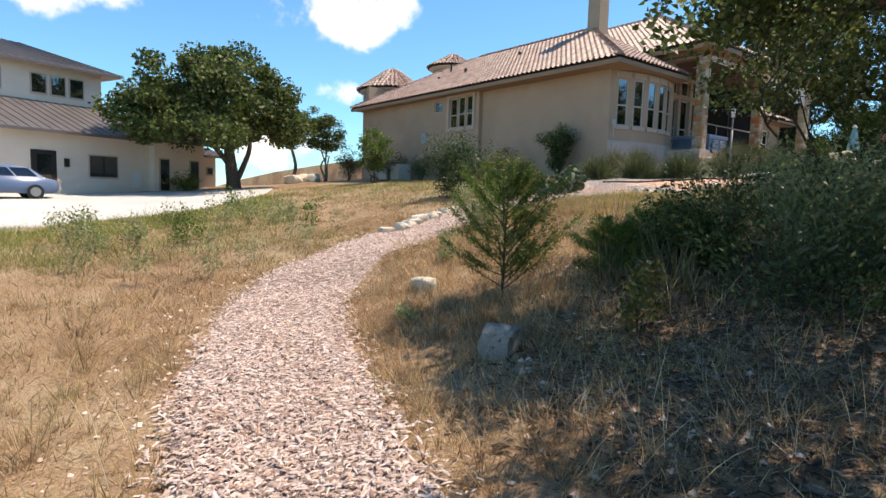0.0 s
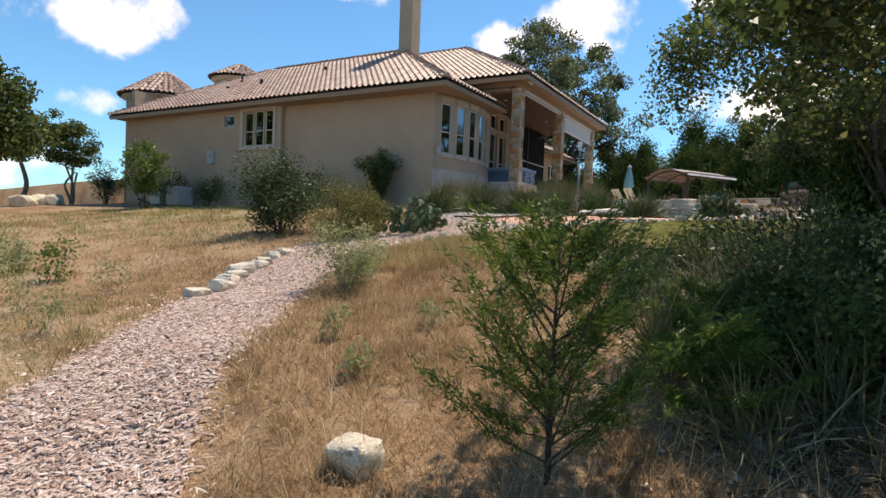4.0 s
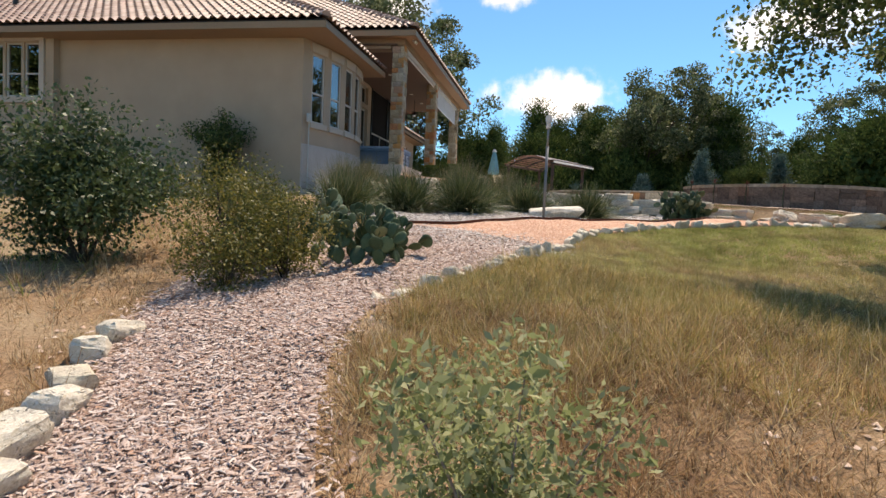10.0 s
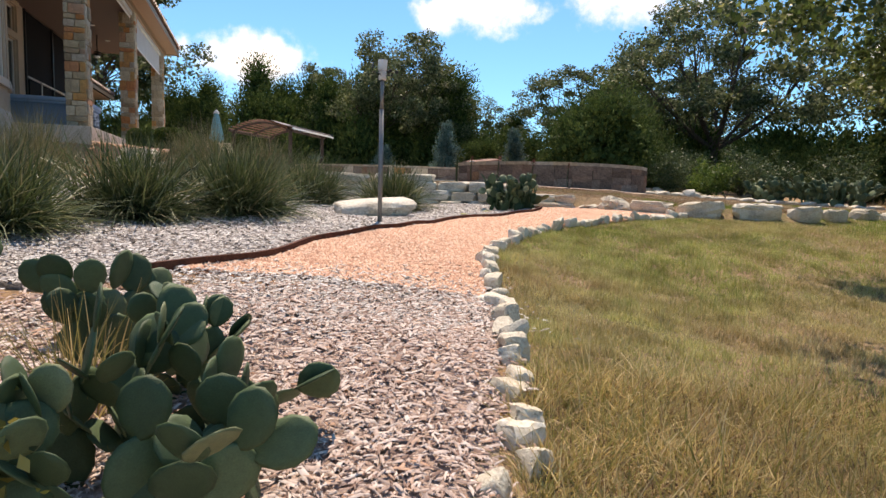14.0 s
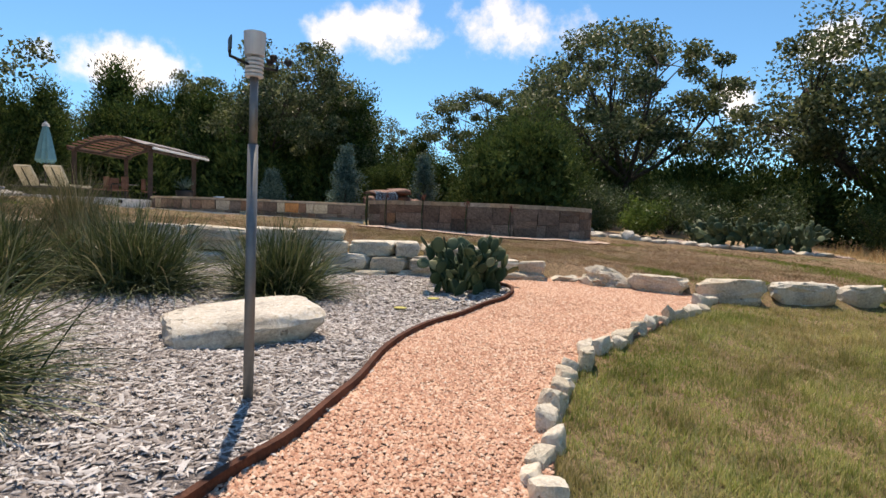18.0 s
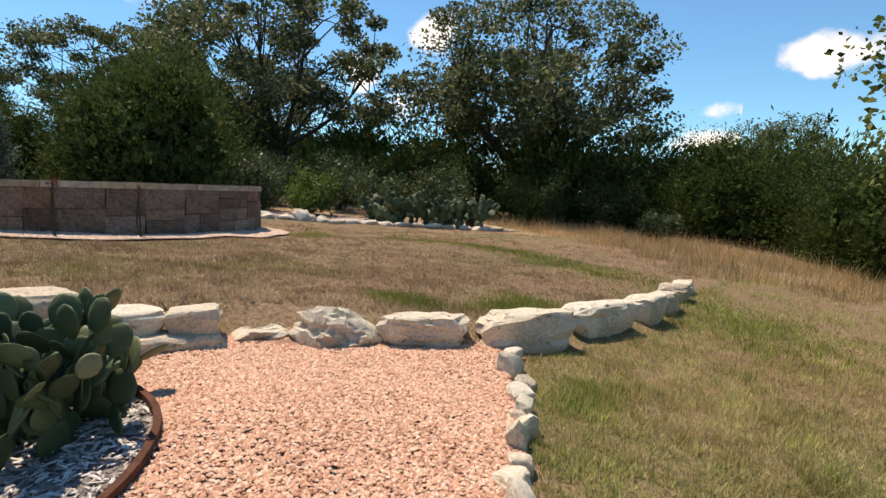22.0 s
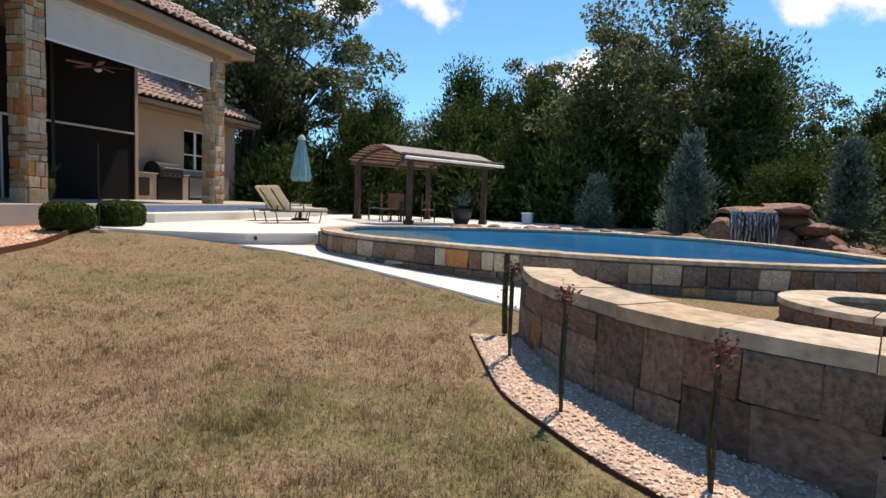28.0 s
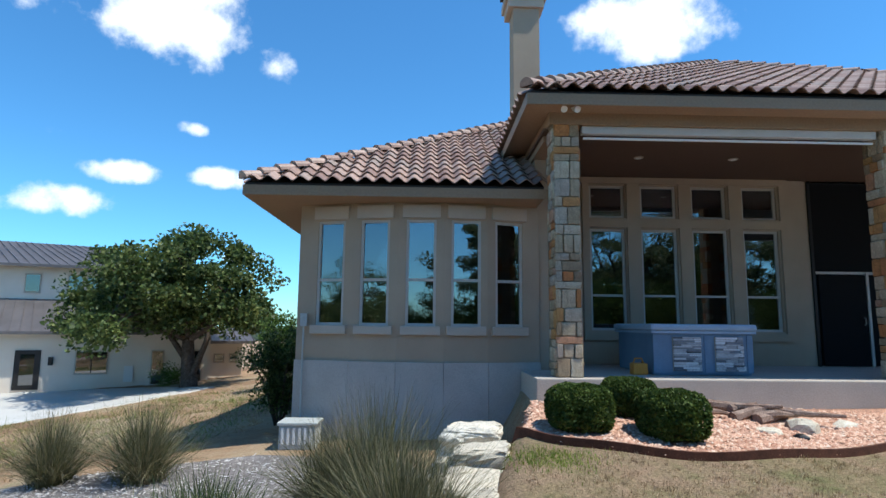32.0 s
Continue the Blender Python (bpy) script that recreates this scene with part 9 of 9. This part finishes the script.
ROUTE = [(0, 0), (.7, 1.6), (1.6, 3.6), (2.8, 5.3), (4.6, 7.4), (6.5, 8.9), (8.9, 9.7), (11, 9.8), (13.3, 9.2), (16.1, 7.9), (19, 4.8), (21.8, 2.4), (22.9, 2.7), (24.2, 4)]


def chips(name, poly, n, mat, label, size, rnd, lift=.03, near=None, reach=3.0, fall=2.5, blur=.02):
    """Loose flat splinters of wood."""
    p = scatter(poly, n, rnd, near, reach, fall) + rnd.normal(size=(n, 2)) * blur
    n = len(p)
    c = np.c_[p, ground(p[:, 0], p[:, 1]) + lift + rnd.random(n) * .016]
    a = rnd.random(n) * 2 * math.pi
    aim = np.stack([np.cos(a), np.sin(a), rnd.normal(size=n) * .2], 1)
    L = size * (0.5 + rnd.random(n) ** 2 * 1.3)
    W = L * (0.15 + .22 * rnd.random(n))
    side = np.stack([-np.sin(a), np.cos(a), rnd.normal(size=n) * .25], 1)
    up = np.array([0, 0, 1.0])
    e, s = aim * (L / 2)[:, None], side * (W / 2)[:, None]
    h = up * .004
    v = np.stack([c - e - s * .6, c + e - s * .8, c + e * .94 + s * .5, c - e * .9 + s, c - e * .5 + h * 1.6, c + e * .55 + h * 1.6], 1)
    quad = np.array([(0, 1, 5, 4), (2, 3, 4, 5)])
    faces = (np.arange(n)[:, None, None] * 6 + quad[None]).reshape(-1, 4)
    ob = arrays(name, v.reshape(-1, 3), faces, mat)
    return tagged(ob, label, "mulch", kind="stuff")


rnd = np.random.default_rng(17)
chips("mulch_chips", MULCH, 84000, M["chips"], "loose pale pinkish shredded wood chips on the footpath", .055, rnd, near=ROUTE, reach=2.0, fall=2.2, blur=.09)
chips("bed_chips", BED, 60000, M["grey_chips"], "loose silver-grey weathered wood chips in the bed", .066, rnd, near=[(14.5, 9.5), (17, 8.6), (20, 6)], reach=2.5, fall=1.8)
chips("far_bed_chips", FAR_BED, 2500, M["chips"], "pale wood chips in the far bed", .16, rnd)


def pebbles(name, poly, n, mat, label, size, rnd, lift=.03, near=None, reach=2.0, fall=2.0):
    """Crushed gravel: small irregular octahedra."""
    p = scatter(poly, n, rnd, near, reach, fall)
    n = len(p)
    s = size * (0.55 + .9 * rnd.random(n))
    c = np.c_[p, ground(p[:, 0], p[:, 1]) + lift + rnd.random(n) * .012]
    base = np.array([(1, 0, 0), (0, 1, 0), (-1, 0, 0), (0, -1, 0), (0, 0, .7), (0, 0, -.5)], float)
    v = base[None] * (.75 + .5 * rnd.random((n, 6, 1))) + rnd.normal(size=(n, 6, 3)) * .12
    a = rnd.random(n) * 6.28
    x = v[..., 0] * np.cos(a)[:, None] - v[..., 1] * np.sin(a)[:, None]
    y = v[..., 0] * np.sin(a)[:, None] + v[..., 1] * np.cos(a)[:, None]
    v = np.stack([x, y, v[..., 2]], -1) * (s / 2)[:, None, None] + c[:, None]
    tri = np.array([(0, 1, 4), (1, 2, 4), (2, 3, 4), (3, 0, 4)])
    ob = arrays(name, v.reshape(-1, 3), (np.arange(n)[:, None, None] * 6 + tri[None]).reshape(-1, 3), mat)
    return tagged(ob, label, "gravel", kind="stuff")


pebbles("path_gravel_stones", GRAVEL, 120000, M["pink_gravel"], "loose pink crushed granite on the footpath", .024, rnd, near=[(15, 8.6), (17, 7.6), (19, 5.2), (20, 3.6)], reach=1.2, fall=2.5)
# ground under the oaks; dark leaves laid thick here to deepen its shade
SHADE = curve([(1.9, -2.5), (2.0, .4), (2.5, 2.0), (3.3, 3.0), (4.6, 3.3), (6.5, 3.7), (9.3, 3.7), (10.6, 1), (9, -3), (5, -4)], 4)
chips("leaf_litter", SHADE, 46000, M["shade_litter"], "fallen dead leaves and twigs, darkened to deepen the shade", .09, rnd, .0, blur=.35)
chips("mixed_chips", [(13.6, 11.2), (14.8, 10.6), (15.0, 8.05), (13.6, 8.4)], 5200, M["grey_chips"], "grey wood chips where mulch and gravel meet", .06, rnd, blur=.2)
pebbles("patio_bed_stones", PATIO_BED, 12000, M["pink_gravel"], "loose pink gravel in the patio bed", .05, rnd)
pebbles("spa_bed_stones", SPA_BED, 34000, M["pale_gravel"], "loose pale gravel along the stone wall", .024, rnd)
pebbles("path_edge_stones", PATH_WEST + [(x - .6, y + .5) for x, y in reversed(PATH_WEST)], 500, M["pale_gravel"], "scattered small pale stones beside the path", .04, rnd, near=ROUTE, reach=2.5, fall=1.5, lift=.0)
pebbles("slope_stones", [(1.5, 1.5), (7, 6.5), (11, 8), (8, 5), (5, 2.5), (2.5, .5)], 500, M["pale_gravel"], "scattered small pale stones in the dry grass", .045, rnd, lift=-.004)


LUMPS = np.random.default_rng(5).random((128, 128))


def lumpy(p, size):
    """Smooth random patches between 0 and 1 over the plan."""
    q = np.asarray(p) / size + 40
    i = np.floor(q).astype(int)
    f = q - i
    f = f * f * (3 - 2 * f)
    g = lambda a, b: LUMPS[(i[:, 0] + a) % 128, (i[:, 1] + b) % 128]
    return (g(0, 0) * (1 - f[:, 0]) + g(1, 0) * f[:, 0]) * (1 - f[:, 1]) + (g(0, 1) * (1 - f[:, 0]) + g(1, 1) * f[:, 0]) * f[:, 1]


def blades(name, pts, high, width, mat, label, rnd, seg=2, lean=1.25, bend=.75, low=.3, bare=.2):
    """Long grass: leaning, bent blades, taller and shorter in patches, with bare spots."""
    a, b = lumpy(pts, .9), lumpy(pts, .27)
    keep = (.6 * a + .4 * b > bare) | (rnd.random(len(pts)) < .25)
    pts, grow = pts[keep], (.5 + .75 * (.5 * a + .5 * b))[keep]
    n = len(pts)
    b = np.c_[pts[:, :2], ground(pts[:, 0], pts[:, 1]) - .02]
    a = rnd.random(n) * 6.28
    t = lean * rnd.random(n) ** .7
    aim = np.stack([np.cos(a) * t, np.sin(a) * t, np.ones(n)], 1)
    if pts.shape[1] > 2:
        aim[:, :2] = aim[:, :2] * .55 + pts[:, 2:4] * .42 * lean
        grow = grow * pts[:, 4]
    L = high * grow * (low + (1 - low) * rnd.random(n))
    v, f = ribbons(b, aim, L, width * (.7 + .6 * rnd.random(n)), bend * rnd.random(n), rnd, seg)
    return tagged(arrays(name, v, f, mat), label, "grass", kind="stuff")


def turf(name, pts, high, width, mat, label, rnd, lean=1.3):
    """Short turf: a splayed triangle for each blade."""
    n = len(pts)
    b = np.c_[pts, ground(pts[:, 0], pts[:, 1]) - .005]
    a = rnd.random(n) * 6.28
    t = lean * rnd.random(n)
    aim = np.stack([np.cos(a) * t, np.sin(a) * t, np.ones(n)], 1)
    aim /= np.linalg.norm(aim, axis=1, keepdims=True)
    L = (high * (.4 + .9 * lumpy(pts, .35)) * (.5 + .7 * rnd.random(n)))[:, None]
    s = np.stack([-np.sin(a), np.cos(a), np.zeros(n)], 1) * (width * (.6 + .8 * rnd.random(n)))[:, None] / 2
    v = np.stack([b - s, b + s, b + aim * L], 1).reshape(-1, 3)
    return tagged(arrays(name, v, np.arange(3 * n).reshape(n, 3), mat), label, "grass", kind="stuff")


def clumped(p, rnd, k, spread):
    """Gathers points into tufts: x, y, the way out of the tuft, and its vigour."""
    m = max(1, len(p) // k)
    c = p[rnd.integers(0, len(p), m)]
    w = rnd.integers(0, m, len(p))
    o = rnd.normal(size=(len(p), 2))
    size = .55 + .8 * rnd.random(m)
    return np.c_[c[w] + o * spread * size[w][:, None], o, size[w]]


def clear_of(p, *polys):
    for q in polys:
        e = p[:, :2] + rnd.normal(size=(len(p), 2)) * .07
        p = p[~inside(q, e[:, 0], e[:, 1])]
    return p


WEST_FIELD = [(-9, -3), (-.6, -3), (0, 0), (.5, 2.6), (1.4, 5.5), (3.2, 8), (5.8, 9.6), (8.7, 11.1), (11, 12.2), (15, 13), (20, 14.5), (20.5, 24), (17, 32), (13, 31), (9.6, 25), (5.8, 20.2), (1, 18), (-9, 19)]
EAST_FIELD = [(1.0, -3), (1.2, 0), (1.8, 2.7), (3.3, 5.9), (5.2, 7.6), (8.2, 9.3), (9.6, 9.7), (10.9, 9.6), (10.6, 7), (11, 3), (12.5, -2), (12, -5), (4, -5)]
p = clear_of(clumped(scatter(WEST_FIELD, 66000, rnd, ROUTE, 1.5, 2.6), rnd, 44, .05), MULCH)
blades("dry_grass_west", p, .32, .0048, M["field_blade"], "long dry straw-coloured grass beside the path", rnd)
p = clear_of(clumped(scatter(WEST_FIELD, 30000, rnd), rnd, 30, .16), MULCH, DRIVE)
blades("dry_grass_far", p, .3, .014, M["field_blade"], "dry straw-coloured grass on the slope", rnd, 1)
p = clear_of(clumped(scatter([(-8, 10), (1, 10), (4, 10.8), (6, 13), (10.5, 25.5), (5.8, 20), (1, 17.8), (-8, 19)], 26000, rnd), rnd, 30, .2), MULCH, DRIVE)
blades("green_grass_far", p, .55, .012, M["weedy_blade"], "taller greenish grass near the driveway", rnd, 1)
def thinned(p, keep):
    q = p + rnd.normal(size=p.shape) * .4
    return p[~inside(SHADE, q[:, 0], q[:, 1]) | (rnd.random(len(p)) < keep)]


p = thinned(clear_of(clumped(scatter(EAST_FIELD, 92000, rnd, ROUTE, 2.2, 2.4), rnd, 44, .05), MULCH), .5)
blades("dry_grass_east", p, .33, .0048, M["field_blade"], "long dry straw-coloured grass on the bank", rnd)
p = thinned(clear_of(clumped(scatter(EAST_FIELD, 22000, rnd), rnd, 30, .12), MULCH), .45)
blades("dry_grass_bank", p, .36, .008, M["field_blade"], "dry grass on the shaded bank", rnd, 1)
p = clear_of(clumped(scatter([(8.6, 9.3), (10.9, 9.5), (12.3, 8.85), (12.9, 8.5), (12.4, 6.5), (12, 4.5), (10.5, 4.5), (9, 6.5)], 44000, rnd), rnd, 44, .055), MULCH)
blades("olive_grass", p, .33, .005, M["olive_blade"], "unmown olive-green grass where the lawn begins", rnd)
for poly, n in ((EAST_FIELD, 66000), (WEST_FIELD, 56000), ([(8.6, 9.3), (10.9, 9.5), (12.3, 8.85), (12.9, 8.5), (12.4, 6.5), (12, 4.5), (10.5, 4.5), (9, 6.5)], 26000)):
    p = clear_of(scatter(poly, n, rnd, ROUTE, 2.5, 2.4), MULCH)
    blades("grass_thatch", p, .2, .006, M["thatch"], "matted dead brown grass between the tufts", rnd, 1, 3.2, .2, .5, .0)
    blades("grass_fill", p[: n // 2], .2, .0045, M["field_blade"], "short dry grass between the tufts", rnd, 2, 1.6, .8, .4, .0)
p = clear_of(scatter(EAST_FIELD, 1500, rnd, ROUTE, 3.0, 2.0), MULCH)
blades("seed_stems", p, .75, .0035, M["straw"], "thin pale seed stems standing over the dry grass", rnd, 4, .7, .5, .5, .0)
p = clear_of(scatter(WEST_FIELD, 900, rnd, ROUTE, 3.0, 2.0), MULCH)
blades("seed_stems", p, .65, .0035, M["straw"], "thin pale seed stems standing over the dry grass", rnd, 4, .7, .5, .5, .0)
LOWER_LAWN = [(x - .03, y - .03) for x, y in BORDER] + [(18.95, 1.6), (18.55, .7), (18.3, 0), (18.15, -2.2), (17.2, -6), (14, -7), (11.5, 3), (11, 7)]
p = scatter(LOWER_LAWN, 230000, rnd, ROUTE, 2.0, 3.2)
k = len(p) // 2
p[:k] = clumped(p[:k], rnd, 16, .035)[:, :2]
turf("lower_lawn_grass", p, .085, .007, M["green_blade"], "short green-brown turf of the lower lawn", rnd)
p = scatter([(17.6, -8), (18.3, -2.4), (18.75, -.2), (19.2, .9), (19.9, 1.75), (20.6, 2.3), (21.5, 2.75), (22.5, 4.2), (23.1, 5.2), (23.8, 6.6), (24.9, 8.8), (25.4, 11.2), (25.8, 11.35), (26.7, 11.0), (27.9, 10.85), (29.3, 11.15), (30.5, 11.65), (32.4, 12.5), (32.4, 11.1), (33.0, 9.4), (32.1, 7.1), (31.1, 5.5), (30.2, 4.2), (29.6, 3.7), (28.6, 3.85), (27.1, 3.35), (26.3, 2.85), (25.7, 2.2), (25.3, 1.4), (25.1, .4), (25.05, -.6), (25.3, -1.8), (25.9, -2.8), (26.9, -3.55), (29, -3.9), (31, -4.6), (29.8, -5.2), (28.6, -6.6), (26.3, -9.2), (24.5, -10.6), (20.5, -11)], 340000, rnd, ROUTE, 2.0, 3.8)
k = len(p) // 2
p[:k] = clumped(p[:k], rnd, 18, .03)[:, :2]
turf("upper_lawn_grass", p, .06, .0065, M["lawn_blade"], "short parched brown turf of the upper lawn", rnd, 1.6)
p = scatter([(18.2, -3), (18.3, -1.2), (20.5, -2), (24.8, -3.6), (25.0, -6), (21, -6.4)], 30000, rnd)
turf("green_lawn_streak", p[line_distance([(18.5, -2.0), (19.9, -2.9), (21.3, -4.2), (22.6, -4.9), (24.4, -4.6)], p) < .1 + .75 * rnd.random(len(p)) ** 1.6], .075, .012, M["lush_blade"], "streak of greener watered turf", rnd)
p = np.concatenate([rnd.normal(size=(n, 2)) * np.array(s) + np.array(c) for n, c, s in ((3500, (19.75, .95), (.3, .3)), (5000, (17.6, -.9), (.6, .7)), (2500, (17.75, 5.0), (.25, .4)), (1800, (18.55, 2.5), (.2, .3)), (1500, (25.6, 10.9), (.25, .2)), (1500, (25.5, -2.9), (.3, .3)), (1600, (20.6, 1.6), (.25, .15)))])
p = clear_of(p, GRAVEL, SPA_BED, PATIO_BED)
turf("green_lawn_tufts", p, .075, .01, M["lush_blade"], "tufts of greener turf at the edges of the lawn", rnd)
p = clear_of(clumped(scatter([(-9, 13.5), (1, 14.3), (6.5, 17.5), (9.5, 23.5), (10.3, 26.3), (6, 20.9), (1.2, 18.5), (-9, 20.5)], 22000, rnd), rnd, 26, .2), DRIVE)
blades("verge_grass", p, .3, .016, M["lush_blade"], "fresh green grass along the driveway", rnd, 1)
p = clear_of(clumped(scatter([(9, 13), (15, 14), (19.5, 15.5), (20, 24), (16, 31), (12.5, 29.5), (9.8, 24)], 14000, rnd), rnd, 26, .2), DRIVE)
blades("slope_grass", p, .4, .014, M["weedy_blade"], "greenish grass on the slope beside the house", rnd, 1)
p = clumped(scatter([(18.4, -3.5), (20, -8), (24, -11.6), (26.5, -12.5), (24, -15), (18, -14), (14.5, -11), (14, -6)], 20000, rnd), rnd, 26, .16)
blades("meadow_grass", p, .55, .013, M["dry_blade"], "tall dry meadow grass beyond the lawn", rnd, 1, .5)
